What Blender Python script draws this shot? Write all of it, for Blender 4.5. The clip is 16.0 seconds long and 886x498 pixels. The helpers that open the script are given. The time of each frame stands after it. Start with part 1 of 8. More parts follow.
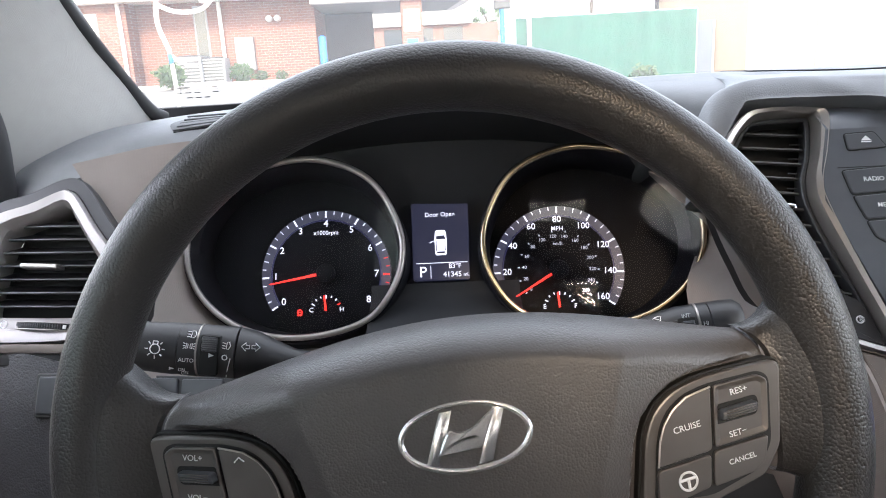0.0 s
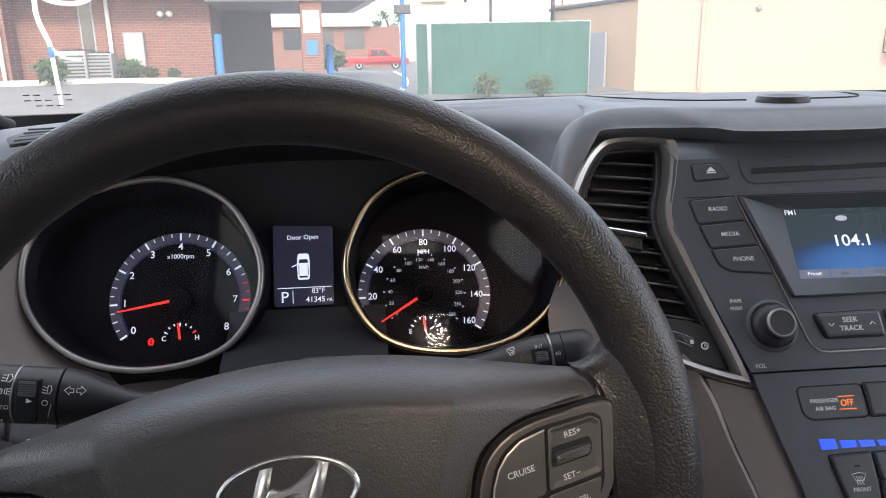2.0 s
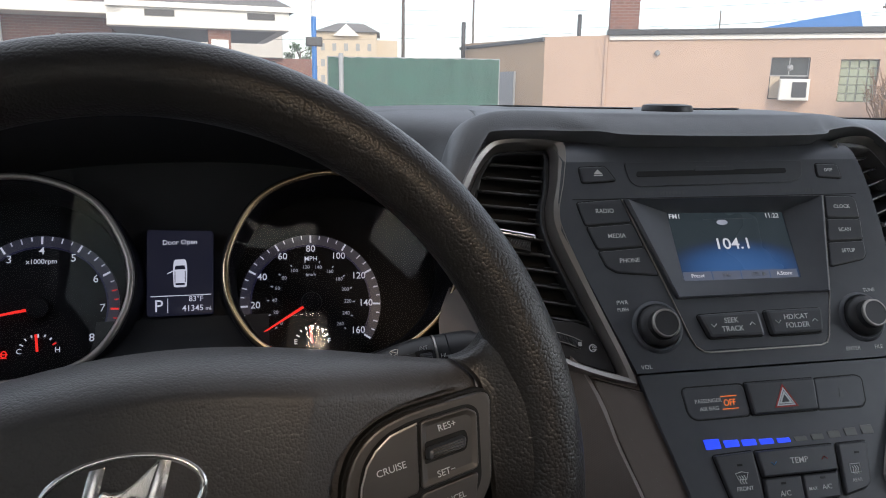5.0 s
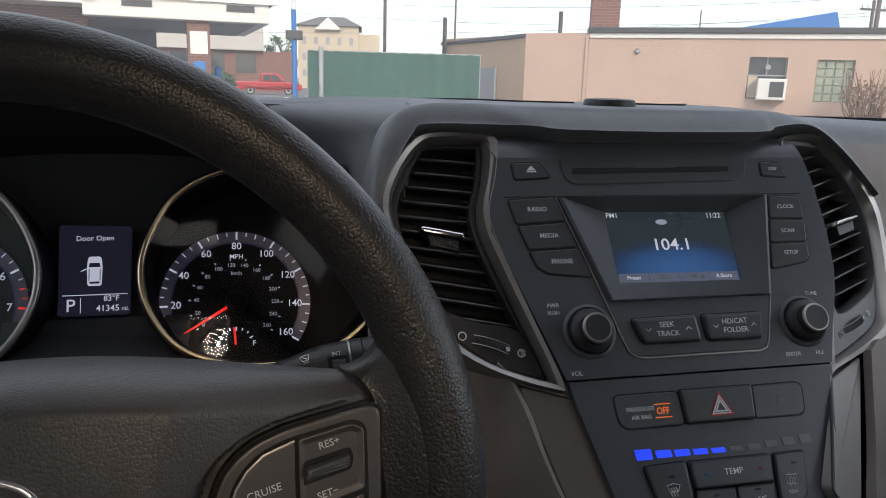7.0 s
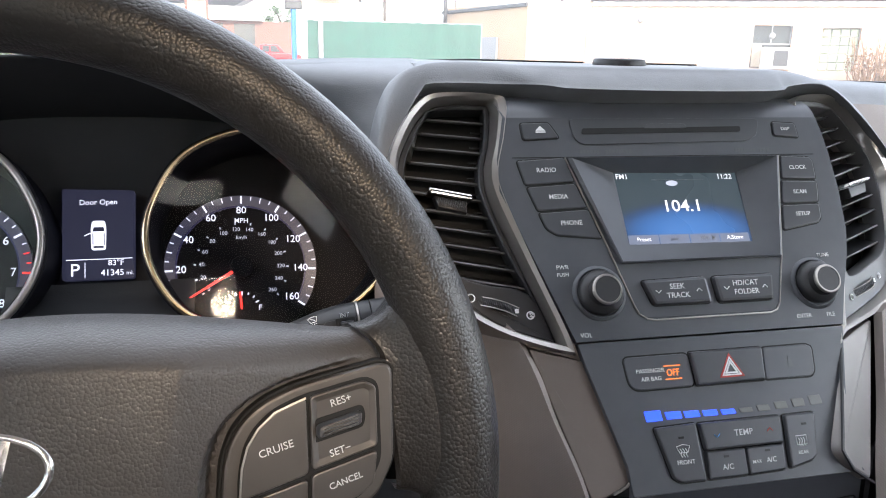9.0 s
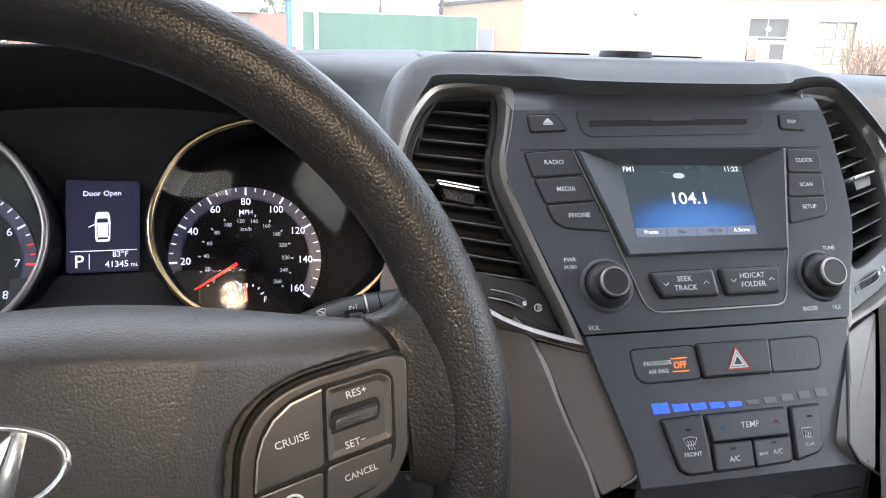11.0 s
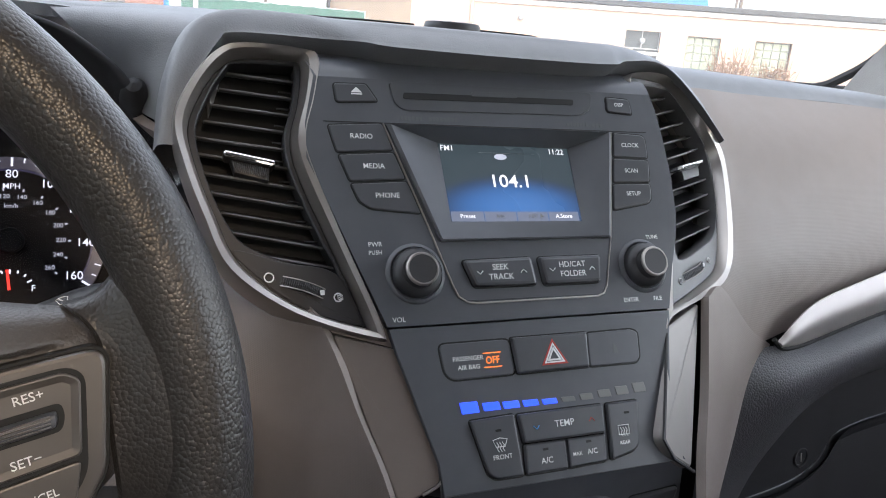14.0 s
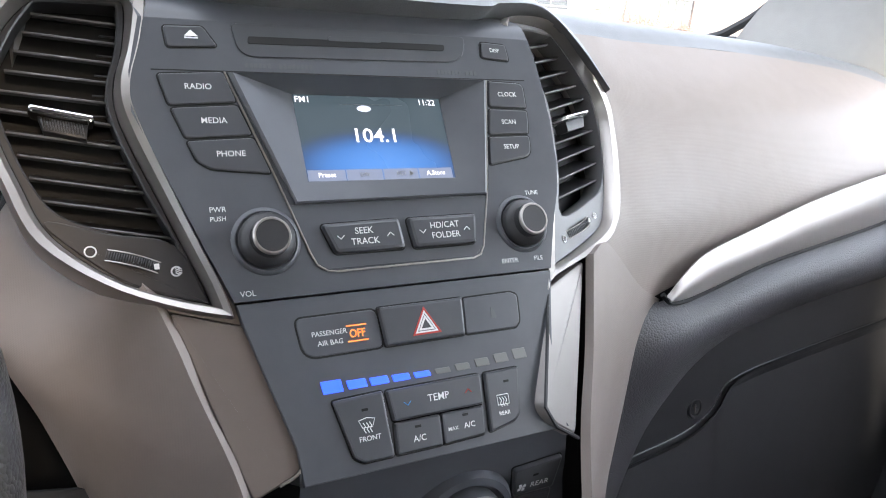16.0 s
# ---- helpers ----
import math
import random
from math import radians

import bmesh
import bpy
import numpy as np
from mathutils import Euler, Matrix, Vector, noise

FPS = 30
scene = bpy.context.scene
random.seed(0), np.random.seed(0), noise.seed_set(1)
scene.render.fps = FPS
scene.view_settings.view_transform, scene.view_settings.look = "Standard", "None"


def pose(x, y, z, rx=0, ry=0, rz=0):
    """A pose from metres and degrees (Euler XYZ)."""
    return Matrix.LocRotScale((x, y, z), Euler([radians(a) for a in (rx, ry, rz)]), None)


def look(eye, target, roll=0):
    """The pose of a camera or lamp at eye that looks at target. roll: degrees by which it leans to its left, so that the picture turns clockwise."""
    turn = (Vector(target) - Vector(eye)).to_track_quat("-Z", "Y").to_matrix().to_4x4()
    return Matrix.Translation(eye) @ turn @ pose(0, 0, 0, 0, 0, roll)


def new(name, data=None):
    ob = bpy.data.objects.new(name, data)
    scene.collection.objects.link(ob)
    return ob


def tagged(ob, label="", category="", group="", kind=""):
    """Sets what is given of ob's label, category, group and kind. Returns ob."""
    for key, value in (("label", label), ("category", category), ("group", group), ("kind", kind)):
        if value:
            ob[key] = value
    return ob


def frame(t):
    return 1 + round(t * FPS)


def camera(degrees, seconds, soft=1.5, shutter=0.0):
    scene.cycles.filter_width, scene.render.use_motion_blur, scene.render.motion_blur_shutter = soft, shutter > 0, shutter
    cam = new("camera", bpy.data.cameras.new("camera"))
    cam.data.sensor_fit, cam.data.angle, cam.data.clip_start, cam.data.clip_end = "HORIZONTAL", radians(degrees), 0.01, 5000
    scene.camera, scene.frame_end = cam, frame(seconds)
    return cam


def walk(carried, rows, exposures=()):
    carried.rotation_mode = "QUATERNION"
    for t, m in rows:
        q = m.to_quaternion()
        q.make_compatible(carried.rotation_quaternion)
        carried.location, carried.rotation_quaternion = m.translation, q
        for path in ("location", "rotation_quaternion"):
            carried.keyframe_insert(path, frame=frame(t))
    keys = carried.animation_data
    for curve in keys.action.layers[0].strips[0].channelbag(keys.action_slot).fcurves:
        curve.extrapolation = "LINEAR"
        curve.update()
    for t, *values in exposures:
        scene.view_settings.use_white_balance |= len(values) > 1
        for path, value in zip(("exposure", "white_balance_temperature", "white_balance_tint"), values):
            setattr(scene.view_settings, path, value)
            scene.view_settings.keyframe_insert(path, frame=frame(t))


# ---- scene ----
cam = camera(61.8, 16.0, 1.0)
PATH = [
    (0, (0.083, 0.097, 1.293), (0.023, 2.027, 0.774), -3.0),
    (0.5, (0.08, 0.098, 1.292), (0.002, 2.028, 0.775), -3.1),
    (1, (0.078, 0.099, 1.294), (-0.018, 2.024, 0.759), -3.1),
    (1.5, (0.083, 0.091, 1.308), (-0.003, 2.013, 0.764), -3.4),
    (1.8, (0.097, 0.1, 1.31), (0.187, 2.027, 0.78), -1.2),
    (2, (0.116, 0.114, 1.305), (0.321, 2.034, 0.787), -1.0),
    (2.2, (0.129, 0.123, 1.301), (0.424, 2.036, 0.797), -0.2),
    (2.5, (0.138, 0.132, 1.298), (0.533, 2.032, 0.815), 0.8),
    (3, (0.135, 0.122, 1.301), (0.553, 2.02, 0.829), 0.8),
    (3.2, (0.143, 0.123, 1.299), (0.561, 2.019, 0.82), 0.8),
    (5.3, (0.136, 0.125, 1.277), (0.588, 2.026, 0.851), 1.1),
    (5.5, (0.138, 0.124, 1.28), (0.598, 2.021, 0.846), 1.4),
    (6, (0.143, 0.122, 1.286), (0.601, 2.02, 0.852), 1.4),
    (6.5, (0.164, 0.133, 1.278), (0.614, 2.032, 0.842), 1.4),
    (7, (0.18, 0.142, 1.275), (0.672, 2.029, 0.835), 1.6),
    (7.5, (0.178, 0.142, 1.273), (0.659, 2.031, 0.828), 1.6),
    (8, (0.176, 0.143, 1.273), (0.664, 2.026, 0.808), 1.7),
    (8.5, (0.179, 0.144, 1.268), (0.667, 2.019, 0.769), 1.4),
    (9, (0.177, 0.147, 1.267), (0.663, 2.018, 0.753), 1.4),
    (11.5, (0.169, 0.152, 1.266), (0.668, 2.011, 0.723), 1.7),
    (12, (0.174, 0.156, 1.269), (0.658, 2.013, 0.707), 1.7),
    (12.5, (0.191, 0.163, 1.272), (0.747, 1.997, 0.699), 2.5),
    (13, (0.222, 0.174, 1.265), (0.902, 1.974, 0.717), 4.2),
    (13.5, (0.232, 0.176, 1.26), (0.986, 1.948, 0.718), 4.6),
    (14, (0.235, 0.178, 1.247), (1.022, 1.941, 0.725), 4.8),
    (14.5, (0.262, 0.199, 1.239), (1.106, 1.923, 0.676), 4.8),
    (15, (0.282, 0.203, 1.234), (1.235, 1.86, 0.649), 5.2),
    (15.5, (0.28, 0.202, 1.236), (1.256, 1.838, 0.628), 4.6),
    (16, (0.282, 0.2, 1.239), (1.258, 1.837, 0.634), 4.8),
]
EXPOSURES = [(t, e + 0.8, 6250, 11.8) for t, e in ((0, 2.85), (1.0, 2.8), (1.5, 2.5), (2.0, 2.05), (2.5, 1.5), (3.2, 0.95), (5.3, 1.25), (6.0, 1.05), (6.5, 0.95), (7.5, 1.35), (8.0, 2.05), (8.5, 2.5), (9.2, 2.67), (11.3, 2.65), (12.0, 2.35), (12.5, 2.05), (13.0, 1.7), (13.5, 1.85), (14.0, 2.4), (14.5, 2.82), (15.0, 3.1), (16.0, 3.15))]
walk(cam, [(t, look(eye, target, roll)) for t, eye, target, roll in PATH], EXPOSURES)

# ---- world, sun, exposure ----
world = bpy.data.worlds.new("sky")
scene.world = world
world.use_nodes = True
wn = world.node_tree.nodes
sky = wn.new("ShaderNodeTexSky")
sky.sky_type = "NISHITA"
sky.sun_disc = False
SUN_EL, SUN_AZ = 30.0, 177.4
sky.sun_elevation = radians(SUN_EL)
sky.sun_rotation = radians(SUN_AZ)
sky.air_density, sky.dust_density, sky.ozone_density = 1.0, 2.0, 1.2
wn["Background"].inputs["Strength"].default_value = 0.15
haze, veil = wn.new("ShaderNodeTexNoise"), wn.new("ShaderNodeMapRange")
haze.inputs["Scale"].default_value, haze.inputs["Detail"].default_value = 2.2, 6
veil.inputs["From Min"].default_value, veil.inputs["From Max"].default_value = 0.35, 0.7
veil.inputs["To Min"].default_value, veil.inputs["To Max"].default_value = 0.4, 0.8
wmix = wn.new("ShaderNodeMix")
wmix.data_type = "RGBA"
wl = world.node_tree.links
wl.new(haze.outputs["Fac"], veil.inputs["Value"])
wl.new(veil.outputs[0], wmix.inputs["Factor"])
wl.new(sky.outputs["Color"], wmix.inputs["A"])
wmix.inputs["B"].default_value = (5.2, 5.0, 4.9, 1)
wl.new(wmix.outputs["Result"], wn["Background"].inputs["Color"])
sun = new("sun", bpy.data.lights.new("sun", "SUN"))
sun.data.energy, sun.data.angle, sun.data.color = 1.15, radians(6.0), (1.0, 0.84, 0.66)
ce = math.cos(radians(SUN_EL))
SUN_FROM = Vector((ce * math.sin(radians(SUN_AZ)), ce * math.cos(radians(SUN_AZ)), math.sin(radians(SUN_EL))))
sun.matrix_world = look(SUN_FROM * 50, (0, 0, 0))


# ---- materials ----
def mat(name, base, rough=0.5, metal=0.0, vary=0.12, scale=60.0, bump=None, bscale=450.0, bstr=0.3, bdist=0.0005, emit=None, power=0.0, spec=0.5, coat=0.0):
    """A node material: base colour with two scales of variation and a relief (grain, noise, weave, brushed)."""
    m = bpy.data.materials.new(name)
    m.use_nodes = True
    nt = m.node_tree
    N, L = nt.nodes, nt.links
    b = N["Principled BSDF"]
    b.inputs["Metallic"].default_value = metal
    b.inputs["Specular IOR Level"].default_value = spec
    b.inputs["Coat Weight"].default_value = coat
    co = N.new("ShaderNodeTexCoord").outputs["Object"]
    n1, n2 = N.new("ShaderNodeTexNoise"), N.new("ShaderNodeTexNoise")
    n1.inputs["Scale"].default_value, n2.inputs["Scale"].default_value = scale, scale * 0.09
    n1.inputs["Detail"].default_value = n2.inputs["Detail"].default_value = 4
    for n in (n1, n2):
        L.new(co, n.inputs["Vector"])
    add = N.new("ShaderNodeMath")
    add.operation = "ADD"
    L.new(n1.outputs["Fac"], add.inputs[0])
    L.new(n2.outputs["Fac"], add.inputs[1])
    mr = N.new("ShaderNodeMapRange")
    mr.inputs["From Min"].default_value, mr.inputs["From Max"].default_value = 0.6, 1.4
    mr.inputs["To Min"].default_value, mr.inputs["To Max"].default_value = 1 - vary, 1 + vary
    L.new(add.outputs[0], mr.inputs["Value"])
    hsv = N.new("ShaderNodeHueSaturation")
    hsv.inputs["Color"].default_value = (*base, 1)
    L.new(mr.outputs[0], hsv.inputs["Value"])
    L.new(hsv.outputs["Color"], b.inputs["Base Color"])
    rr = N.new("ShaderNodeMapRange")
    rr.inputs["From Min"].default_value, rr.inputs["From Max"].default_value = 0.3, 0.7
    rr.inputs["To Min"].default_value, rr.inputs["To Max"].default_value = max(0.02, rough - 0.06), min(1, rough + 0.06)
    L.new(n2.outputs["Fac"], rr.inputs["Value"])
    L.new(rr.outputs[0], b.inputs["Roughness"])
    if bump:
        h = None
        if bump == "grain":
            wob = N.new("ShaderNodeTexNoise")
            wob.inputs["Scale"].default_value = bscale * 0.6
            L.new(co, wob.inputs["Vector"])
            mix = N.new("ShaderNodeVectorMath")
            mix.operation = "MULTIPLY_ADD"
            mix.inputs[1].default_value = (0.3 / bscale,) * 3
            L.new(wob.outputs["Color"], mix.inputs[0])
            L.new(co, mix.inputs[2])
            v = N.new("ShaderNodeTexVoronoi")
            v.feature = "F1"
            v.inputs["Scale"].default_value = bscale
            L.new(mix.outputs[0], v.inputs["Vector"])
            sq = N.new("ShaderNodeMath")
            sq.operation = "POWER"
            sq.inputs[1].default_value = 2.0
            L.new(v.outputs["Distance"], sq.inputs[0])
            cr = N.new("ShaderNodeMath")
            cr.operation = "SUBTRACT"
            cr.inputs[0].default_value = 1.0
            L.new(sq.outputs[0], cr.inputs[1])
            h = cr.outputs[0]
        elif bump == "weave":
            hs = []
            for d in ((1, 1, 0.6), (1, -1, -0.6)):
                dot = N.new("ShaderNodeVectorMath")
                dot.operation = "DOT_PRODUCT"
                dot.inputs[1].default_value = d
                L.new(co, dot.inputs[0])
                s = N.new("ShaderNodeMath")
                s.operation = "MULTIPLY"
                s.inputs[1].default_value = bscale * 2 * math.pi
                L.new(dot.outputs["Value"], s.inputs[0])
                sn = N.new("ShaderNodeMath")
                sn.operation = "SINE"
                L.new(s.outputs[0], sn.inputs[0])
                hs.append(sn.outputs[0])
            mx = N.new("ShaderNodeMath")
            mx.operation = "MULTIPLY"
            L.new(hs[0], mx.inputs[0])
            L.new(hs[1], mx.inputs[1])
            h = mx.outputs[0]
        elif bump == "brushed":
            mp = N.new("ShaderNodeMapping")
            mp.inputs["Scale"].default_value = (12, 1, 1)
            L.new(co, mp.inputs["Vector"])
            nz = N.new("ShaderNodeTexNoise")
            nz.inputs["Scale"].default_value = bscale
            nz.inputs["Detail"].default_value = 5
            L.new(mp.outputs[0], nz.inputs["Vector"])
            h = nz.outputs["Fac"]
        else:
            nz = N.new("ShaderNodeTexNoise")
            nz.inputs["Scale"].default_value = bscale
            nz.inputs["Detail"].default_value = 6
            L.new(co, nz.inputs["Vector"])
            h = nz.outputs["Fac"]
        bp = N.new("ShaderNodeBump")
        bp.inputs["Strength"].default_value, bp.inputs["Distance"].default_value = bstr, bdist
        L.new(h, bp.inputs["Height"])
        L.new(bp.outputs[0], b.inputs["Normal"])
    if emit:
        b.inputs["Emission Color"].default_value = (*emit, 1)
        b.inputs["Emission Strength"].default_value = power
    return m


def glass(name, tint=(1, 1, 1), rough=0.0, ior=1.45, hazing=0.0):
    """A thin pane: clear with the mirror gloss of its surface and a milky haze film."""
    m = bpy.data.materials.new(name)
    m.use_nodes = True
    nt = m.node_tree
    nt.nodes.clear()
    out, mix = nt.nodes.new("ShaderNodeOutputMaterial"), nt.nodes.new("ShaderNodeMixShader")
    tr, gl, fr_ = nt.nodes.new("ShaderNodeBsdfTransparent"), nt.nodes.new("ShaderNodeBsdfGlossy"), nt.nodes.new("ShaderNodeLayerWeight")
    tr.inputs["Color"].default_value = (*tint, 1)
    gl.inputs["Roughness"].default_value = rough
    fr_.inputs["Blend"].default_value = 0.5
    pw, ma = nt.nodes.new("ShaderNodeMath"), nt.nodes.new("ShaderNodeMath")
    pw.operation, ma.operation = "POWER", "MULTIPLY_ADD"
    pw.inputs[1].default_value = 5.0
    f0 = ((ior - 1) / (ior + 1)) ** 2
    ma.inputs[1].default_value, ma.inputs[2].default_value = 0.9, 2 * f0
    nt.links.new(fr_.outputs["Facing"], pw.inputs[0])
    nt.links.new(pw.outputs[0], ma.inputs[0])
    nt.links.new(ma.outputs[0], mix.inputs[0])
    clear = tr.outputs[0]
    if hazing:
        film, dm = nt.nodes.new("ShaderNodeBsdfTranslucent"), nt.nodes.new("ShaderNodeMixShader")
        film.inputs["Color"].default_value = (0.9, 0.9, 0.88, 1)
        dm.inputs[0].default_value = hazing
        nt.links.new(tr.outputs[0], dm.inputs[1])
        nt.links.new(film.outputs[0], dm.inputs[2])
        clear = dm.outputs[0]
    nt.links.new(clear, mix.inputs[1])
    nt.links.new(gl.outputs[0], mix.inputs[2])
    nt.links.new(mix.outputs[0], out.inputs[0])
    return m


LEATHER = mat("wheel_leather", (0.032, 0.03, 0.029), 0.32, bump="grain", bscale=720, bstr=0.8, bdist=0.0003, vary=0.06)
PAD = mat("hub_vinyl", (0.072, 0.066, 0.064), 0.36, bump="grain", bscale=860, bstr=0.8, bdist=0.00024, vary=0.1)
DASH = mat("dash_soft_plastic", (0.165, 0.17, 0.18), 0.5, bump="grain", bscale=900, bstr=0.4, bdist=0.0003)
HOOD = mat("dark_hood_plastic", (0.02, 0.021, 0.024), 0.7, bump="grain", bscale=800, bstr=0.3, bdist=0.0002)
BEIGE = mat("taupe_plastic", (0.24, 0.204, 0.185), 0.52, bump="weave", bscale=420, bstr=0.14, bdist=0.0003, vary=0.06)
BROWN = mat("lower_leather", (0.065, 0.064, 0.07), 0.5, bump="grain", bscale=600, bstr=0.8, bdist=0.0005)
BLACK = mat("black_plastic", (0.026, 0.026, 0.028), 0.42, bump="noise", bscale=2500, bstr=0.08, bdist=0.0002)
PANEL = mat("stack_plastic", (0.075, 0.079, 0.089), 0.36, bump="noise", bscale=2200, bstr=0.1, bdist=0.0002)
BUTTON = mat("button_plastic", (0.064, 0.067, 0.074), 0.32, bump="noise", bscale=2600, bstr=0.06, bdist=0.0002)
POD = mat("pod_plastic", (0.12, 0.11, 0.104), 0.38, metal=0.5, bump="noise", bscale=2600, bstr=0.05, bdist=0.0002)
# Near-black that puts the shade of joints and recesses into colour
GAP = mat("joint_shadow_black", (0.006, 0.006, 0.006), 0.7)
SATIN = mat("satin_silver", (0.4, 0.375, 0.35), 0.36, metal=0.85, bump="noise", bscale=3000, bstr=0.05, bdist=0.0001, vary=0.05)
TRIM = mat("brushed_trim", (0.17, 0.142, 0.125), 0.42, metal=0.4, bump="brushed", bscale=300, bstr=0.1, bdist=0.0001, vary=0.05)
PALE = mat("pale_silver_trim", (0.37, 0.345, 0.335), 0.42, metal=0.5, bump="brushed", bscale=300, bstr=0.06, bdist=0.0001, vary=0.04)
CHROME = mat("chrome", (0.75, 0.75, 0.75), 0.07, metal=1.0, vary=0.02)
EMBLEM = mat("emblem_chrome", (0.8, 0.8, 0.8), 0.2, metal=0.9, vary=0.02)
BEZELM = mat("bezel_sunlit_chrome", (0.62, 0.49, 0.32), 0.22, metal=1.0, vary=0.04)
WHITE = mat("white_print", (0.75, 0.75, 0.75), 0.6, vary=0.03)
GREYPRINT = mat("grey_print", (0.09, 0.095, 0.1), 0.6, vary=0.03)
LIT = mat("lit_white", (0.5, 0.5, 0.53), 0.6, emit=(0.82, 0.84, 1.0), power=0.13, vary=0.02)
LITDIM = mat("lit_grey", (0.3, 0.3, 0.33), 0.6, emit=(0.6, 0.62, 0.75), power=0.09, vary=0.02)
SCREENTXT = mat("screen_text", (0.4, 0.4, 0.41), 0.6, emit=(0.95, 0.92, 0.95), power=0.12, vary=0.0)
REDGLOW = mat("red_glow", (0.4, 0.012, 0.01), 0.5, emit=(1.0, 0.03, 0.02), power=0.2, vary=0.02)
REDPRINT = mat("red_print", (0.45, 0.05, 0.04), 0.5, vary=0.03)
BLUEPRINT = mat("blue_print", (0.05, 0.25, 0.6), 0.5, vary=0.03)
AMBER = mat("amber_glow", (0.6, 0.15, 0.02), 0.5, emit=(1.0, 0.2, 0.03), power=0.16, vary=0.02)
BLUEGLOW = mat("blue_glow", (0.03, 0.06, 0.6), 0.4, emit=(0.015, 0.05, 1.0), power=0.3, vary=0.03)
GREYBAR = mat("unlit_bar", (0.15, 0.147, 0.142), 0.4, vary=0.05)
DIALFACE = mat("dial_face", (0.006, 0.006, 0.009), 0.6, vary=0.1, spec=0.15)
DIALRING = mat("dial_scale_ring", (0.05, 0.05, 0.06), 0.4, vary=0.05, emit=(0.2, 0.2, 0.36), power=0.015)
DIALBLUE = mat("dial_blue_rim", (0.015, 0.015, 0.05), 0.4, vary=0.05, emit=(0.12, 0.12, 0.4), power=0.014)
LCD = mat("lcd_dark", (0.02, 0.02, 0.03), 0.3, vary=0.05, emit=(0.14, 0.15, 0.3), power=0.014)
PILLAR = mat("pillar_cloth", (0.35, 0.345, 0.33), 0.8, bump="weave", bscale=700, bstr=0.25, bdist=0.0003, vary=0.05)
SEAL = mat("rubber_seal", (0.02, 0.02, 0.021), 0.6, bump="noise", bscale=900, bstr=0.2)
GLASSM = glass("window_glass", (0.93, 0.96, 0.95))
# Tint dims the outdoors; the milky film lays a haze over it
SCREENGLASS = glass("hazed_windscreen_glass", (0.47, 0.488, 0.484), hazing=0.06)
LENS = glass("gauge_lens", (0.95, 0.95, 0.95), 0.0, 1.22)
TINT = glass("tinted_door_glass", (0.5, 0.53, 0.52))
REARDIM = glass("rear_dimming_glass", (0.38, 0.38, 0.38))
BEAMGLASS = glass("sunbeam_glass", (0.13, 0.115, 0.095))
SLATLIGHT = mat("blade_edge_highlight", (0.16, 0.16, 0.165), 0.3, bump="noise", bscale=2400, bstr=0.06, bdist=0.0002)
VENTGREY = mat("vent_grey_plastic", (0.13, 0.13, 0.132), 0.45, bump="noise", bscale=2200, bstr=0.1, bdist=0.0002)
HEAD = mat("headliner_cloth", (0.5, 0.48, 0.45), 0.9, bump="noise", bscale=900, bstr=0.3)
WINGM = mat("brushed_wing_silver", (0.25, 0.23, 0.22), 0.42, metal=0.5, bump="brushed", bscale=300, bstr=0.08, bdist=0.0001, vary=0.05)
SEATM = mat("seat_cloth", (0.055, 0.05, 0.046), 0.85, bump="weave", bscale=400, bstr=0.4)


# ---- building helpers ----
def basis(o, u, v):
    u = Vector(u).normalized()
    n = u.cross(Vector(v)).normalized()
    v = n.cross(u)
    m = Matrix((u, v, n)).transposed().to_4x4()
    m.translation = o
    return m


S = basis((0.427, 0.558, 1.107), (0.167, -0.005, 0.001), (0, 0.5, 0.863))
WT = radians(14.2)
WHEEL = basis((0.074, 0.425, 1.101), (1, 0, 0), (0, math.sin(WT), math.cos(WT)))
HUB = WHEEL @ Matrix.Translation((0.0055, 0, 0)) @ Matrix.Rotation(radians(5), 4, "Z")
CT = radians(25)
C = basis((0.0585, 0.7365, 1.127), (1, 0, 0), (0, math.sin(CT), math.cos(CT)))
V = basis((-0.245, 0.66, 1.14), (1, -0.1, 0), (0, 0.47, 0.88))
ROOT = {}


def thing(name, at, label, category, group="", kind=""):
    ob = new(name)
    ob.empty_display_size = 0.05
    ob.location = at
    ROOT[ob.name] = Vector(at)
    return tagged(ob, label, category, group, kind)


def part(name, bm, material, parent=None, label="", smooth=True, kind="", category=""):
    """Links a bmesh, drawn in the world's metres, as one mesh under a thing or a part."""
    bmesh.ops.recalc_face_normals(bm, faces=bm.faces)
    me = bpy.data.meshes.new(name)
    bm.to_mesh(me)
    bm.free()
    if smooth:
        me.polygons.foreach_set("use_smooth", [True] * len(me.polygons))
        me.set_sharp_from_angle(angle=radians(38))
        for p in me.polygons:
            if p.loop_total > 4:
                p.use_smooth = False
    me.materials.append(material)
    ob = new(name, me)
    if parent:
        ob.parent = parent
        if parent.name in ROOT:
            ob.matrix_parent_inverse = Matrix.Translation(-ROOT[parent.name])
    return tagged(ob, label, category, kind=kind)


def rounded(poly, r, seg=4):
    """Corners of a polygon rounded by r."""
    out, n = [], len(poly)
    for i in range(n):
        p, a, b = (Vector(poly[k % n]).to_2d() for k in (i, i - 1, i + 1))
        da, db = a - p, b - p
        ra, rb = min(r, da.length * 0.45), min(r, db.length * 0.45)
        p0, p2 = p + da.normalized() * ra, p + db.normalized() * rb
        for k in range(seg + 1):
            t = k / seg
            out.append(((1 - t) ** 2) * p0 + 2 * t * (1 - t) * p + t * t * p2)
    return out


def area(poly):
    return sum(poly[i - 1][0] * poly[i][1] - poly[i][0] * poly[i - 1][1] for i in range(len(poly))) / 2


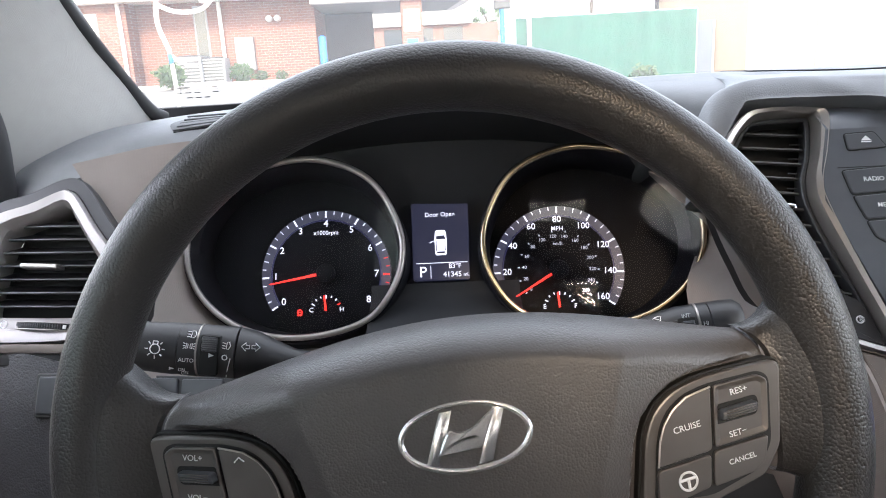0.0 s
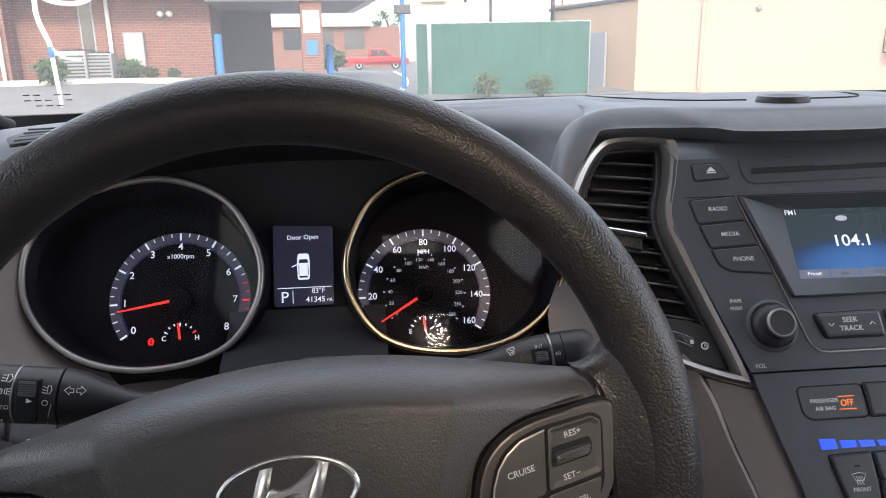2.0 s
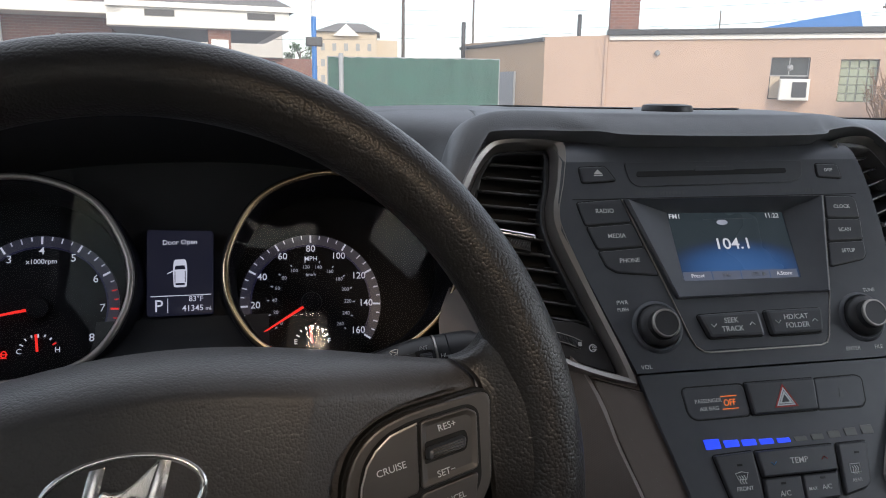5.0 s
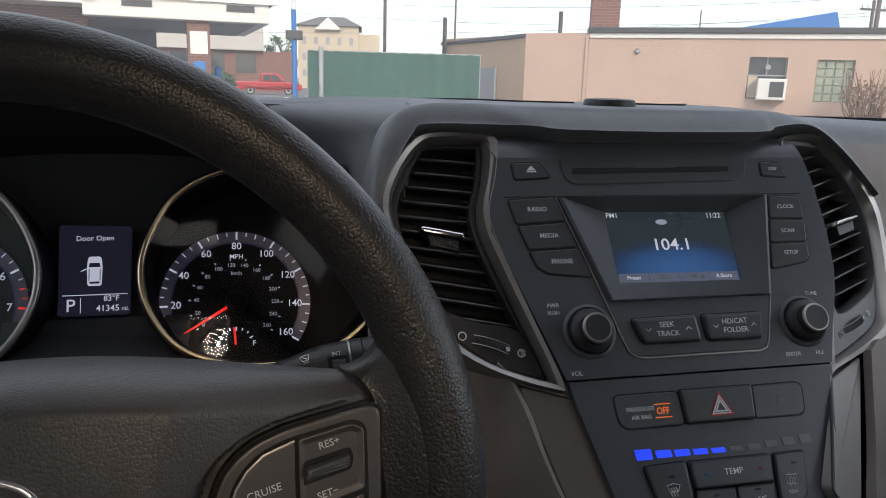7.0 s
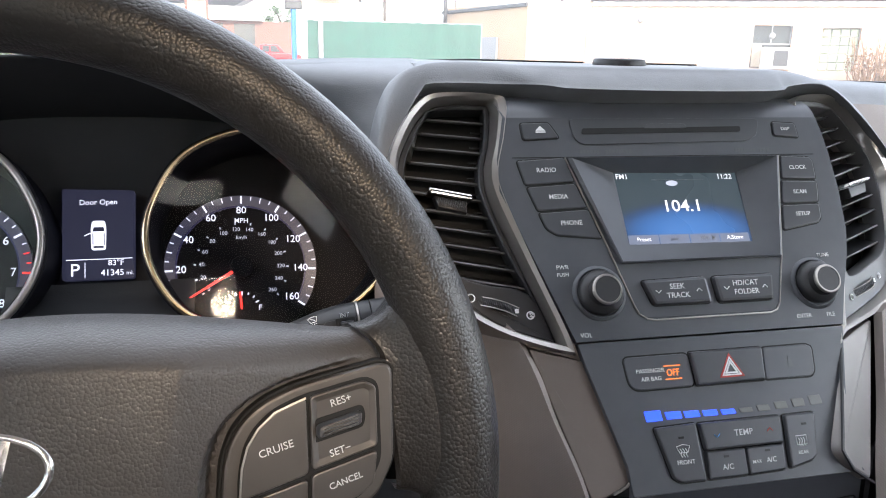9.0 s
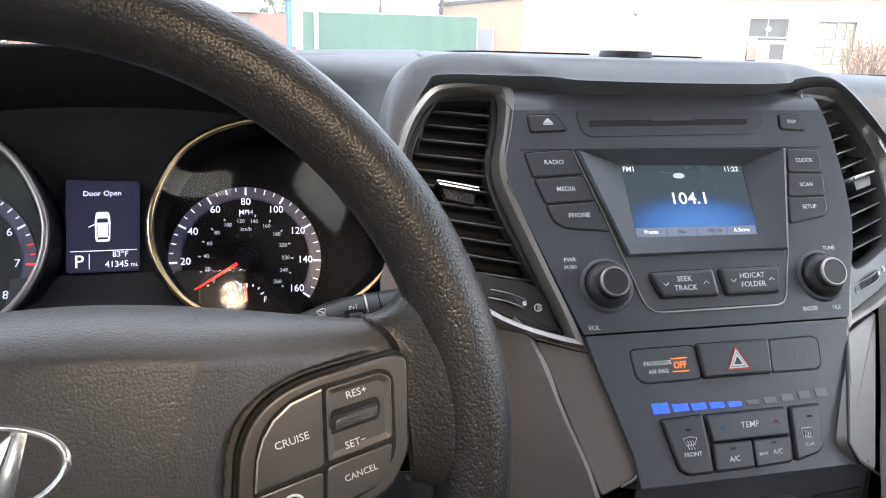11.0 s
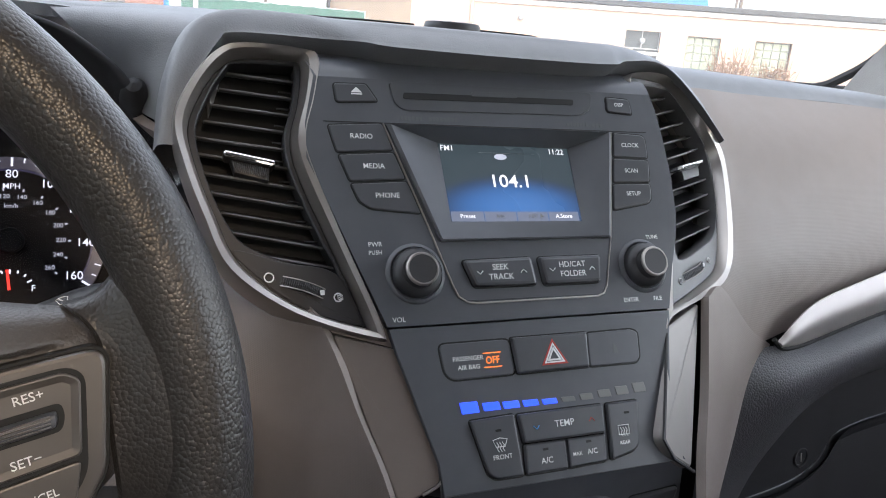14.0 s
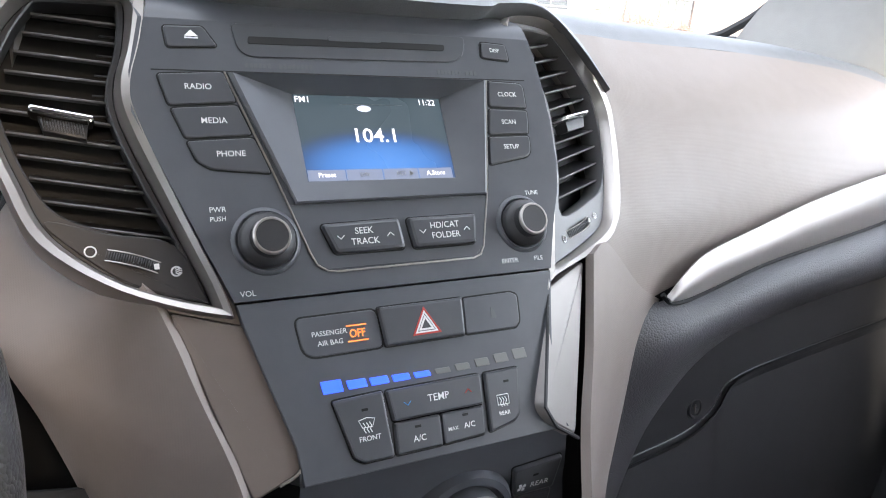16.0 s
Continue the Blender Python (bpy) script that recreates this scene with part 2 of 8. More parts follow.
def inset(poly, d):
    poly = [Vector(p).to_2d() for p in poly]
    s = 1 if area(poly) > 0 else -1
    out, n = [], len(poly)
    for i in range(n):
        e1, e2 = poly[i] - poly[i - 1], poly[(i + 1) % n] - poly[i]
        n1 = Vector((-e1.y, e1.x)).normalized() * s
        n2 = Vector((-e2.y, e2.x)).normalized() * s
        k = n1 + n2
        if k.length < 1e-6:
            k = n1
        k = k.normalized()
        out.append(poly[i] + k * d / max(0.5, k.dot(n1)))
    return out


def ring(bm, m, poly, w):
    return [bm.verts.new(m @ Vector((p[0], p[1], w))) for p in poly]


def bridge(bm, a, b):
    n = len(a)
    for i in range(n):
        bm.faces.new((a[i - 1], a[i], b[i], b[i - 1]))


def prism(m, poly, w0, w1, bev=0.0, r=0.0, bm=None, dish=0.0):
    """A plate or button on the plane of m, from height w0 to w1, with bevelled rim and rounded corners."""
    bm = bm or bmesh.new()
    if area(poly) < 0:
        poly = list(poly)[::-1]
    cut = (lambda d: rounded(inset(poly, d), max(r - 0.7 * d, 0.35 * r)) if r else (inset(poly, d) if d else poly))
    a = ring(bm, m, cut(0.0), w0)
    bm.faces.new(a[::-1])
    if bev:
        b, mid, c = ring(bm, m, cut(0.0), w1 - bev), ring(bm, m, cut(bev * 0.35), w1 - bev * 0.3), ring(bm, m, cut(bev * 1.1), w1)
        bridge(bm, a, b), bridge(bm, b, mid), bridge(bm, mid, c)
    else:
        c = ring(bm, m, cut(0.0), w1)
        bridge(bm, a, c)
    if dish:
        d = ring(bm, m, cut(bev * 1.1 + dish), w1 - dish * 0.5)
        bridge(bm, c, d)
        c = d
    bm.faces.new(c)
    return bm


def frame_ring(m, outer, inner, w0, w1, bev=0.001, bm=None):
    """A flat frame between two outlines with the same number of corners."""
    bm = bm or bmesh.new()
    o0, o1 = ring(bm, m, outer, w0), ring(bm, m, outer, w1 - bev)
    o2 = ring(bm, m, inset(outer, bev), w1)
    i2, i1 = ring(bm, m, inset(inner, -bev), w1), ring(bm, m, inner, w1 - bev)
    i0 = ring(bm, m, inner, w0)
    for a, b in ((o0, o1), (o1, o2), (o2, i2), (i2, i1), (i1, i0), (i0, o0)):
        bridge(bm, a, b)
    return bm


def circle(u, v, r, n=40, ry=None, turn=0.0):
    ry = ry or r
    c, s = math.cos(turn), math.sin(turn)
    return [(u + r * math.cos(a) * c - ry * math.sin(a) * s, v + r * math.cos(a) * s + ry * math.sin(a) * c) for a in (2 * math.pi * i / n for i in range(n))]


def lathe(m, u, v, prof, n=48, bm=None):
    """A turned shape: prof lists (radius, height)."""
    bm = bm or bmesh.new()
    rows = [ring(bm, m, circle(u, v, r, n), w) for r, w in prof]
    for a, b in zip(rows, rows[1:]):
        bridge(bm, a, b)
    bm.faces.new(rows[0]), bm.faces.new(rows[-1])
    return bm


def tube(pts, r, seg=8, closed=False, bm=None, flat=1.0):
    """A round bar along points; r may be a list."""
    bm = bm or bmesh.new()
    pts = [Vector(p) for p in pts]
    n = len(pts)
    rs = r if isinstance(r, (list, tuple)) else [r] * n
    rows, side = [], None
    for i, p in enumerate(pts):
        a = pts[i - 1] if (i or closed) else p
        b = pts[(i + 1) % n] if (i < n - 1 or closed) else p
        d = (b - a).normalized()
        if side is None:
            side = d.orthogonal().normalized()
        side = (side - d * side.dot(d)).normalized()
        up = d.cross(side)
        rows.append([bm.verts.new(p + rs[i] * (math.cos(2 * math.pi * k / seg) * side + flat * math.sin(2 * math.pi * k / seg) * up)) for k in range(seg)])
    for a, b in zip(rows, rows[1:] + ([rows[0]] if closed else [])):
        bridge(bm, a, b)
    if not closed:
        bm.faces.new(rows[0]), bm.faces.new(rows[-1])
    return bm


def spline(pts, n=6, closed=False):
    """Smooth curve through points (Catmull-Rom)."""
    pts = [Vector(p) for p in pts]
    m = len(pts)
    out = []
    for i in range(m if closed else m - 1):
        if closed:
            p0, p1, p2, p3 = (pts[(i + k) % m] for k in (-1, 0, 1, 2))
        else:
            p1, p2 = pts[i], pts[i + 1]
            p0 = pts[i - 1] if i else 2 * p1 - p2
            p3 = pts[i + 2] if i + 2 < m else 2 * p2 - p1
        for k in range(n):
            t = k / n
            out.append(0.5 * (2 * p1 + (p2 - p0) * t + (2 * p0 - 5 * p1 + 4 * p2 - p3) * t * t + (3 * p1 - p0 - 3 * p2 + p3) * t ** 3))
    if not closed:
        out.append(pts[-1])
    return out


def skin(rows, n=5, bm=None, thick=0.0, straight=False):
    """A smooth sheet through rows of points; thick gives it a back."""
    bm = bm or bmesh.new()
    rows = [spline(r, n) for r in rows]
    cols = [(c if straight else spline(c, n)) for c in zip(*rows)]
    g = [[bm.verts.new(p) for p in c] for c in cols]
    for a, b in zip(g, g[1:]):
        for i in range(len(a) - 1):
            bm.faces.new((a[i], a[i + 1], b[i + 1], b[i]))
    if thick:
        bmesh.ops.recalc_face_normals(bm, faces=bm.faces)
        bmesh.ops.solidify(bm, geom=bm.faces[:], thickness=thick)
    return bm


def box(lo, hi, bm=None, m=None, bev=0.0):
    bm = bm or bmesh.new()
    m = m or Matrix()
    return prism(m, [(lo[0], lo[1]), (hi[0], lo[1]), (hi[0], hi[1]), (lo[0], hi[1])], lo[2], hi[2], bev, 0, bm)


TEXTS = []


def txt(m, u, v, w, s, size, material, parent, bold=0.0, turn=0.0, sx=1.0, align="CENTER"):
    """Lettering laid on the plane of m at (u, v), raised to w."""
    cu = bpy.data.curves.new("lettering", "FONT")
    cu.body, cu.size, cu.align_x, cu.align_y = s, size, align, "CENTER"
    cu.offset = (bold + 0.004) * size
    cu.extrude = 0.00006
    cu.resolution_u = 3
    cu.space_line = 0.8
    ob = new("lettering", cu)
    TEXTS.append((ob, m @ Matrix.Translation((u, v, w)) @ Matrix.Rotation(radians(turn), 4, "Z") @ Matrix.Diagonal((sx, 1, 1, 1)), material, parent))


def set_type():
    bpy.context.view_layer.update()
    dg = bpy.context.evaluated_depsgraph_get()
    made = [(bpy.data.meshes.new_from_object(ob.evaluated_get(dg)), m, material, parent) for ob, m, material, parent in TEXTS]
    for ob, *_ in TEXTS:
        cu = ob.data
        bpy.data.objects.remove(ob)
        bpy.data.curves.remove(cu)
    for me, m, material, parent in made:
        me.transform(m)
        me.materials.clear()
        me.materials.append(material)
        me.name = "lettering"
        o = new("lettering", me)
        o.parent = parent
        if parent.name in ROOT:
            o.matrix_parent_inverse = Matrix.Translation(-ROOT[parent.name])


# ---- car shell ----
# roof lining, floor and sides close the cabin; the driver's door stands ajar
CEIL = bmesh.new()
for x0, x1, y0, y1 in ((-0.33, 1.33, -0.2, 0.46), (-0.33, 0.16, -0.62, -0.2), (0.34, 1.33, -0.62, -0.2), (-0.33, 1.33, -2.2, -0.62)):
    n = 8
    rise = (lambda x, y: 1.64 + 0.05 * (1 - ((x - 0.5) / 0.85) ** 2) + 0.02 * (1 - ((y + 0.5) / 1.7) ** 2))
    g = [[CEIL.verts.new((x0 + (x1 - x0) * i / n, y0 + (y1 - y0) * j / n, rise(x0 + (x1 - x0) * i / n, y0 + (y1 - y0) * j / n))) for j in range(n + 1)] for i in range(n + 1)]
    for p, q in zip(g, g[1:]):
        for j in range(n):
            CEIL.faces.new((p[j], q[j], q[j + 1], p[j + 1]))
bmesh.ops.remove_doubles(CEIL, verts=CEIL.verts, dist=1e-4)
bmesh.ops.solidify(CEIL, geom=CEIL.faces[:], thickness=0.02)
tagged(part("ceiling", CEIL, HEAD), "pale cloth roof lining round an added light opening", "ceiling", kind="structure")
# Unseen opening, added and sized to pass a narrow sunbeam to the gauges
rp = part("added_roof_opening", skin([[(0.15, -0.63, 1.722), (0.25, -0.63, 1.724), (0.35, -0.63, 1.724)], [(0.15, -0.19, 1.722), (0.25, -0.19, 1.724), (0.35, -0.19, 1.724)]], 3), BEAMGLASS)
tagged(rp, "unseen tinted roof opening added to let a sunbeam in", "window", kind="structure")
tagged(part("floor", box((-0.36, -2.4, 0.28), (1.42, 1.1, 0.31)), SEATM), "dark carpet on the cabin floor", "floor", kind="structure")
tagged(part("wall_rear", box((-0.34, -2.42, 0.31), (1.40, -2.36, 1.16)), HEAD), "trim below the rear window", "wall", kind="structure")
tagged(part("wall_right", box((1.34, -2.36, 0.31), (1.40, 0.95, 1.17)), BROWN), "dark inner panel of the passenger door", "wall", kind="structure")
tagged(part("wall_left", box((-0.38, -2.36, 0.31), (-0.32, -0.35, 1.2)), BEIGE), "taupe inner panel behind the open door", "wall", kind="structure")
tagged(part("wall_front", box((-0.36, 1.06, 0.31), (1.42, 1.1, 1.19)), GAP), "dark bulkhead behind the dashboard", "wall", kind="structure")
for nm, pts in (("pillar_left", [(-0.33, -0.42, 1.0), (-0.31, -0.5, 1.4), (-0.25, -0.55, 1.68)]), ("pillar_right", [(1.34, -0.42, 1.0), (1.31, -0.5, 1.4), (1.25, -0.55, 1.68)]),
                ("pillar_rear_left", [(-0.32, -1.6, 1.0), (-0.27, -1.9, 1.4), (-0.2, -2.0, 1.66)]), ("pillar_rear_right", [(1.34, -1.6, 1.0), (1.28, -1.9, 1.4), (1.22, -2.0, 1.66)])):
    tagged(part(nm, tube(spline(pts, 5), 0.06, 10), PILLAR), "pale cloth-covered roof pillar", "pillar", kind="structure")

# Unseen rail and jamb, added to keep sky light off the gauge lenses
rail = part("roof_rail_left", skin([[(-0.29, 0.47, 1.66), (-0.30, 0.0, 1.675), (-0.30, -0.6, 1.675)], [(-0.39, 0.47, 1.62), (-0.42, 0.0, 1.64), (-0.43, -0.6, 1.64)], [(-0.47, 0.42, 1.5), (-0.52, 0.0, 1.56), (-0.55, -0.6, 1.56)]], 4, thick=0.01), HEAD)
tagged(rail, "unseen roof edge added to block sky over the driver's door", "trim", kind="structure")
jamb = part("door_jamb", skin([[(-0.33, -0.37, 0.9), (-0.44, -0.4, 0.9), (-0.55, -0.45, 0.9)], [(-0.33, -0.43, 1.4), (-0.44, -0.45, 1.4), (-0.55, -0.5, 1.4)], [(-0.28, -0.5, 1.68), (-0.42, -0.52, 1.66), (-0.55, -0.56, 1.6)]], 4, thick=0.01), PILLAR)
tagged(jamb, "unseen pale jamb added to close the bright gap behind the door", "trim", kind="structure")

# unseen rear glass, tinted to cut light from behind, and the passenger's window
for nm, mt, pts in (("window_2", REARDIM, [[(-0.35, -2.3, 1.15), (0.5, -2.38, 1.15), (1.37, -2.3, 1.15)], [(-0.28, -2.15, 1.64), (0.5, -2.2, 1.68), (1.3, -2.15, 1.64)]]),
                    ("window_3", REARDIM, [[(-0.34, -2.2, 1.19), (-0.34, -1.3, 1.19), (-0.34, -0.45, 1.19)], [(-0.28, -2.15, 1.64), (-0.28, -1.3, 1.66), (-0.28, -0.55, 1.67)]]),
                    ("window_4", REARDIM, [[(1.36, -2.2, 1.16), (1.36, -1.3, 1.16), (1.36, -0.4, 1.16)], [(1.28, -2.15, 1.64), (1.28, -1.3, 1.66), (1.26, -0.52, 1.67)]]),
                    ("window_5", GLASSM, [[(1.35, -0.4, 1.16), (1.36, 0.2, 1.16), (1.36, 0.8, 1.16)], [(1.22, -0.5, 1.67), (1.25, 0.0, 1.67), (1.27, 0.42, 1.62)]])):
    wd = part(nm, skin(pts, 5), mt)
    wd.visible_shadow = True
    tagged(wd, "unseen rear window, tint added to cut light from behind" if mt is REARDIM else "clear passenger door window", "window", kind="structure")

# driver's door, standing ajar; unseen, added to cut light from the left
DM = basis((-0.47, 0.62, 0.0), (-math.sin(radians(5)), -math.cos(radians(5)), 0), (0, 0, 1))
door = thing("side_door", (-0.47, 0.62, 0.4), "unseen taupe driver's door left ajar, added to cut light from the left", "car door")
part("inner_panel", prism(DM, rounded([(0.0, 0.34), (0.98, 0.34), (1.04, 0.7), (1.04, 1.2), (0.0, 1.16)], 0.05), -0.09, 0.0, 0.02), BEIGE, door)
part("armrest", prism(DM, rounded([(0.25, 0.68), (0.9, 0.66), (0.9, 0.74), (0.25, 0.76)], 0.03), 0.0, 0.06, 0.02), BLACK, door)
part("window_frame", tube(spline([DM @ Vector(p) for p in ((0.02, 1.14, -0.05), (0.2, 1.34, -0.05), (0.5, 1.58, -0.05), (0.8, 1.63, -0.05), (1.0, 1.6, -0.05), (1.04, 1.18, -0.05))], 5), 0.02, 8), SEAL, door)

part("pane", prism(DM, [(0.02, 1.12), (0.2, 1.34), (0.5, 1.57), (0.8, 1.62), (1.0, 1.59), (1.03, 1.16)], -0.054, -0.05), TINT, door, "door glass tinted to cut light from the left")

# front seats behind the camera
for sx in (0.08, 0.85):
    seat = thing("bucket_seat", (sx, -0.35, 0.31), "dark cloth front seat with a head restraint", "seat", "front seats")
    part("seat_cushion", skin([[(sx - 0.26, 0.06, 0.66), (sx, 0.1, 0.66), (sx + 0.26, 0.06, 0.66)], [(sx - 0.27, -0.2, 0.7), (sx, -0.2, 0.67), (sx + 0.27, -0.2, 0.7)], [(sx - 0.26, -0.45, 0.66), (sx, -0.45, 0.62), (sx + 0.26, -0.45, 0.66)]], 4, thick=0.12), SEATM, seat)
    part("seat_base", box((sx - 0.22, -0.42, 0.31), (sx + 0.22, 0.02, 0.56)), BLACK, seat)
    part("backrest", skin([[(sx - 0.26, -0.4, 0.66), (sx, -0.43, 0.66), (sx + 0.26, -0.4, 0.66)], [(sx - 0.27, -0.48, 1.0), (sx, -0.52, 1.0), (sx + 0.27, -0.48, 1.0)], [(sx - 0.17, -0.56, 1.22), (sx, -0.58, 1.24), (sx + 0.17, -0.56, 1.22)]], 4, thick=0.11), SEATM, seat)
    part("head_restraint", lathe(Matrix.Translation((sx, -0.62, 1.32)), 0, 0, [(0.05, -0.06), (0.11, -0.03), (0.12, 0.08), (0.09, 0.16), (0.04, 0.18)], 20), SEATM, seat)

# unseen rear bench, added and shaped to block low sun from behind
bench = thing("rear_bench", (0.46, -1.3, 0.31), "unseen dark cloth rear bench with three head restraints, added to block sun", "seat")
part("seat_cushion", prism(Matrix.Translation((0, 0, 0)), [(-0.26, -1.3), (1.18, -1.3), (1.18, -0.85), (-0.26, -0.85)], 0.45, 0.66, 0.05, r=0.08), SEATM, bench)
part("backrest", skin([[(-0.28, -1.28, 0.62), (0.46, -1.3, 0.62), (1.2, -1.28, 0.62)], [(-0.28, -1.38, 1.0), (0.46, -1.4, 1.0), (1.2, -1.38, 1.0)], [(-0.24, -1.47, 1.32), (0.46, -1.48, 1.34), (1.16, -1.47, 1.32)]], 4, thick=0.12), SEATM, bench)
for x, h in ((0.11, 1.0), (0.46, 0.3), (0.81, 1.0)):
    part("head_restraint", lathe(Matrix.Translation((x, -1.5, 1.34)), 0, 0, [(0.05, 0.0), (0.1, 0.02 * h), (0.11, 0.1 * h), (0.09, 0.16 * h), (0.04, 0.17 * h)], 20), SEATM, bench)

# windscreen
ws = part("window_1", skin([[(-0.33, 1.03, 1.225), (0.46, 1.16, 1.232), (1.26, 1.03, 1.225)], [(-0.315, 0.62, 1.59), (0.46, 0.72, 1.585), (1.235, 0.62, 1.59)], [(-0.31, 0.47, 1.65), (0.46, 0.42, 1.69), (1.23, 0.47, 1.65)]], 8), SCREENGLASS)
ws.visible_shadow = False
tagged(ws, "curved windscreen above the dashboard, dimming and hazing the outdoors", "window", kind="structure")
part("frit_band", skin([[(-0.335, 1.022, 1.226), (0.46, 1.15, 1.231), (1.265, 1.022, 1.226)], [(-0.335, 1.015, 1.2415), (0.46, 1.145, 1.241), (1.265, 1.015, 1.2415)]], 8, thick=0.002), SEAL, ws, "black edge of the glass")
bmk = bmesh.new()
for k in range(5):
    for j in range(3):
        if (k * 7 + j * 3) % 4:
            box((-0.255 + 0.011 * k, 1.0 - 0.002 * j, 1.252 + 0.006 * j), (-0.248 + 0.011 * k, 1.001 - 0.002 * j, 1.2532 + 0.006 * j), bmk)
part("glass_mark", bmk, BUTTON, ws, "small printed maker's marks")

# roof pillars beside the windscreen
pl = thing("pillar_front_left", (-0.36, 0.9, 1.2), "pale grey cloth-covered front roof pillar beside the open door", "pillar", kind="structure")
part("cover", skin([[(-0.43, 0.80, 1.10), (-0.385, 0.83, 1.12), (-0.335, 0.905, 1.14), (-0.300, 0.995, 1.15)],
                    [(-0.42, 0.78, 1.21), (-0.372, 0.81, 1.215), (-0.325, 0.885, 1.225), (-0.288, 0.985, 1.236)],
                    [(-0.415, 0.70, 1.33), (-0.375, 0.74, 1.335), (-0.335, 0.82, 1.345), (-0.309, 0.92, 1.33)],
                    [(-0.40, 0.56, 1.47), (-0.355, 0.60, 1.48), (-0.325, 0.68, 1.49), (-0.317, 0.775, 1.472)],
                    [(-0.36, 0.40, 1.62), (-0.325, 0.44, 1.63), (-0.305, 0.5, 1.64), (-0.307, 0.6, 1.62)]], 5, thick=0.006), PILLAR, pl)
part("glass_seal", tube(spline([(-0.272, 0.995, 1.23), (-0.284, 0.98, 1.243), (-0.302, 0.94, 1.295), (-0.316, 0.86, 1.38), (-0.314, 0.74, 1.5), (-0.305, 0.61, 1.61)], 6), 0.0085, 10), SEAL, pl, "black rubber glass seal")
part("door_seal", tube(spline([(-0.372, 0.76, 1.02), (-0.37, 0.78, 1.11), (-0.366, 0.79, 1.19), (-0.36, 0.775, 1.26), (-0.362, 0.71, 1.33), (-0.355, 0.57, 1.47), (-0.33, 0.42, 1.62)], 6), 0.02, 12), SEAL, pl, "black rubber door seal")
part("door_frame", tube(spline([(-0.44, 0.72, 0.8), (-0.445, 0.70, 1.1), (-0.435, 0.62, 1.33), (-0.41, 0.46, 1.5), (-0.37, 0.34, 1.63)], 6), 0.018, 8), BEIGE, pl, "taupe door opening edge")
pr_ = thing("pillar_front_right", (1.24, 0.9, 1.2), "pale grey cloth-covered front roof pillar on the passenger side", "pillar", kind="structure")
part("cover", skin([[(1.225, 1.0, 1.21), (1.245, 0.92, 1.2), (1.27, 0.84, 1.19), (1.3, 0.8, 1.15)],
                    [(1.245, 0.95, 1.30), (1.262, 0.87, 1.30), (1.285, 0.78, 1.30), (1.32, 0.72, 1.28)],
                    [(1.25, 0.8, 1.47), (1.26, 0.7, 1.48), (1.28, 0.62, 1.48), (1.3, 0.56, 1.46)],
                    [(1.235, 0.62, 1.62), (1.235, 0.54, 1.63), (1.25, 0.46, 1.63), (1.27, 0.4, 1.62)]], 5, thick=0.006), PILLAR, pr_)
part("glass_seal", tube(spline([(1.205, 1.03, 1.232), (1.226, 0.998, 1.249), (1.252, 0.94, 1.305), (1.265, 0.8, 1.47), (1.245, 0.62, 1.62)], 6), 0.007, 8), SEAL, pr_, "black rubber glass seal")

# ---- dashboard ----
dash = thing("dashboard", (0.46, 0.8, 1.0), "dark grey and taupe moulded dashboard with silver trim", "dashboard")
part("top_pad", skin([[(-0.36, 0.80, 1.165), (-0.3, 0.775, 1.188), (-0.19, 0.762, 1.214), (-0.05, 0.79, 1.246), (0.1, 0.785, 1.253), (0.2, 0.76, 1.254), (0.27, 0.712, 1.243), (0.36, 0.715, 1.25), (0.46, 0.715, 1.252), (0.62, 0.715, 1.249), (0.72, 0.72, 1.228), (0.9, 0.735, 1.226), (1.08, 0.745, 1.216), (1.24, 0.76, 1.2), (1.36, 0.79, 1.186)],
                      [(-0.36, 0.83, 1.2), (-0.3, 0.815, 1.212), (-0.19, 0.80, 1.236), (-0.05, 0.81, 1.249), (0.1, 0.81, 1.2555), (0.2, 0.79, 1.2575), (0.27, 0.77, 1.2595), (0.36, 0.77, 1.2603), (0.46, 0.77, 1.2605), (0.62, 0.77, 1.259), (0.72, 0.765, 1.248), (0.9, 0.775, 1.2405), (1.08, 0.785, 1.2325), (1.24, 0.8, 1.218), (1.36, 0.83, 1.206)],
                      [(-0.36, 0.93, 1.215), (-0.3, 0.92, 1.228), (-0.19, 0.92, 1.24), (-0.05, 0.92, 1.246), (0.1, 0.92, 1.25), (0.2, 0.92, 1.252), (0.27, 0.92, 1.253), (0.36, 0.92, 1.254), (0.46, 0.92, 1.254), (0.62, 0.92, 1.253), (0.72, 0.92, 1.248), (0.9, 0.92, 1.243), (1.08, 0.92, 1.2365), (1.24, 0.92, 1.2275), (1.36, 0.94, 1.219)],
                      [(-0.36, 1.06, 1.2), (-0.3, 1.06, 1.215), (-0.19, 1.07, 1.226), (-0.05, 1.08, 1.23), (0.1, 1.1, 1.23), (0.2, 1.11, 1.23), (0.27, 1.12, 1.23), (0.36, 1.13, 1.23), (0.46, 1.13, 1.23), (0.62, 1.13, 1.23), (0.72, 1.12, 1.23), (0.9, 1.1, 1.228), (1.08, 1.08, 1.225), (1.24, 1.06, 1.215), (1.36, 1.04, 1.2)]], 5, thick=0.008), DASH, dash, "dark grey soft top pad")
for pts in ([(0.335, 0.83, 1.2595), (0.352, 0.755, 1.2615), (0.385, 0.71, 1.2618), (0.43, 0.699, 1.2618)], [(0.482, 0.699, 1.2618), (0.53, 0.708, 1.2616), (0.562, 0.755, 1.261), (0.58, 0.83, 1.2585)]):
    part("panel_joint", tube(spline(pts, 6), 0.0007, 6), GAP, dash, "thin joint of the speaker cover")

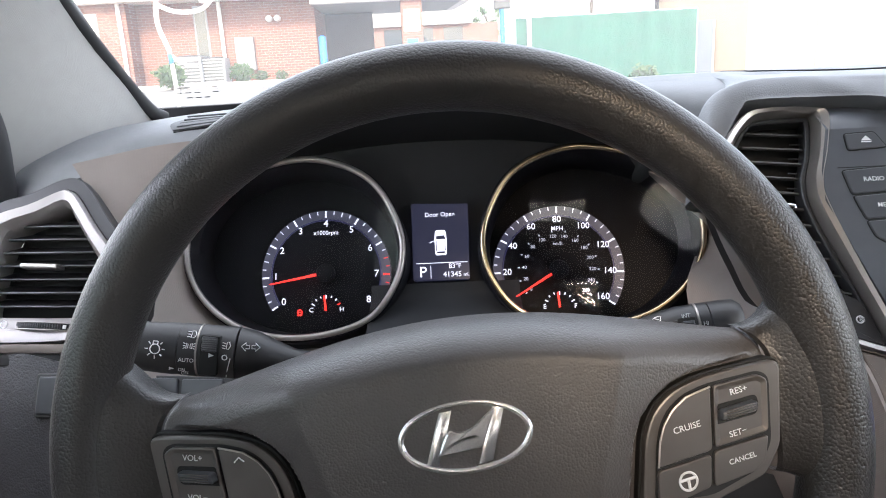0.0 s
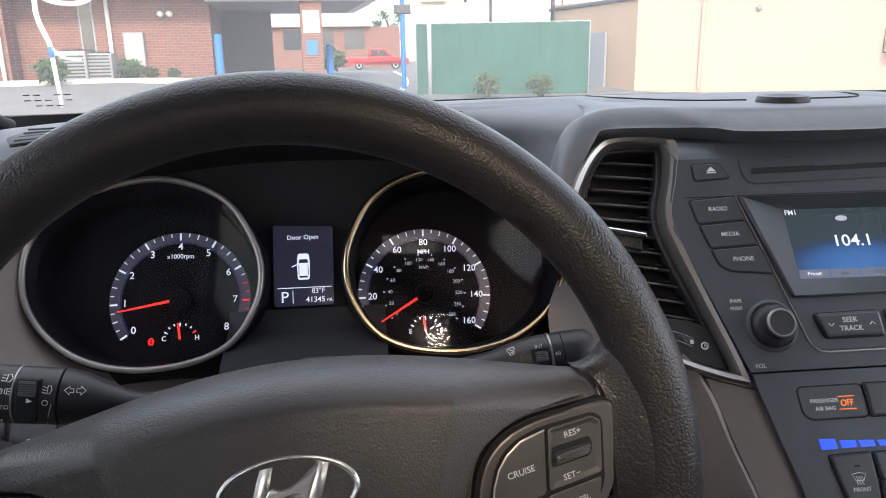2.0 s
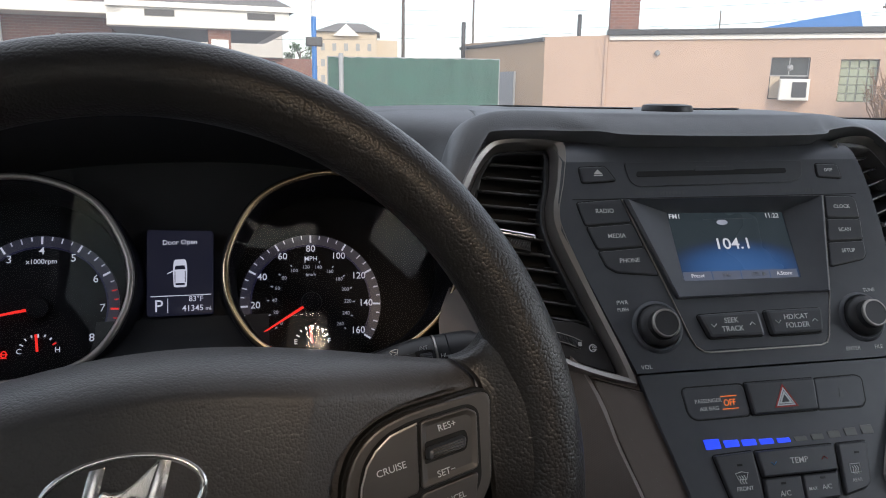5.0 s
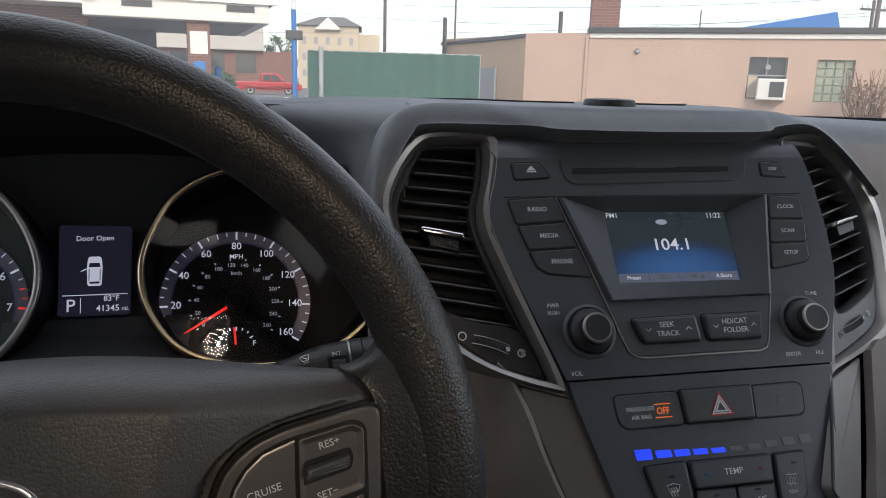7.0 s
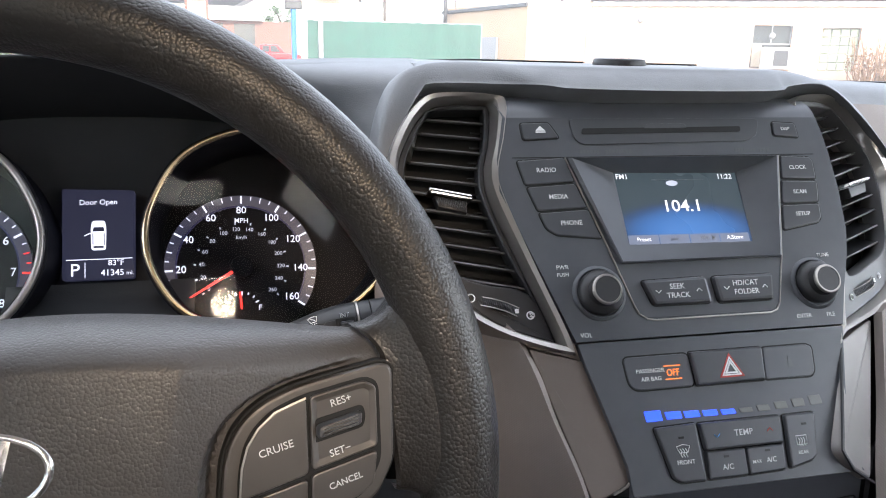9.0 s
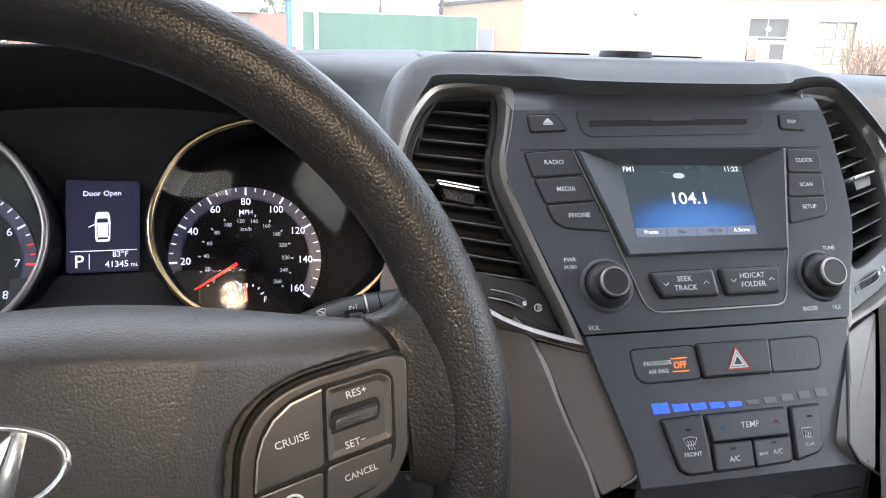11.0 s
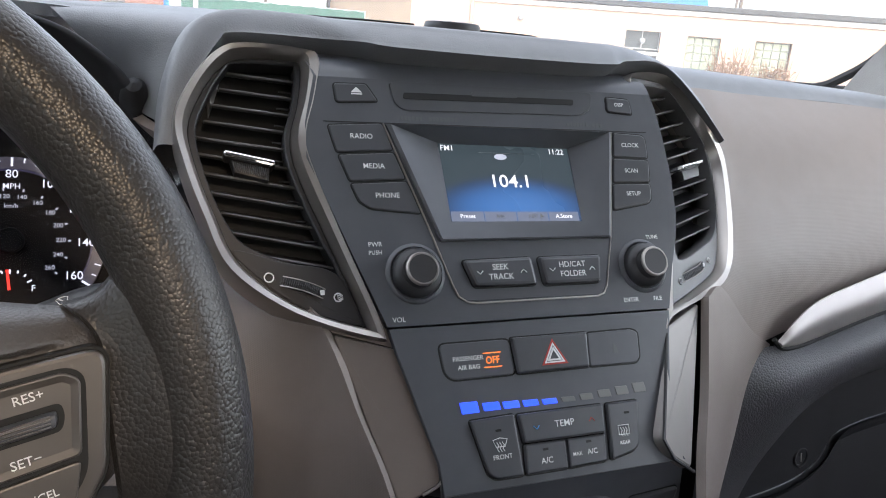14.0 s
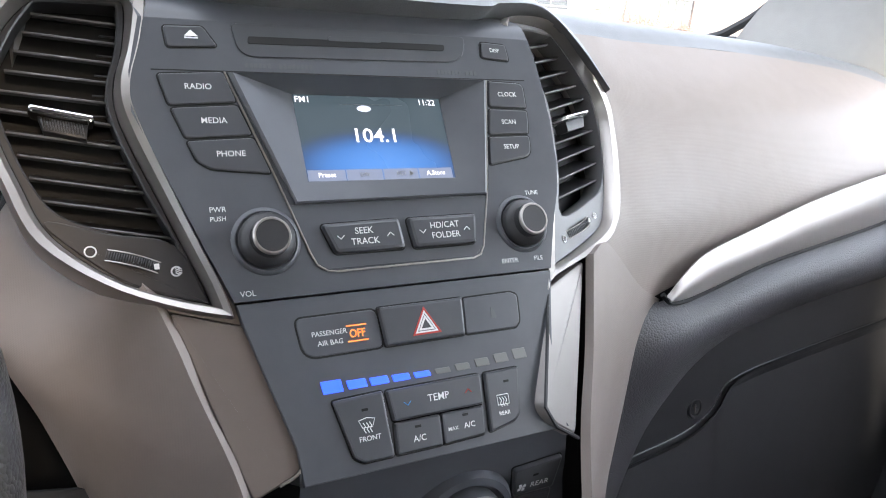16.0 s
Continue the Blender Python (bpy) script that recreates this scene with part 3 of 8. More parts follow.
# side defroster grille let into the pad
dg_ = part("defroster_grille", skin([[(-0.182, 0.782, 1.232), (-0.14, 0.779, 1.237), (-0.09, 0.778, 1.239)], [(-0.19, 0.80, 1.238), (-0.144, 0.80, 1.2417), (-0.085, 0.798, 1.2437)], [(-0.178, 0.818, 1.2417), (-0.14, 0.816, 1.2432), (-0.09, 0.814, 1.245)]], 4, thick=0.002), BLACK, dash, "small black defroster grille")
for k in range(5):
    f = k / 4
    part("bar", tube([(-0.182 + 0.003 * f, 0.783 + 0.033 * f, 1.2335 + 0.0095 * f), (-0.14, 0.78 + 0.034 * f, 1.238 + 0.0062 * f), (-0.09, 0.779 + 0.034 * f, 1.240 + 0.006 * f)], 0.0009, 6), BUTTON, dg_)

# round sensor in the middle of the pad
sens = part("light_sensor", lathe(Matrix.Translation((0.456, 0.69, 1.2585)), 0, 0, [(0.018, -0.006), (0.0205, 0.0), (0.0205, 0.004), (0.0195, 0.0065), (0.016, 0.0072), (0.012, 0.006), (0.006, 0.006)], 36), BLACK, dash, "round black sensor dome")

# left upper pad below the pillar and taupe faces either side of the gauges
part("left_panel", skin([[(-0.245, 0.715, 1.213), (-0.19, 0.735, 1.222), (-0.14, 0.74, 1.228)],
                         [(-0.205, 0.69, 1.155), (-0.18, 0.705, 1.16), (-0.155, 0.73, 1.17)],
                         [(-0.195, 0.655, 1.1), (-0.17, 0.682, 1.099), (-0.147, 0.715, 1.098)],
                         [(-0.19, 0.625, 1.06), (-0.145, 0.66, 1.058), (-0.1, 0.695, 1.056)],
                         [(-0.19, 0.60, 1.02), (-0.13, 0.62, 1.02), (-0.04, 0.635, 1.02)]], 5, thick=0.006), BEIGE, dash, "taupe panel beside the gauges")
part("under_panel", skin([[(-0.13, 0.675, 1.05), (-0.04, 0.695, 1.048), (0.06, 0.695, 1.04), (0.15, 0.695, 1.048), (0.235, 0.675, 1.05)],
                          [(-0.15, 0.625, 1.03), (-0.04, 0.64, 1.03), (0.06, 0.64, 1.03), (0.15, 0.64, 1.03), (0.24, 0.625, 1.03)],
                          [(-0.16, 0.58, 0.98), (-0.04, 0.58, 0.98), (0.06, 0.58, 0.98), (0.15, 0.59, 0.98), (0.25, 0.59, 0.98)]], 5, thick=0.006), BEIGE, dash, "taupe panel below the gauges")
KNEE = ([(-0.36, 0.66, 1.09), (-0.25, 0.625, 1.078), (-0.16, 0.61, 1.055), (-0.05, 0.60, 1.0), (0.08, 0.60, 1.0), (0.22, 0.59, 0.99), (0.33, 0.575, 0.98)],
        [(-0.36, 0.63, 1.03), (-0.25, 0.60, 1.02), (-0.16, 0.59, 1.0), (-0.05, 0.575, 0.96), (0.08, 0.575, 0.96), (0.22, 0.57, 0.95), (0.33, 0.56, 0.94)],
        [(-0.36, 0.58, 0.86), (-0.25, 0.56, 0.86), (-0.16, 0.55, 0.86), (-0.05, 0.54, 0.86), (0.08, 0.54, 0.86), (0.22, 0.54, 0.86), (0.33, 0.54, 0.86)],
        [(-0.36, 0.62, 0.62), (-0.25, 0.61, 0.62), (-0.16, 0.6, 0.62), (-0.05, 0.60, 0.62), (0.08, 0.60, 0.62), (0.22, 0.60, 0.62), (0.33, 0.60, 0.62)])
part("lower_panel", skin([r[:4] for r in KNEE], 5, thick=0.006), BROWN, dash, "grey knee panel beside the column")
# Rest of the same panel; the shadow below the column is its black colour
part("knee_panel", skin([r[3:] for r in KNEE], 5, thick=0.006), HOOD, dash, "knee panel below the column, blackened to hold its shadow")
part("right_upper_pad", skin([[(0.185, 0.79, 1.2572), (0.222, 0.785, 1.2592), (0.26, 0.782, 1.2607), (0.31, 0.78, 1.2613)],
                              [(0.198, 0.752, 1.2485), (0.229, 0.727, 1.2487), (0.262, 0.704, 1.2495), (0.305, 0.694, 1.2515)],
                              [(0.222, 0.738, 1.222), (0.243, 0.713, 1.223), (0.264, 0.688, 1.226), (0.29, 0.665, 1.232)],
                              [(0.243, 0.73, 1.191), (0.252, 0.702, 1.188), (0.264, 0.672, 1.185), (0.281, 0.645, 1.183)]], 5, thick=0.006), DASH, dash, "dark grey soft pad beside the gauge hood")
part("right_panel", skin([[(0.243, 0.736, 1.19), (0.252, 0.707, 1.186), (0.265, 0.677, 1.183), (0.282, 0.65, 1.181)],
                          [(0.292, 0.73, 1.135), (0.297, 0.70, 1.133), (0.303, 0.665, 1.131), (0.316, 0.622, 1.126)],
                          [(0.265, 0.675, 1.09), (0.283, 0.64, 1.09), (0.305, 0.605, 1.088), (0.3405, 0.5575, 1.0862)],
                          [(0.268, 0.62, 1.055), (0.288, 0.592, 1.05), (0.318, 0.566, 1.042), (0.3545, 0.5325, 1.0455)],
                          [(0.285, 0.60, 1.02), (0.303, 0.575, 1.01), (0.332, 0.546, 1.002), (0.3668, 0.5112, 1.0105)],
                          [(0.303, 0.58, 0.975), (0.318, 0.555, 0.96), (0.342, 0.526, 0.945), (0.374, 0.497, 0.97)],
                          [(0.31, 0.57, 0.93), (0.325, 0.545, 0.91), (0.35, 0.512, 0.88), (0.385, 0.475, 0.90)]], 5, thick=0.006), BEIGE, dash, "taupe panel between gauges and air vent")

# passenger side: taupe face, silver strip, padded roll, dark recess
part("passenger_face", skin([[(0.66, 0.69, 1.232), (0.71, 0.705, 1.231), (0.78, 0.725, 1.228), (0.95, 0.735, 1.224), (1.12, 0.745, 1.214), (1.24, 0.76, 1.2), (1.36, 0.79, 1.184)],
                             [(0.698, 0.657, 1.18), (0.72, 0.662, 1.178), (0.78, 0.668, 1.179), (0.95, 0.67, 1.18), (1.12, 0.68, 1.175), (1.24, 0.7, 1.165), (1.36, 0.725, 1.15)],
                             [(0.684, 0.618, 1.115), (0.71, 0.615, 1.105), (0.78, 0.62, 1.105), (0.95, 0.63, 1.125), (1.12, 0.64, 1.13), (1.24, 0.66, 1.125), (1.36, 0.685, 1.12)],
                             [(0.645, 0.585, 1.08), (0.70, 0.594, 1.036), (0.765, 0.606, 1.04), (0.95, 0.615, 1.085), (1.12, 0.63, 1.095), (1.24, 0.65, 1.095), (1.36, 0.675, 1.095)]], 6, thick=0.006), BEIGE, dash, "taupe padded face before the passenger")
part("console_flank", skin([[(0.6165, 0.569, 1.0885), (0.645, 0.586, 1.088), (0.69, 0.594, 1.05), (0.728, 0.604, 1.03)],
                            [(0.6035, 0.5465, 1.056), (0.635, 0.562, 1.05), (0.675, 0.58, 1.02), (0.712, 0.60, 0.99)],
                            [(0.5905, 0.527, 1.0325), (0.625, 0.548, 1.02), (0.668, 0.572, 0.98), (0.705, 0.60, 0.945)],
                            [(0.5695, 0.4982, 0.999), (0.61, 0.53, 0.975), (0.66, 0.565, 0.92), (0.704, 0.604, 0.88)],
                            [(0.553, 0.463, 0.94), (0.595, 0.51, 0.9), (0.655, 0.555, 0.84), (0.704, 0.61, 0.78)],
                            [(0.545, 0.42, 0.80), (0.59, 0.48, 0.76), (0.65, 0.54, 0.72), (0.70, 0.61, 0.68)]], 5, thick=0.006), BEIGE, dash, "taupe flank of the centre console")
# Added block behind the panels; it stops daylight leaking through their gaps
part("leak_block", box((-0.2, 0.80, 0.34), (1.1, 1.05, 1.212)), GAP, dash, "unseen dark block added to stop light leaking through")
part("silver_strip", skin([[(0.727, 0.589, 1.0355), (0.745, 0.592, 1.052), (0.777, 0.598, 1.067), (0.8435, 0.602, 1.084), (0.916, 0.604, 1.103), (1.014, 0.61, 1.1195), (1.24, 0.64, 1.142), (1.36, 0.665, 1.145)],
                           [(0.727, 0.586, 1.0345), (0.747, 0.588, 1.042), (0.78, 0.592, 1.051), (0.8485, 0.595, 1.067), (0.924, 0.597, 1.082), (1.025, 0.603, 1.0965), (1.24, 0.634, 1.115), (1.36, 0.66, 1.118)],
                           [(0.728, 0.587, 1.0335), (0.750, 0.59, 1.0325), (0.7855, 0.595, 1.0365), (0.854, 0.598, 1.0515), (0.932, 0.6, 1.0625), (1.0355, 0.607, 1.074), (1.24, 0.637, 1.092), (1.36, 0.662, 1.096)]], 6, thick=0.002), PALE, dash, "pale silver trim strip")
part("strip_gap", tube(spline([(0.7235, 0.59, 1.038), (0.732, 0.588, 1.0307), (0.752, 0.59, 1.0297), (0.7855, 0.595, 1.0335), (0.854, 0.598, 1.0485), (0.932, 0.6, 1.0595), (1.0355, 0.607, 1.071), (1.24, 0.637, 1.0885), (1.36, 0.662, 1.0925)], 5), 0.0022, 8), GAP, dash, "black edge below the strip")
part("padded_roll", skin([[(0.695, 0.596, 1.03), (0.735, 0.597, 1.029), (0.79, 0.605, 1.034), (0.9, 0.612, 1.054), (1.06, 0.62, 1.071), (1.24, 0.648, 1.086), (1.36, 0.67, 1.09)],
                          [(0.694, 0.585, 0.985), (0.735, 0.577, 1.0), (0.79, 0.582, 1.014), (0.9, 0.59, 1.032), (1.06, 0.6, 1.043), (1.24, 0.63, 1.058), (1.36, 0.655, 1.063)],
                          [(0.696, 0.59, 0.92), (0.755, 0.59, 0.955), (0.805, 0.592, 0.985), (0.9, 0.597, 1.005), (1.06, 0.605, 1.017), (1.24, 0.635, 1.03), (1.36, 0.66, 1.036)],
                          [(0.70, 0.60, 0.85), (0.775, 0.635, 0.86), (0.825, 0.64, 0.925), (0.88, 0.645, 0.952), (1.03, 0.65, 0.973), (1.24, 0.66, 0.985), (1.36, 0.68, 0.988)],
                          [(0.70, 0.61, 0.74), (0.787, 0.662, 0.76), (0.84, 0.68, 0.918), (0.89, 0.685, 0.945), (1.04, 0.69, 0.966), (1.24, 0.70, 0.978), (1.36, 0.71, 0.98)]], 5, thick=0.006), BROWN, dash, "grained dark grey padded roll")
glove = thing("glovebox", (0.95, 0.68, 0.8), "dark grey glovebox lid with a round lock under the padded roll", "glovebox")
LID = [(0.76, 0.676, 0.806), (0.8146, 0.678, 0.8125), (0.8868, 0.678, 0.8245), (0.9265, 0.679, 0.843), (0.9539, 0.68, 0.8765), (1.058, 0.683, 0.891), (1.2487, 0.695, 0.900), (1.36, 0.705, 0.905)]
part("lid", skin([LID, [(x, y - 0.006, z - 0.01) for x, y, z in LID], [(x, y - 0.03, 0.68) for x, y, z in LID], [(x, y - 0.01, 0.5) for x, y, z in LID]], 5, thick=0.01), HOOD, glove)
part("upper_panel", skin([[(x, y + 0.006, z) for (x, y, _), z in zip(LID, (0.90, 0.935, 0.965, 0.972, 0.977, 0.985, 0.995, 1.0))], [(x, y + 0.001, z + 0.0022) for x, y, z in LID]], 5, thick=0.006), HOOD, glove)
gl = basis((0.8997, 0.6745, 0.852), (1, 0.06, 0), (0, 0.15, 1))
lk = part("lock", lathe(gl, 0, 0, [(0.0115, -0.006), (0.0115, 0.0012), (0.0105, 0.0024), (0.009, 0.002), (0.0082, 0.0006), (0.003, 0.0006)], 28), BLACK, glove, "round black lock barrel")
part("keyhole", prism(gl, [(-0.001, -0.005), (0.001, -0.005), (0.001, 0.005), (-0.001, 0.005)], 0.0008, 0.0016, 0.0002), SATIN, lk)
part("joint", tube(spline([(x, y - 0.0045, z - 0.0008) for x, y, z in LID], 5), 0.0007, 6), BUTTON, glove, "thin paler line along the lid's edge")

# hood over the gauges
HO = [(-0.224, 0.034, 0.04), (-0.214, 0.048, 0.055), (-0.196, 0.066, 0.066), (-0.15, 0.088, 0.08), (-0.07, 0.1, 0.088), (0.0055, 0.103, 0.09), (0.081, 0.1, 0.088), (0.14, 0.089, 0.082), (0.17, 0.072, 0.073), (0.184, 0.058, 0.066)]
part("gauge_hood", skin([[C @ Vector((0.0055 + (u - 0.0055) * k, v * k, w0 if w0 < 0 else w * w0)) for u, v, w in HO] for k, w0 in ((0.955, -0.03), (0.955, 0.4), (0.965, 0.95), (0.985, 1.05), (1.01, 0.95), (1.03, 0.4), (1.05, -0.03))], 5), HOOD, dash, "black hood over the gauges")

part("hood_end", tube([C @ Vector(p) for p in ((0.185, 0.057, -0.03), (0.185, 0.057, 0.05), (0.185, 0.057, 0.062), (0.184, 0.058, 0.069), (0.184, 0.058, 0.0705))], [0.0098, 0.0098, 0.0088, 0.005, 0.001], 16), HOOD, dash, "rounded end of the gauge hood")

# brow over the centre stack
LIP = [(-0.165, 0.096, -0.016), (-0.1595, 0.128, -0.012), (-0.1415, 0.161, -0.009), (-0.1288, 0.1685, -0.008), (-0.0765, 0.1668, -0.008), (-0.055, 0.1615, 0.001), (-0.036, 0.1545, 0.01), (0.042, 0.1532, 0.01), (0.12, 0.1555, 0.007), (0.142, 0.165, -0.004), (0.176, 0.1725, -0.012), (0.205, 0.1705, -0.024), (0.238, 0.152, -0.038), (0.266, 0.127, -0.050)]
CRN = [(-0.176, 0.098, -0.022), (-0.1695, 0.137, -0.016), (-0.155, 0.1705, -0.013), (-0.135, 0.1825, -0.012), (-0.094, 0.1835, -0.012), (-0.061, 0.1795, -0.01), (-0.033, 0.1735, -0.001), (0.042, 0.172, 0.0), (0.12, 0.174, -0.003), (0.147, 0.182, -0.014), (0.180, 0.1855, -0.026), (0.214, 0.181, -0.038), (0.248, 0.161, -0.05), (0.275, 0.131, -0.062)]
TOPB = [(-0.172, 0.100, -0.06), (-0.167, 0.145, -0.05), (-0.152, 0.180, -0.04), (-0.130, 0.193, -0.03), (-0.094, 0.194, -0.028), (-0.061, 0.1935, -0.028), (-0.033, 0.187, -0.017), (0.042, 0.186, -0.016), (0.12, 0.187, -0.019), (0.148, 0.194, -0.032), (0.184, 0.197, -0.045), (0.222, 0.190, -0.06), (0.256, 0.168, -0.074), (0.284, 0.134, -0.084)]
INN = [(u, v + 0.0005, w - (0.075 if -0.1 < u < 0.16 else 0.03)) for u, v, w in LIP]
EDGE = [(u, v - 0.0022, w - 0.003) for u, v, w in LIP]
BCK = [(u + 0.06, v + 0.012, w - 0.06) if u < -0.14 else (u, 0.238, -0.108) if u < 0.14 else (u, v + 0.03, w - 0.055) for u, v, w in TOPB]
part("stack_brow", skin([[S @ Vector(p) for p in r] for r in (INN, EDGE, LIP, CRN, TOPB, BCK)], 5), DASH, dash, "dark grey moulded brow over the centre stack")

# silver wings of the console
WL = rounded([(-0.0868, -0.0190), (-0.0498, -0.0308), (-0.0309, -0.0947), (-0.0308, -0.1032), (-0.035, -0.1085), (-0.0441, -0.1121), (-0.0575, -0.1165)], 0.003)
part("left_wing", prism(S, WL, -0.03, -0.0045, 0.001), TRIM, dash, "brushed dark silver console wing")
part("left_wing_edge", tube(spline([S @ Vector((u, v, -0.0036)) for u, v in [(-0.0499, -0.0312), (-0.0434, -0.0522), (-0.0366, -0.0736), (-0.0311, -0.0947), (-0.0309, -0.1032), (-0.035, -0.1085), (-0.0441, -0.1119)]], 4), 0.0009, 6), SATIN, dash, "bright chrome edge")
part("vent_foot", prism(S, [(-0.075, 0.032), (-0.0725, 0.032), (-0.0545, -0.0185), (-0.0495, -0.0302), (-0.0866, -0.0182), (-0.088, -0.0162), (-0.0645, -0.0222), (-0.0592, -0.0185)], -0.03, -0.0062, 0.0003), TRIM, dash, "brushed dark trim under the air vent")
# the passenger-side vent and wing are turned away from the driver
TURN = radians(23)
SR = basis(S @ Vector((0.15, 0, -0.006)), S.to_3x3() @ Vector((math.cos(TURN), 0, -math.sin(TURN))), S.to_3x3() @ Vector((0, 1, 0)))
WR = rounded([(-0.0127, -0.0308), (0.0425, -0.0118), (-0.0108, -0.1226), (-0.032, -0.1121), (-0.0391, -0.1005)], 0.006)
part("right_wing", prism(SR, WR, -0.035, -0.003, 0.002), WINGM, dash, "brushed silver console wing")
part("right_wing_edge", tube([SR @ Vector((u, v, -0.002)) for u, v in [(-0.0135, -0.032), (-0.026, -0.066), (-0.04, -0.1005), (-0.0325, -0.113), (-0.0108, -0.1236)]], 0.0012, 6), BLACK, dash, "dark edge")


# ---- steering wheel ----
wheel = thing("steering_wheel", WHEEL.translation, "black leather steering wheel with silver switch pods, turned slightly", "steering wheel")
R0, R1 = 0.185, 0.0162
rim = bmesh.new()
rows = []
for i in range(128):
    a = 2 * math.pi * i / 128
    r1 = R1 * (1 + 0.05 * math.cos(2 * a) ** 2)
    rows.append([rim.verts.new(WHEEL @ Vector(((R0 + r1 * math.cos(b)) * math.cos(a), (R0 + r1 * math.cos(b)) * math.sin(a), 1.08 * r1 * math.sin(b)))) for b in (2 * math.pi * k / 20 for k in range(20))])
for a, b in zip(rows, rows[1:] + rows[:1]):
    bridge(rim, a, b)
part("rim", rim, LEATHER, wheel, "thick grained black leather rim")


def pad_w(u, v):
    """Height of the hub's dome over the wheel's plane."""
    a, fold = abs(u), 0.0749 - 0.3 * (0.045 - v)
    crisp = 0.0436 - 0.5 * min(a, fold) ** 2 - 0.45 * max(0.0, a - fold)
    soft = 0.0436 - 1.4 * u * u
    t = max(0.0, min(1.0, (v - 0.05) / 0.016))
    return crisp + (soft - crisp) * t - 1.54 * (v - 0.015) ** 2


def pad_top(u):
    return 0.0662 - 1.7156 * u * u + 25.155 * u ** 4


def joint_u(v):
    """Where the hub cover ends and the leather of a spoke begins."""
    return 0.1484 - 0.0085 * max(0.0, (v - 0.0275) / 0.0148) ** 1.9


hub = bmesh.new()
NU, NV = 240, 130
PODOUT = [(0.0705, -0.2), (0.0705, -0.032), (0.077, 0.004), (0.0813, 0.0138), (0.0878, 0.0206), (0.0965, 0.0255), (0.108, 0.0286), (0.12, 0.0298), (0.1465, 0.0314), (0.16, 0.0314), (0.16, -0.2)]


def inside(poly, u, v):
    c = False
    for (x0, y0), (x1, y1) in zip(poly, poly[1:] + poly[:1]):
        if (y0 > v) != (y1 > v) and u < (x1 - x0) * (v - y0) / (y1 - y0) + x0:
            c = not c
    return c


def depth_in(poly, u, v):
    """Signed distance to an outline, positive inside."""
    p, best = Vector((u, v)), 1.0
    for (x0, y0), (x1, y1) in zip(poly, poly[1:] + poly[:1]):
        a, b = Vector((x0, y0)), Vector((x1, y1))
        t = max(0.0, min(1.0, (p - a).dot(b - a) / (b - a).length_squared))
        best = min(best, (p - a - (b - a) * t).length)
    return best if inside(poly, u, v) else -best


def ramp(x, a, b):
    t = max(0.0, min(1.0, (x - a) / (b - a)))
    return t * t * (3 - 2 * t)


grid = []
for i in range(NU + 1):
    u = -0.1495 + 0.299 * i / NU
    top = pad_top(u)
    bot = -0.115 + 0.095 * min(1.0, abs(u) / 0.148) ** 1.2
    col = []
    for j in range(NV + 1):
        v = bot + (top - bot) * j / NV
        d = min(v - bot, top - v)
        e = 1 - max(0.0, 1 - d / 0.017) ** 2
        w = pad_w(u, v)
        w = -0.012 + (w + 0.012) * (0.15 + 0.85 * max(0.0, e) ** 0.5)
        low = min(w, 0.012 - (abs(u) - 0.115) * 0.158)
        w += (low - w) * ramp(depth_in(PODOUT, abs(u), v), -0.0022, 0.0004)
        gone = abs(u) - joint_u(v)
        w -= 0.0016 * ramp(gone, -0.0016, 0.0) + 0.006 * ramp(gone, -0.0003, 0.0009)
        col.append(hub.verts.new(HUB @ Vector((u, v, w))))
    grid.append(col)
for a, b in zip(grid, grid[1:]):
    for j in range(NV):
        hub.faces.new((a[j], a[j + 1], b[j + 1], b[j]))
bmesh.ops.recalc_face_normals(hub, faces=hub.faces)
part("hub_cover", hub, PAD, wheel, "grained dark airbag cover with a raised middle")
# spokes run from the hub into the rim
for sgn in (-1, 1):
    sp, secs = bmesh.new(), []
    for t in (0.0, 0.012, 0.03, 0.055, 0.09, 0.14, 0.2, 0.27, 0.35, 0.43, 0.51, 0.6, 0.7, 0.8, 0.9, 1.0):
        top, bot = 0.0437 + 0.030 * t ** 2.2, -0.03 - 0.03 * t * t
        half, mid = (top - bot) / 2, (top + bot) / 2
        sec = []
        for k in range(29):
            q = math.pi * k / 28
            c = math.cos(q)
            v = mid + half * math.copysign(abs(c) ** 0.62, c)
            u0 = joint_u(v) + 0.0006
            u = u0 + (0.179 - u0) * t
            flat = 0.0075 + 0.0065 * ramp(t, 0.0, 0.75)
            w = -0.012 + (flat + 0.012) * max(0.0, math.sin(q)) ** 0.42 - 0.0022 * (1 - ramp(u - u0, 0.0, 0.0018))
            sec.append(sp.verts.new(HUB @ Vector((sgn * u, v, w))))
        secs.append(sec)
    for a, b in zip(secs, secs[1:]):
        for k in range(28):
            sp.faces.new((a[k], a[k + 1], b[k + 1], b[k]))
    part("spoke", sp, LEATHER, wheel)
# lower spoke pair, mostly below the view
for sgn in (-1, 1):
    part("lower_spoke", tube([HUB @ Vector((sgn * 0.03, -0.09, 0.01)), HUB @ Vector((sgn * 0.045, -0.14, 0.0)), HUB @ Vector((sgn * 0.055, -0.178, 0.0))], 0.014, 10), POD, wheel)


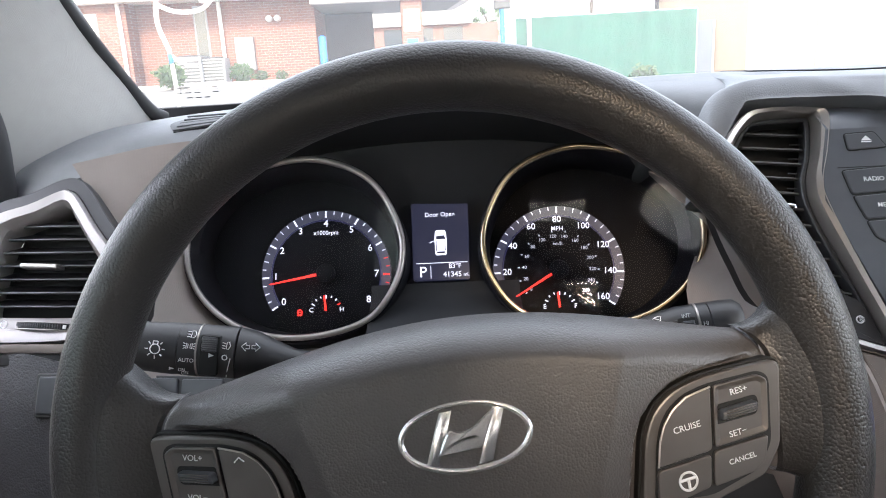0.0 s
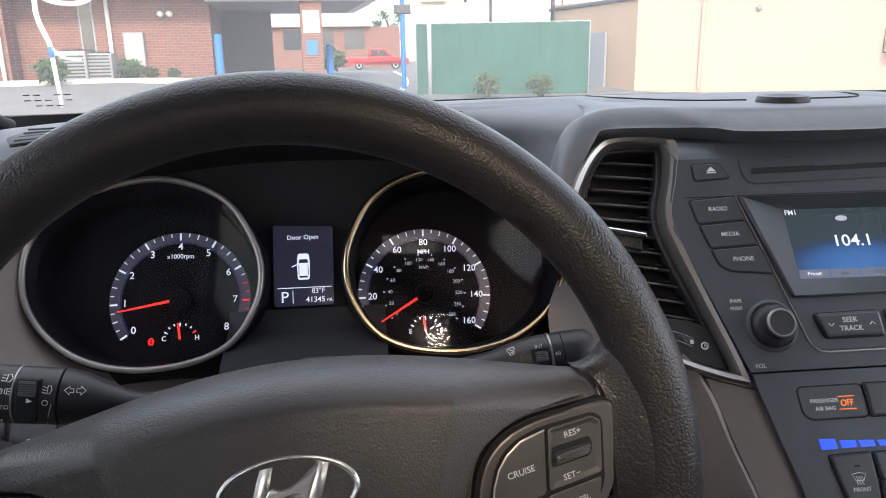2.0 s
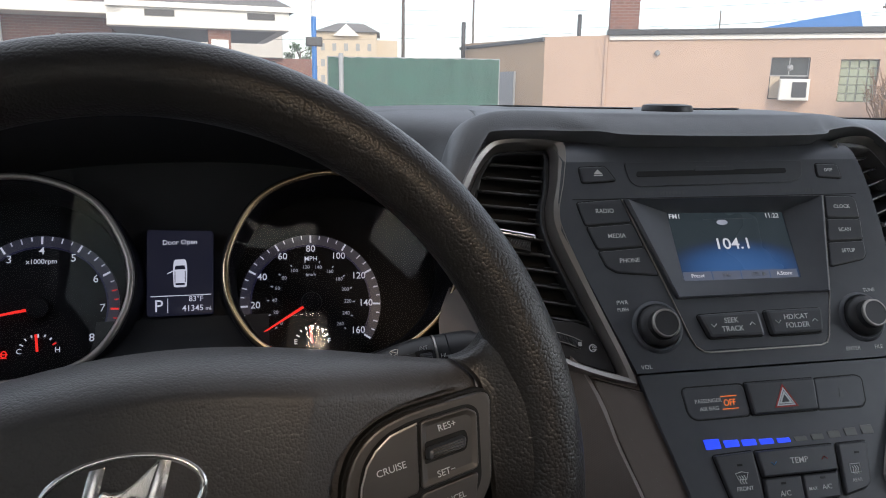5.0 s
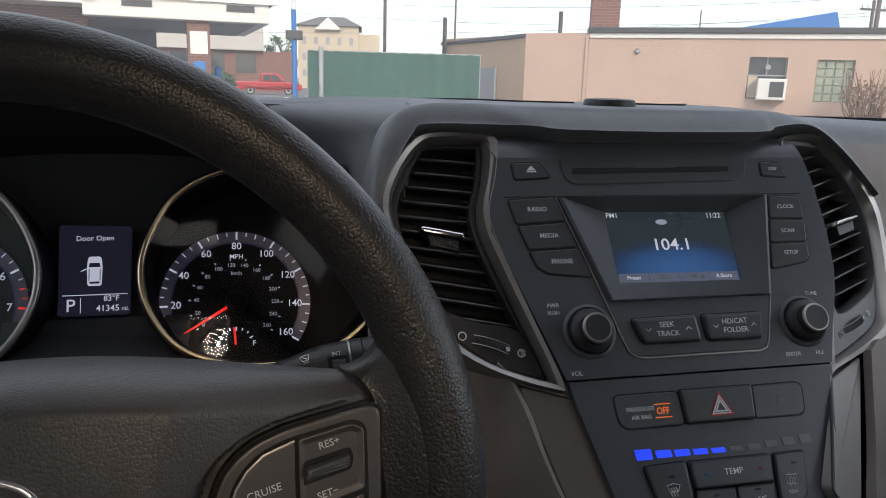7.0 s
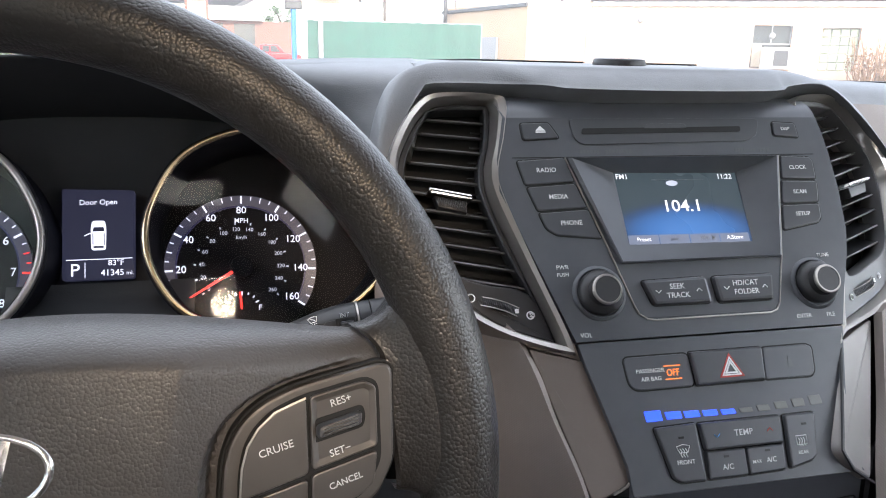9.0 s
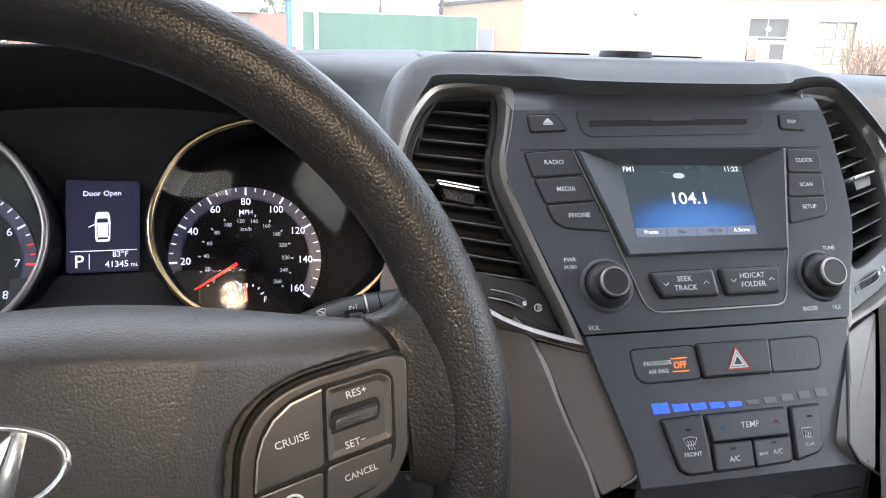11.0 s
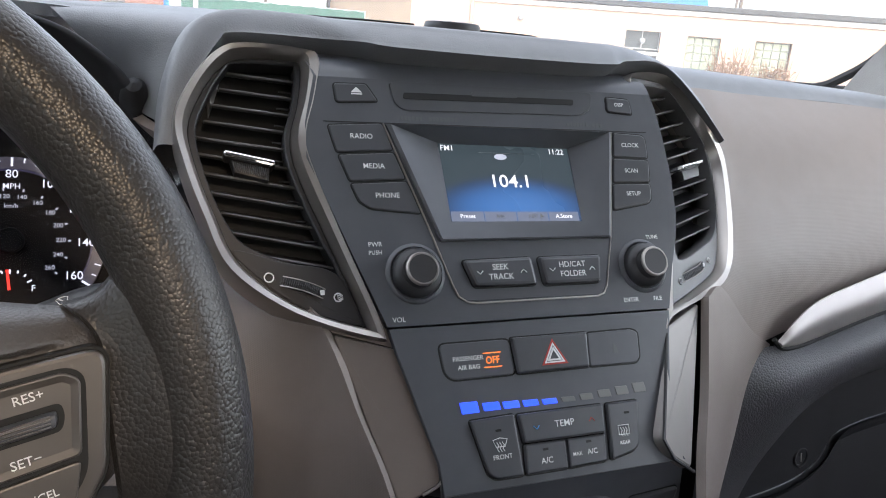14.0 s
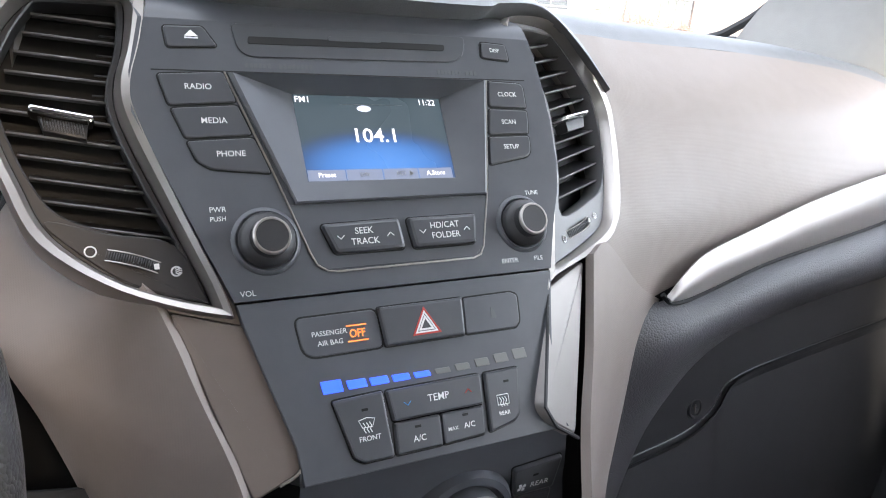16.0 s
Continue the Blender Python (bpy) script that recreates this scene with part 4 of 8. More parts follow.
def pod(sgn):
    """One switch pod: frame, keys and rocker; sgn 1 on the passenger's side."""
    f = (lambda L: [(sgn * u, v) for u, v in L])
    M = HUB @ Matrix.Translation((sgn * 0.115, 0.0, 0.0)) @ Matrix.Rotation(radians(sgn * 9), 4, "Y") @ Matrix.Translation((-sgn * 0.115, 0, 0.0195))
    outer = [(0.073, -0.032), (0.0792, 0.003), (0.0835, 0.0122), (0.0897, 0.0187), (0.0978, 0.0232), (0.1088, 0.0261), (0.12, 0.0273), (0.1455, 0.0291), (0.149, 0.0265), (0.1447, -0.0105), (0.136, -0.0235), (0.108, -0.0325)]
    p = part("switch_pod", prism(M, f(outer), -0.02, 0.0, 0.0012, r=0.004), POD, wheel, "grey silver switch pod")
    part("pod_joint", frame_ring(M, rounded(f(inset(outer, -0.0014)), 0.004), rounded(f(outer), 0.004), -0.016, -0.003, 0.0003), GAP, p)
    well = [(0.0798, -0.0275), (0.0835, -0.002), (0.0865, 0.0078), (0.0912, 0.0143), (0.0988, 0.0198), (0.11, 0.023), (0.1375, 0.0254), (0.1422, 0.0218), (0.1395, -0.009), (0.1315, -0.0205), (0.108, -0.0285)]
    part("key_recess", prism(M, f(well), 0.0001, 0.0004, r=0.004), GAP, p)
    keys = {"key": [(0.083, -0.0113), (0.0852, 0.0005), (0.0883, 0.008), (0.093, 0.0139), (0.0998, 0.0186), (0.1122, 0.0217), (0.1096, -0.0074)],
            "rocker_recess": [(0.1137, 0.0219), (0.136, 0.0239), (0.1405, 0.021), (0.1382, -0.0029), (0.111, -0.0065)],
            "key_low": [(0.1105, -0.0083), (0.1378, -0.0047), (0.135, -0.0168), (0.1295, -0.0205), (0.1085, -0.0244)],
            "key_corner": [(0.0826, -0.0129), (0.1089, -0.0094), (0.107, -0.0242), (0.095, -0.0272), (0.0812, -0.0265)]}
    for k, L in keys.items():
        b = part("key", prism(M, f(L), 0.0004, 0.0022, 0.0006, dish=0.0022 if k == "rocker_recess" else 0.0, r=0.002), POD, p)
        if k == "key":
            part("key_edge", tube([M @ Vector((sgn * u, v, 0.0018)) for u, v in [(0.083, -0.0113), (0.0852, 0.0005), (0.0883, 0.008), (0.093, 0.0139), (0.0998, 0.0186), (0.1055, 0.0201), (0.1122, 0.0217)]], 0.0005, 6), SATIN, b)
    # rocker roller in its black slot
    slot = [(0.1128, 0.0036), (0.1335, 0.0058), (0.135, 0.0105), (0.1342, 0.0148), (0.1145, 0.0128)]
    part("slot", prism(M, f(slot), 0.0004, 0.0016, r=0.002), GAP, p)
    rb = part("rocker", prism(M, f([(0.1142, 0.0058), (0.132, 0.008), (0.1328, 0.0128), (0.1148, 0.0106)]), 0.001, 0.0065, 0.0016, r=0.0015), BUTTON, p)
    for k in range(4):
        part("rib", tube([M @ Vector((sgn * 0.1165, 0.0072 + 0.0011 * k, 0.0066)), M @ Vector((sgn * 0.1305, 0.0089 + 0.0011 * k, 0.0066))], 0.0003, 5), POD, rb)
    T = M @ Matrix.Translation((0, 0, 0.0024))
    if sgn > 0:
        txt(T, 0.0985, 0.005, 0, "CRUISE", 0.0042, WHITE, p, 0.0, 7)
        txt(T, 0.1255, 0.0181, 0, "RES+", 0.0041, WHITE, p, 0.0, 7)
        txt(T, 0.1228, -0.0012, 0, "SET\u2212", 0.0041, WHITE, p, 0.0, 7)
        txt(T, 0.1235, -0.0135, 0, "CANCEL", 0.0036, WHITE, p, 0.0, 8)
        wb = bmesh.new()
        tube([T @ Vector((0.096 + 0.0042 * math.cos(a), -0.0195 + 0.0042 * math.sin(a), 0)) for a in [k * math.pi / 10 for k in range(20)]], 0.0006, 6, True, wb)
        tube([T @ Vector((0.092, -0.019, 0)), T @ Vector((0.096, -0.0185, 0)), T @ Vector((0.1, -0.018, 0))], 0.0007, 6, False, wb)
        tube([T @ Vector((0.096, -0.0185, 0)), T @ Vector((0.0963, -0.0236, 0))], 0.0007, 6, False, wb)
        part("wheel_icon", wb, WHITE, p)
    else:
        txt(T, -0.1255, 0.0181, 0, "VOL+", 0.0041, WHITE, p, 0.0, -6)
        txt(T, -0.1255, -0.001, 0, "VOL\u2212", 0.0041, WHITE, p, 0.0, -6)
        for y, s in ((0.0145, 1), (-0.0055, -1)):
            part("arrow", tube([T @ Vector((-0.1045, y, 0)), T @ Vector((-0.102, y + s * 0.0022, 0)), T @ Vector((-0.0995, y, 0))], 0.0004, 6), WHITE, p)


pod(1)
pod(-1)

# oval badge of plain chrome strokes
EM = HUB @ Matrix.Translation((0.0015, 0.0185, 0.0415)) @ Matrix.Rotation(radians(-3), 4, "X")
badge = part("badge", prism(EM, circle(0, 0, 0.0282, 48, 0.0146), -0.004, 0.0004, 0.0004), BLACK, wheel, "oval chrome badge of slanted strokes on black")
part("badge_ring", tube([EM @ Vector((0.0284 * math.cos(a), 0.0148 * math.sin(a), 0.001)) for a in [2 * math.pi * k / 56 for k in range(56)]], 0.0017, 10, True), EMBLEM, badge)
part("stroke", prism(EM, [(-0.0188, -0.0109), (-0.013, -0.0122), (-0.0035, 0.0128), (-0.0105, 0.0122)], 0.0002, 0.0026, 0.0012), EMBLEM, badge)
part("stroke", prism(EM, [(0.0188, 0.0109), (0.0130, 0.0122), (0.0040, -0.0128), (0.0112, -0.0118)], 0.0002, 0.0026, 0.0012), EMBLEM, badge)
part("crossbar", prism(EM, [tuple(q)[:2] for q in spline([(-0.0131, -0.0078, 0), (-0.0073, 0.0032, 0), (-0.0028, 0.0024, 0), (0.0036, 0.0043, 0), (0.0145, 0.0118, 0), (0.0105, 0.002, 0), (0.0068, -0.0062, 0), (0.0056, -0.0015, 0), (0.0023, -0.0008, 0), (-0.0067, -0.0034, 0)], 4, True)], 0.0002, 0.0028, 0.0009), EMBLEM, badge)

# steering column and stalks
col = thing("steering_column", (0.074, 0.55, 1.06), "black plastic steering column shroud behind the wheel", "steering column")
part("shroud", tube([WHEEL @ Vector((0, -0.01, -0.015)), WHEEL @ Vector((0, -0.012, -0.06)), WHEEL @ Vector((0, -0.02, -0.16)), WHEEL @ Vector((0, -0.03, -0.26))], [0.045, 0.055, 0.06, 0.06], 20), BLACK, col)


# ---- instrument cluster ----
clus = thing("instrument_cluster", C.translation, "dark instrument cluster with two round gauges and a lit trip display", "instrument cluster")
RT = [(-0.122, 0.0735), (-0.0822, 0.0675), (-0.0529, 0.0497), (-0.0345, 0.0187), (-0.0288, -0.0091), (-0.0352, -0.0379), (-0.0554, -0.0652), (-0.089, -0.0784), (-0.132, -0.0806), (-0.1705, -0.0696), (-0.1998, -0.0453), (-0.2141, -0.0131), (-0.209, 0.026), (-0.178, 0.058)]
part("back_panel", prism(C, [(-0.25, -0.1), (0.26, -0.1), (0.26, 0.1), (-0.25, 0.1)], -0.035, -0.012), HOOD, clus)


def gauge(mirror):
    g = (lambda p: (0.011 - p[0], p[1]) if mirror else p)
    outline = [tuple(p) for p in spline([Vector((*g(p), 0)) for p in RT], 5, True)]
    outline = [(p[0], p[1]) for p in outline]
    bm = bmesh.new()
    cx, cy = ((0.106, -0.029) if mirror else (-0.1005, -0.0235))
    shrink = [((p[0] - cx) * 0.93 + cx, (p[1] - cy) * 0.93 + cy) for p in outline]
    deep = [((p[0] - cx) * 0.9 + cx, (p[1] - cy) * 0.9 + cy) for p in outline]
    rr = [ring(bm, C, q, w) for q, w in ((inset(outline, -0.004), -0.02), (inset(outline, -0.004), 0.028), (outline, 0.030), (shrink, 0.022), (deep, -0.006))]
    for a, b in zip(rr, rr[1:]):
        bridge(bm, a, b)
    bm.faces.new(rr[-1])
    well = part("gauge_well", bm, DIALFACE, clus)
    # Warm sun on the speedometer's ring is put into its bronze colour
    part("bezel", tube([C @ Vector((p[0], p[1], 0.0305)) for p in outline], 0.0027, 10, True), BEZELM if mirror else SATIN, well, "chrome bezel coloured by warm sunlight" if mirror else "dull silver bezel")
    # hollow clear lens, leaning towards the driver
    bm = bmesh.new()
    rows = [[bm.verts.new(C @ Vector((cx + (p[0] - cx) * q, cy + (p[1] - cy) * q, 0.018 + 0.109 * (p[1] - cy) * q + ((p[0] - cx) ** 2 + (p[1] - cy) ** 2) * q * q / 0.6))) for p in outline] for q in (0.12, 0.25, 0.4, 0.55, 0.7, 0.85, 0.97)]
    for a, b in zip(rows, rows[1:]):
        bridge(bm, a, b)
    bm.faces.new(rows[0])
    part("lens", bm, LENS, well, "clear hollow gauge lens").visible_shadow = False
    r = 0.0575
    tilt = -1.5 if mirror else -0.5
    D = C @ Matrix.Translation((cx, cy, -0.002)) @ Matrix.Rotation(radians(tilt), 4, "Z")
    dial = part("dial", prism(D, circle(0, 0, r + 0.001, 64), -0.003, 0.0), DIALFACE, well, "black dial with white figures")

    def arc(r0, r1, a0, a1, w, material, nm):
        bm = bmesh.new()
        n = 60
        vs = [[bm.verts.new(D @ Vector((q * math.cos(radians(a0 + (a1 - a0) * i / n)), q * math.sin(radians(a0 + (a1 - a0) * i / n)), w + dw))) for q, dw in ((r0, 0), (r0, 0.0006), (r1, 0.0006), (r1, 0))] for i in range(n + 1)]
        for a, b in zip(vs, vs[1:]):
            for k in range(3):
                bm.faces.new((a[k], a[k + 1], b[k + 1], b[k]))
        part(nm, bm, material, dial)

    A0, A1 = 213.0, -33.0
    arc(0.0498, 0.0578, A0, A1, 0.0004, DIALRING, "scale_ring")
    arc(0.0484, 0.0496, A0, A1, 0.0002, DIALBLUE, "blue_rim")
    ticks, reds = bmesh.new(), bmesh.new()
    n = 32
    for i in range(n + 1):
        a = radians(A0 + (A1 - A0) * i / n)
        big = i % 4 == 0
        mid = i % 2 == 0
        r0 = 0.0512 if big else (0.0532 if mid else 0.0542)
        hw = 0.0007 if big else 0.0004
        q = Matrix.Rotation(a, 4, "Z")
        tgt = reds if (not mirror and i >= 26) else ticks
        box((r0, -hw, 0.0012), (0.0572, hw, 0.0018), tgt, D @ q)
    part("tick_marks", ticks, LIT, dial)
    if not mirror:
        part("red_ticks", reds, REDGLOW, dial)
    else:
        reds.free()
    for i in range(9):
        a = radians(A0 + (A1 - A0) * i / 8)
        rt = 0.0452
        txt(D, rt * math.cos(a), rt * math.sin(a) + 0.0005, 0.0012, str(20 * i if mirror else i), 0.0086 if not mirror else 0.0079, LIT, dial, 0.0)
    if mirror:
        txt(D, 0, 0.0372, 0.0012, "MPH", 0.0054, LIT, dial)
        txt(D, 0, 0.0237, 0.0012, "km/h", 0.0042, LITDIM, dial)
        fine = bmesh.new()
        for i in range(14):
            a = radians(A0 + 2 + (A1 - A0 - 8) * i / 13)
            txt(D, 0.03 * math.cos(a), 0.03 * math.sin(a) + 0.0005, 0.0012, str(20 * i), 0.0042, LITDIM, dial)
            box((0.0342, -0.0005, 0.0012), (0.036, 0.0005, 0.0016), fine, D @ Matrix.Rotation(a, 4, "Z"))
        part("inner_ticks", fine, LITDIM, dial)
    else:
        txt(D, 0, 0.0372, 0.0012, "x1000rpm", 0.0054, LIT, dial)
    # needle
    ang = radians(190 if not mirror else 212)
    q = D @ Matrix.Rotation(ang, 4, "Z")
    nd = part("needle", prism(q, [(0.008, -0.0011), (0.05, -0.0005), (0.0505, 0), (0.05, 0.0005), (0.008, 0.0011)], 0.006, 0.0076, 0.0004), REDGLOW, dial, "glowing red needle")
    part("needle_cap", lathe(D, 0, 0, [(0.0085, 0.001), (0.0085, 0.005), (0.0078, 0.0068), (0.005, 0.0072)], 28), DIALFACE, dial, "dark needle hub")
    # small gauge at the foot
    su, sv = 0.0, -0.034
    Q = D @ Matrix.Translation((su, sv, 0))
    sd = part("small_dial", prism(D, circle(su, sv, 0.0155, 40), 0.0004, 0.001), DIALFACE, dial)
    for i in range(7):
        a = radians(150 - 20 * i)
        box_ = box((0.0118 if i % 3 == 0 else 0.0128, -0.0005, 0.0014), (0.0148, 0.0005, 0.0018), None, Q @ Matrix.Rotation(a, 4, "Z"))
        part("small_tick", box_, REDGLOW if (i == 6 and not mirror) else LIT, sd)
    txt(D, su - 0.0132, sv + 0.0018, 0.0012, "E" if mirror else "C", 0.0058, LIT, sd)
    txt(D, su + 0.0138, sv + 0.0018, 0.0012, "F" if mirror else "H", 0.0058, LIT, sd)
    part("small_needle", box((0.001, -0.0008, 0.0018), (0.0145, 0.0008, 0.003), None, Q @ Matrix.Rotation(radians(96), 4, "Z")), REDGLOW, sd, "glowing red needle")
    if not mirror:
        lamp = bmesh.new()
        tube([D @ Vector((-0.0235 + 0.0019 * math.cos(q), -0.0338 + 0.0024 * math.sin(q), 0.0014)) for q in (k * math.pi / 6 for k in range(12))], 0.0005, 5, True, lamp)
        tube([D @ Vector((-0.0262, -0.0338, 0.0014)), D @ Vector((-0.0208, -0.0338, 0.0014))], 0.0004, 5, False, lamp)
        tube([D @ Vector((-0.0256, -0.0365, 0.0014)), D @ Vector((-0.0214, -0.0365, 0.0014))], 0.0004, 5, False, lamp)
        part("warning_light", lamp, REDGLOW, dial, "red door-open warning lamp")


gauge(False)
gauge(True)

# trip display between the gauges
td = part("display", prism(C, [(-0.0225, -0.0335), (0.0275, -0.0335), (0.0285, 0.0345), (-0.0225, 0.0365)], -0.006, 0.0005, r=0.002), LCD, clus, "dark blue lit trip display")
TD = C @ Matrix.Translation((0.0028, 0, 0.0008))
txt(TD, 0.0, 0.0255, 0, "Door Open", 0.0056, LIT, td)
txt(TD, -0.0165, -0.0265, 0, "P", 0.0135, LIT, td, 0.0)
txt(TD, 0.012, -0.0215, 0, "83\u00b0F", 0.006, LIT, td)
txt(TD, 0.0095, -0.029, 0, "41345", 0.0066, LIT, td)
txt(TD, 0.0218, -0.0295, 0, "mi.", 0.0044, LIT, td)
ln = box((-0.0225, -0.0186, 0), (0.0235, -0.018, 0.0002), None, TD)
box((-0.0098, -0.032, 0), (-0.0093, -0.0205, 0.0002), ln, TD)
part("divider", ln, LIT, td)
pic = prism(TD, [(-0.005, -0.0115), (0.005, -0.0115), (0.0055, 0.004), (0.0045, 0.0112), (-0.0045, 0.0112), (-0.0055, 0.004)], 0, 0.0002, r=0.002)
part("car_picture", pic, LIT, td)
gl_ = prism(TD, [(-0.0042, 0.003), (0.0042, 0.003), (0.0034, 0.0062), (-0.0034, 0.0062)], 0.0002, 0.0004)
prism(TD, [(-0.0042, -0.0075), (-0.0036, -0.0075), (-0.0036, 0.0015), (-0.0042, 0.0015)], 0.0002, 0.0004, bm=gl_)
prism(TD, [(0.0042, -0.0075), (0.0036, -0.0075), (0.0036, 0.0015), (0.0042, 0.0015)], 0.0002, 0.0004, bm=gl_)
prism(TD, [(-0.0034, -0.0098), (0.0034, -0.0098), (0.0036, -0.0082), (-0.0036, -0.0082)], 0.0002, 0.0004, bm=gl_)
part("car_windows", gl_, LCD, td)
part("open_door_mark", tube([TD @ Vector((-0.0055, 0.0018, 0.0002)), TD @ Vector((-0.0098, -0.0002, 0.0002))], 0.0004, 5), LIT, td)
part("lower_shelf", skin([[C @ Vector((u, v, w)) for u in (-0.06, 0.0055, 0.071)] for v, w in ((-0.036, -0.001), (-0.05, 0.004), (-0.062, 0.018), (-0.085, 0.045), (-0.1, 0.05))], 4, thick=0.002), HOOD, clus)


# ---- centre stack: audio unit ----
def screen_mat():
    m = mat("screen_lcd", (0.02, 0.022, 0.025), 0.25, vary=0.02)
    nt = m.node_tree
    N, L = nt.nodes, nt.links
    sep = N.new("ShaderNodeSeparateXYZ")
    L.new(N["Texture Coordinate"].outputs["Object"], sep.inputs[0])
    parts = []
    for axis, mid, half in (("X", 0.468, 0.062), ("Z", 1.1515, 0.019)):
        off = N.new("ShaderNodeMath")
        off.operation = "SUBTRACT"
        off.inputs[1].default_value = mid
        L.new(sep.outputs[axis], off.inputs[0])
        sq = N.new("ShaderNodeMath")
        sq.operation = "DIVIDE"
        sq.inputs[1].default_value = half
        L.new(off.outputs[0], sq.inputs[0])
        pw = N.new("ShaderNodeMath")
        pw.operation = "MULTIPLY"
        L.new(sq.outputs[0], pw.inputs[0])
        L.new(sq.outputs[0], pw.inputs[1])
        parts.append(pw)
    both = N.new("ShaderNodeMath")
    L.new(parts[0].outputs[0], both.inputs[0])
    L.new(parts[1].outputs[0], both.inputs[1])
    cr = N.new("ShaderNodeValToRGB")
    el = cr.color_ramp.elements
    el[0].position, el[0].color = 0.0, (0.06, 0.17, 0.42, 1)
    el[1].position, el[1].color = 1.0, (0.036, 0.052, 0.06, 1)
    for p, c in ((0.3, (0.04, 0.12, 0.31, 1)), (0.6, (0.03, 0.065, 0.15, 1)), (0.85, (0.033, 0.05, 0.075, 1))):
        e = el.new(p)
        e.color = c
    L.new(both.outputs[0], cr.inputs[0])
    L.new(cr.outputs[0], N["Principled BSDF"].inputs["Emission Color"])
    N["Principled BSDF"].inputs["Emission Strength"].default_value = 0.14
    return m


SCREEN = screen_mat()
audio = thing("audio_unit", S @ Vector((0.04, 0.06, 0)), "dark grey car radio with lit display and two round knobs", "car radio")
PW = -0.0012
fp = bmesh.new()
for poly in ([(-0.0865, 0.1375), (-0.0938, 0.1068), (0.1623, 0.1068), (0.1605, 0.125), (0.158, 0.1375)],
             [(-0.0938, 0.1068), (-0.0945, 0.085), (-0.0745, 0.0318), (-0.0172, 0.0318), (-0.0445, 0.1068)],
             [(0.1180, 0.1068), (0.1030, 0.0318), (0.158, 0.0318), (0.162, 0.05), (0.1635, 0.08)],
             [(-0.0745, 0.0318), (-0.0555, -0.018), (0.1415, -0.018), (0.15, 0.01), (0.158, 0.0318)]):
    prism(S, poly, -0.035, PW, bm=fp)
prism(S, [(0.1180, 0.1068), (0.1635, 0.08), (0.1623, 0.1068)], -0.035, PW, bm=fp)
part("faceplate", fp, PANEL, audio, smooth=False)
part("faceplate_top", skin([[S @ Vector((u, v, w)) for u in (-0.0865 + 0.3 * (0.1375 - v), 0.0, 0.08, 0.158 - 0.1 * (v - 0.1375))] for v, w in ((0.1375, PW), (0.146, -0.0035), (0.155, -0.0105), (0.168, -0.03), (0.178, -0.05))], 4), PANEL, audio)


def key(poly, parent, material=BUTTON, h=0.0012, r=0.002, bev=0.0007, M=S, base=PW):
    """A push key in its dark joint."""
    k = part("key", prism(M, poly, base - 0.001, base + h, bev, r), material, parent)
    part("key_joint", prism(M, inset(rounded(poly, r), -0.0009), base - 0.001, base + 0.00015), GAP, k)
    return k


def label(k, u, v, s, size, material=WHITE, bold=0.0, turn=0.0, base=PW, h=0.0012, M=S, sx=1.0):
    txt(M, u, v, base + h + 0.0001, s, size, material, k, bold, turn, sx)


k = key([(-0.0748, 0.1328), (-0.0545, 0.1335), (-0.0478, 0.1222), (-0.0738, 0.1208)], audio)
part("eject_mark", prism(S, [(-0.0645, 0.1272), (-0.0575, 0.1272), (-0.061, 0.1308)], 0.0001, 0.0003), WHITE, k)
part("eject_bar", prism(S, [(-0.0645, 0.1258), (-0.0575, 0.1258), (-0.0575, 0.1266), (-0.0645, 0.1266)], 0.0001, 0.0003), WHITE, k)
k = key([(0.1198, 0.1335), (0.1385, 0.1325), (0.1395, 0.1212), (0.1190, 0.1228)], audio)
label(k, 0.1292, 0.1278, "DISP", 0.0037)
for poly, s, u, v, z in (([(-0.0803, 0.1055), (-0.0466, 0.1075), (-0.0415, 0.0904), (-0.0763, 0.0884)], "RADIO", -0.0605, 0.0985, 0.0046),
                         ([(-0.0755, 0.0866), (-0.0412, 0.0885), (-0.0354, 0.0718), (-0.0699, 0.0702)], "MEDIA", -0.0545, 0.0795, 0.0046),
                         ([(-0.0695, 0.0684), (-0.0347, 0.07), (-0.0278, 0.0498), (-0.0586, 0.053), (-0.0655, 0.0575)], "PHONE", -0.0478, 0.061, 0.0046),
                         ([(0.1206, 0.1066), (0.1440, 0.1056), (0.1465, 0.103), (0.146, 0.0886), (0.1178, 0.0894)], "CLOCK", 0.1325, 0.0975, 0.0042),
                         ([(0.1174, 0.0876), (0.1461, 0.0867), (0.144, 0.0712), (0.1139, 0.0707)], "SCAN", 0.130, 0.0788, 0.0042),
                         ([(0.1134, 0.0689), (0.1439, 0.0694), (0.143, 0.059), (0.1395, 0.0555), (0.1106, 0.0507)], "SETUP", 0.1285, 0.0622, 0.0042)):
    k = key(poly, audio)
    label(k, u, v, s, z)

# slot for discs in its shallow recess
rec = [(-0.0395, 0.1365), (-0.0372, 0.1216), (-0.0316, 0.1169), (0.0962, 0.1187), (0.1052, 0.1229), (0.109, 0.1365)]
dr = part("disc_recess", prism(S, rec, PW + 0.0001, PW + 0.0009, 0.0004, 0.004), BUTTON, audio)
part("disc_slot", prism(S, [(-0.0312, 0.1245), (0.092, 0.126), (0.0925, 0.13), (-0.0305, 0.1288)], PW + 0.0009, PW + 0.0013, 0, 0.0015), GAP, dr)
part("slot_lip", prism(S, [(0.015, 0.1285), (0.05, 0.1288), (0.048, 0.1325), (0.017, 0.132)], PW + 0.0009, PW + 0.0016, 0.0004, 0.002), BUTTON, dr)
bars = bmesh.new()
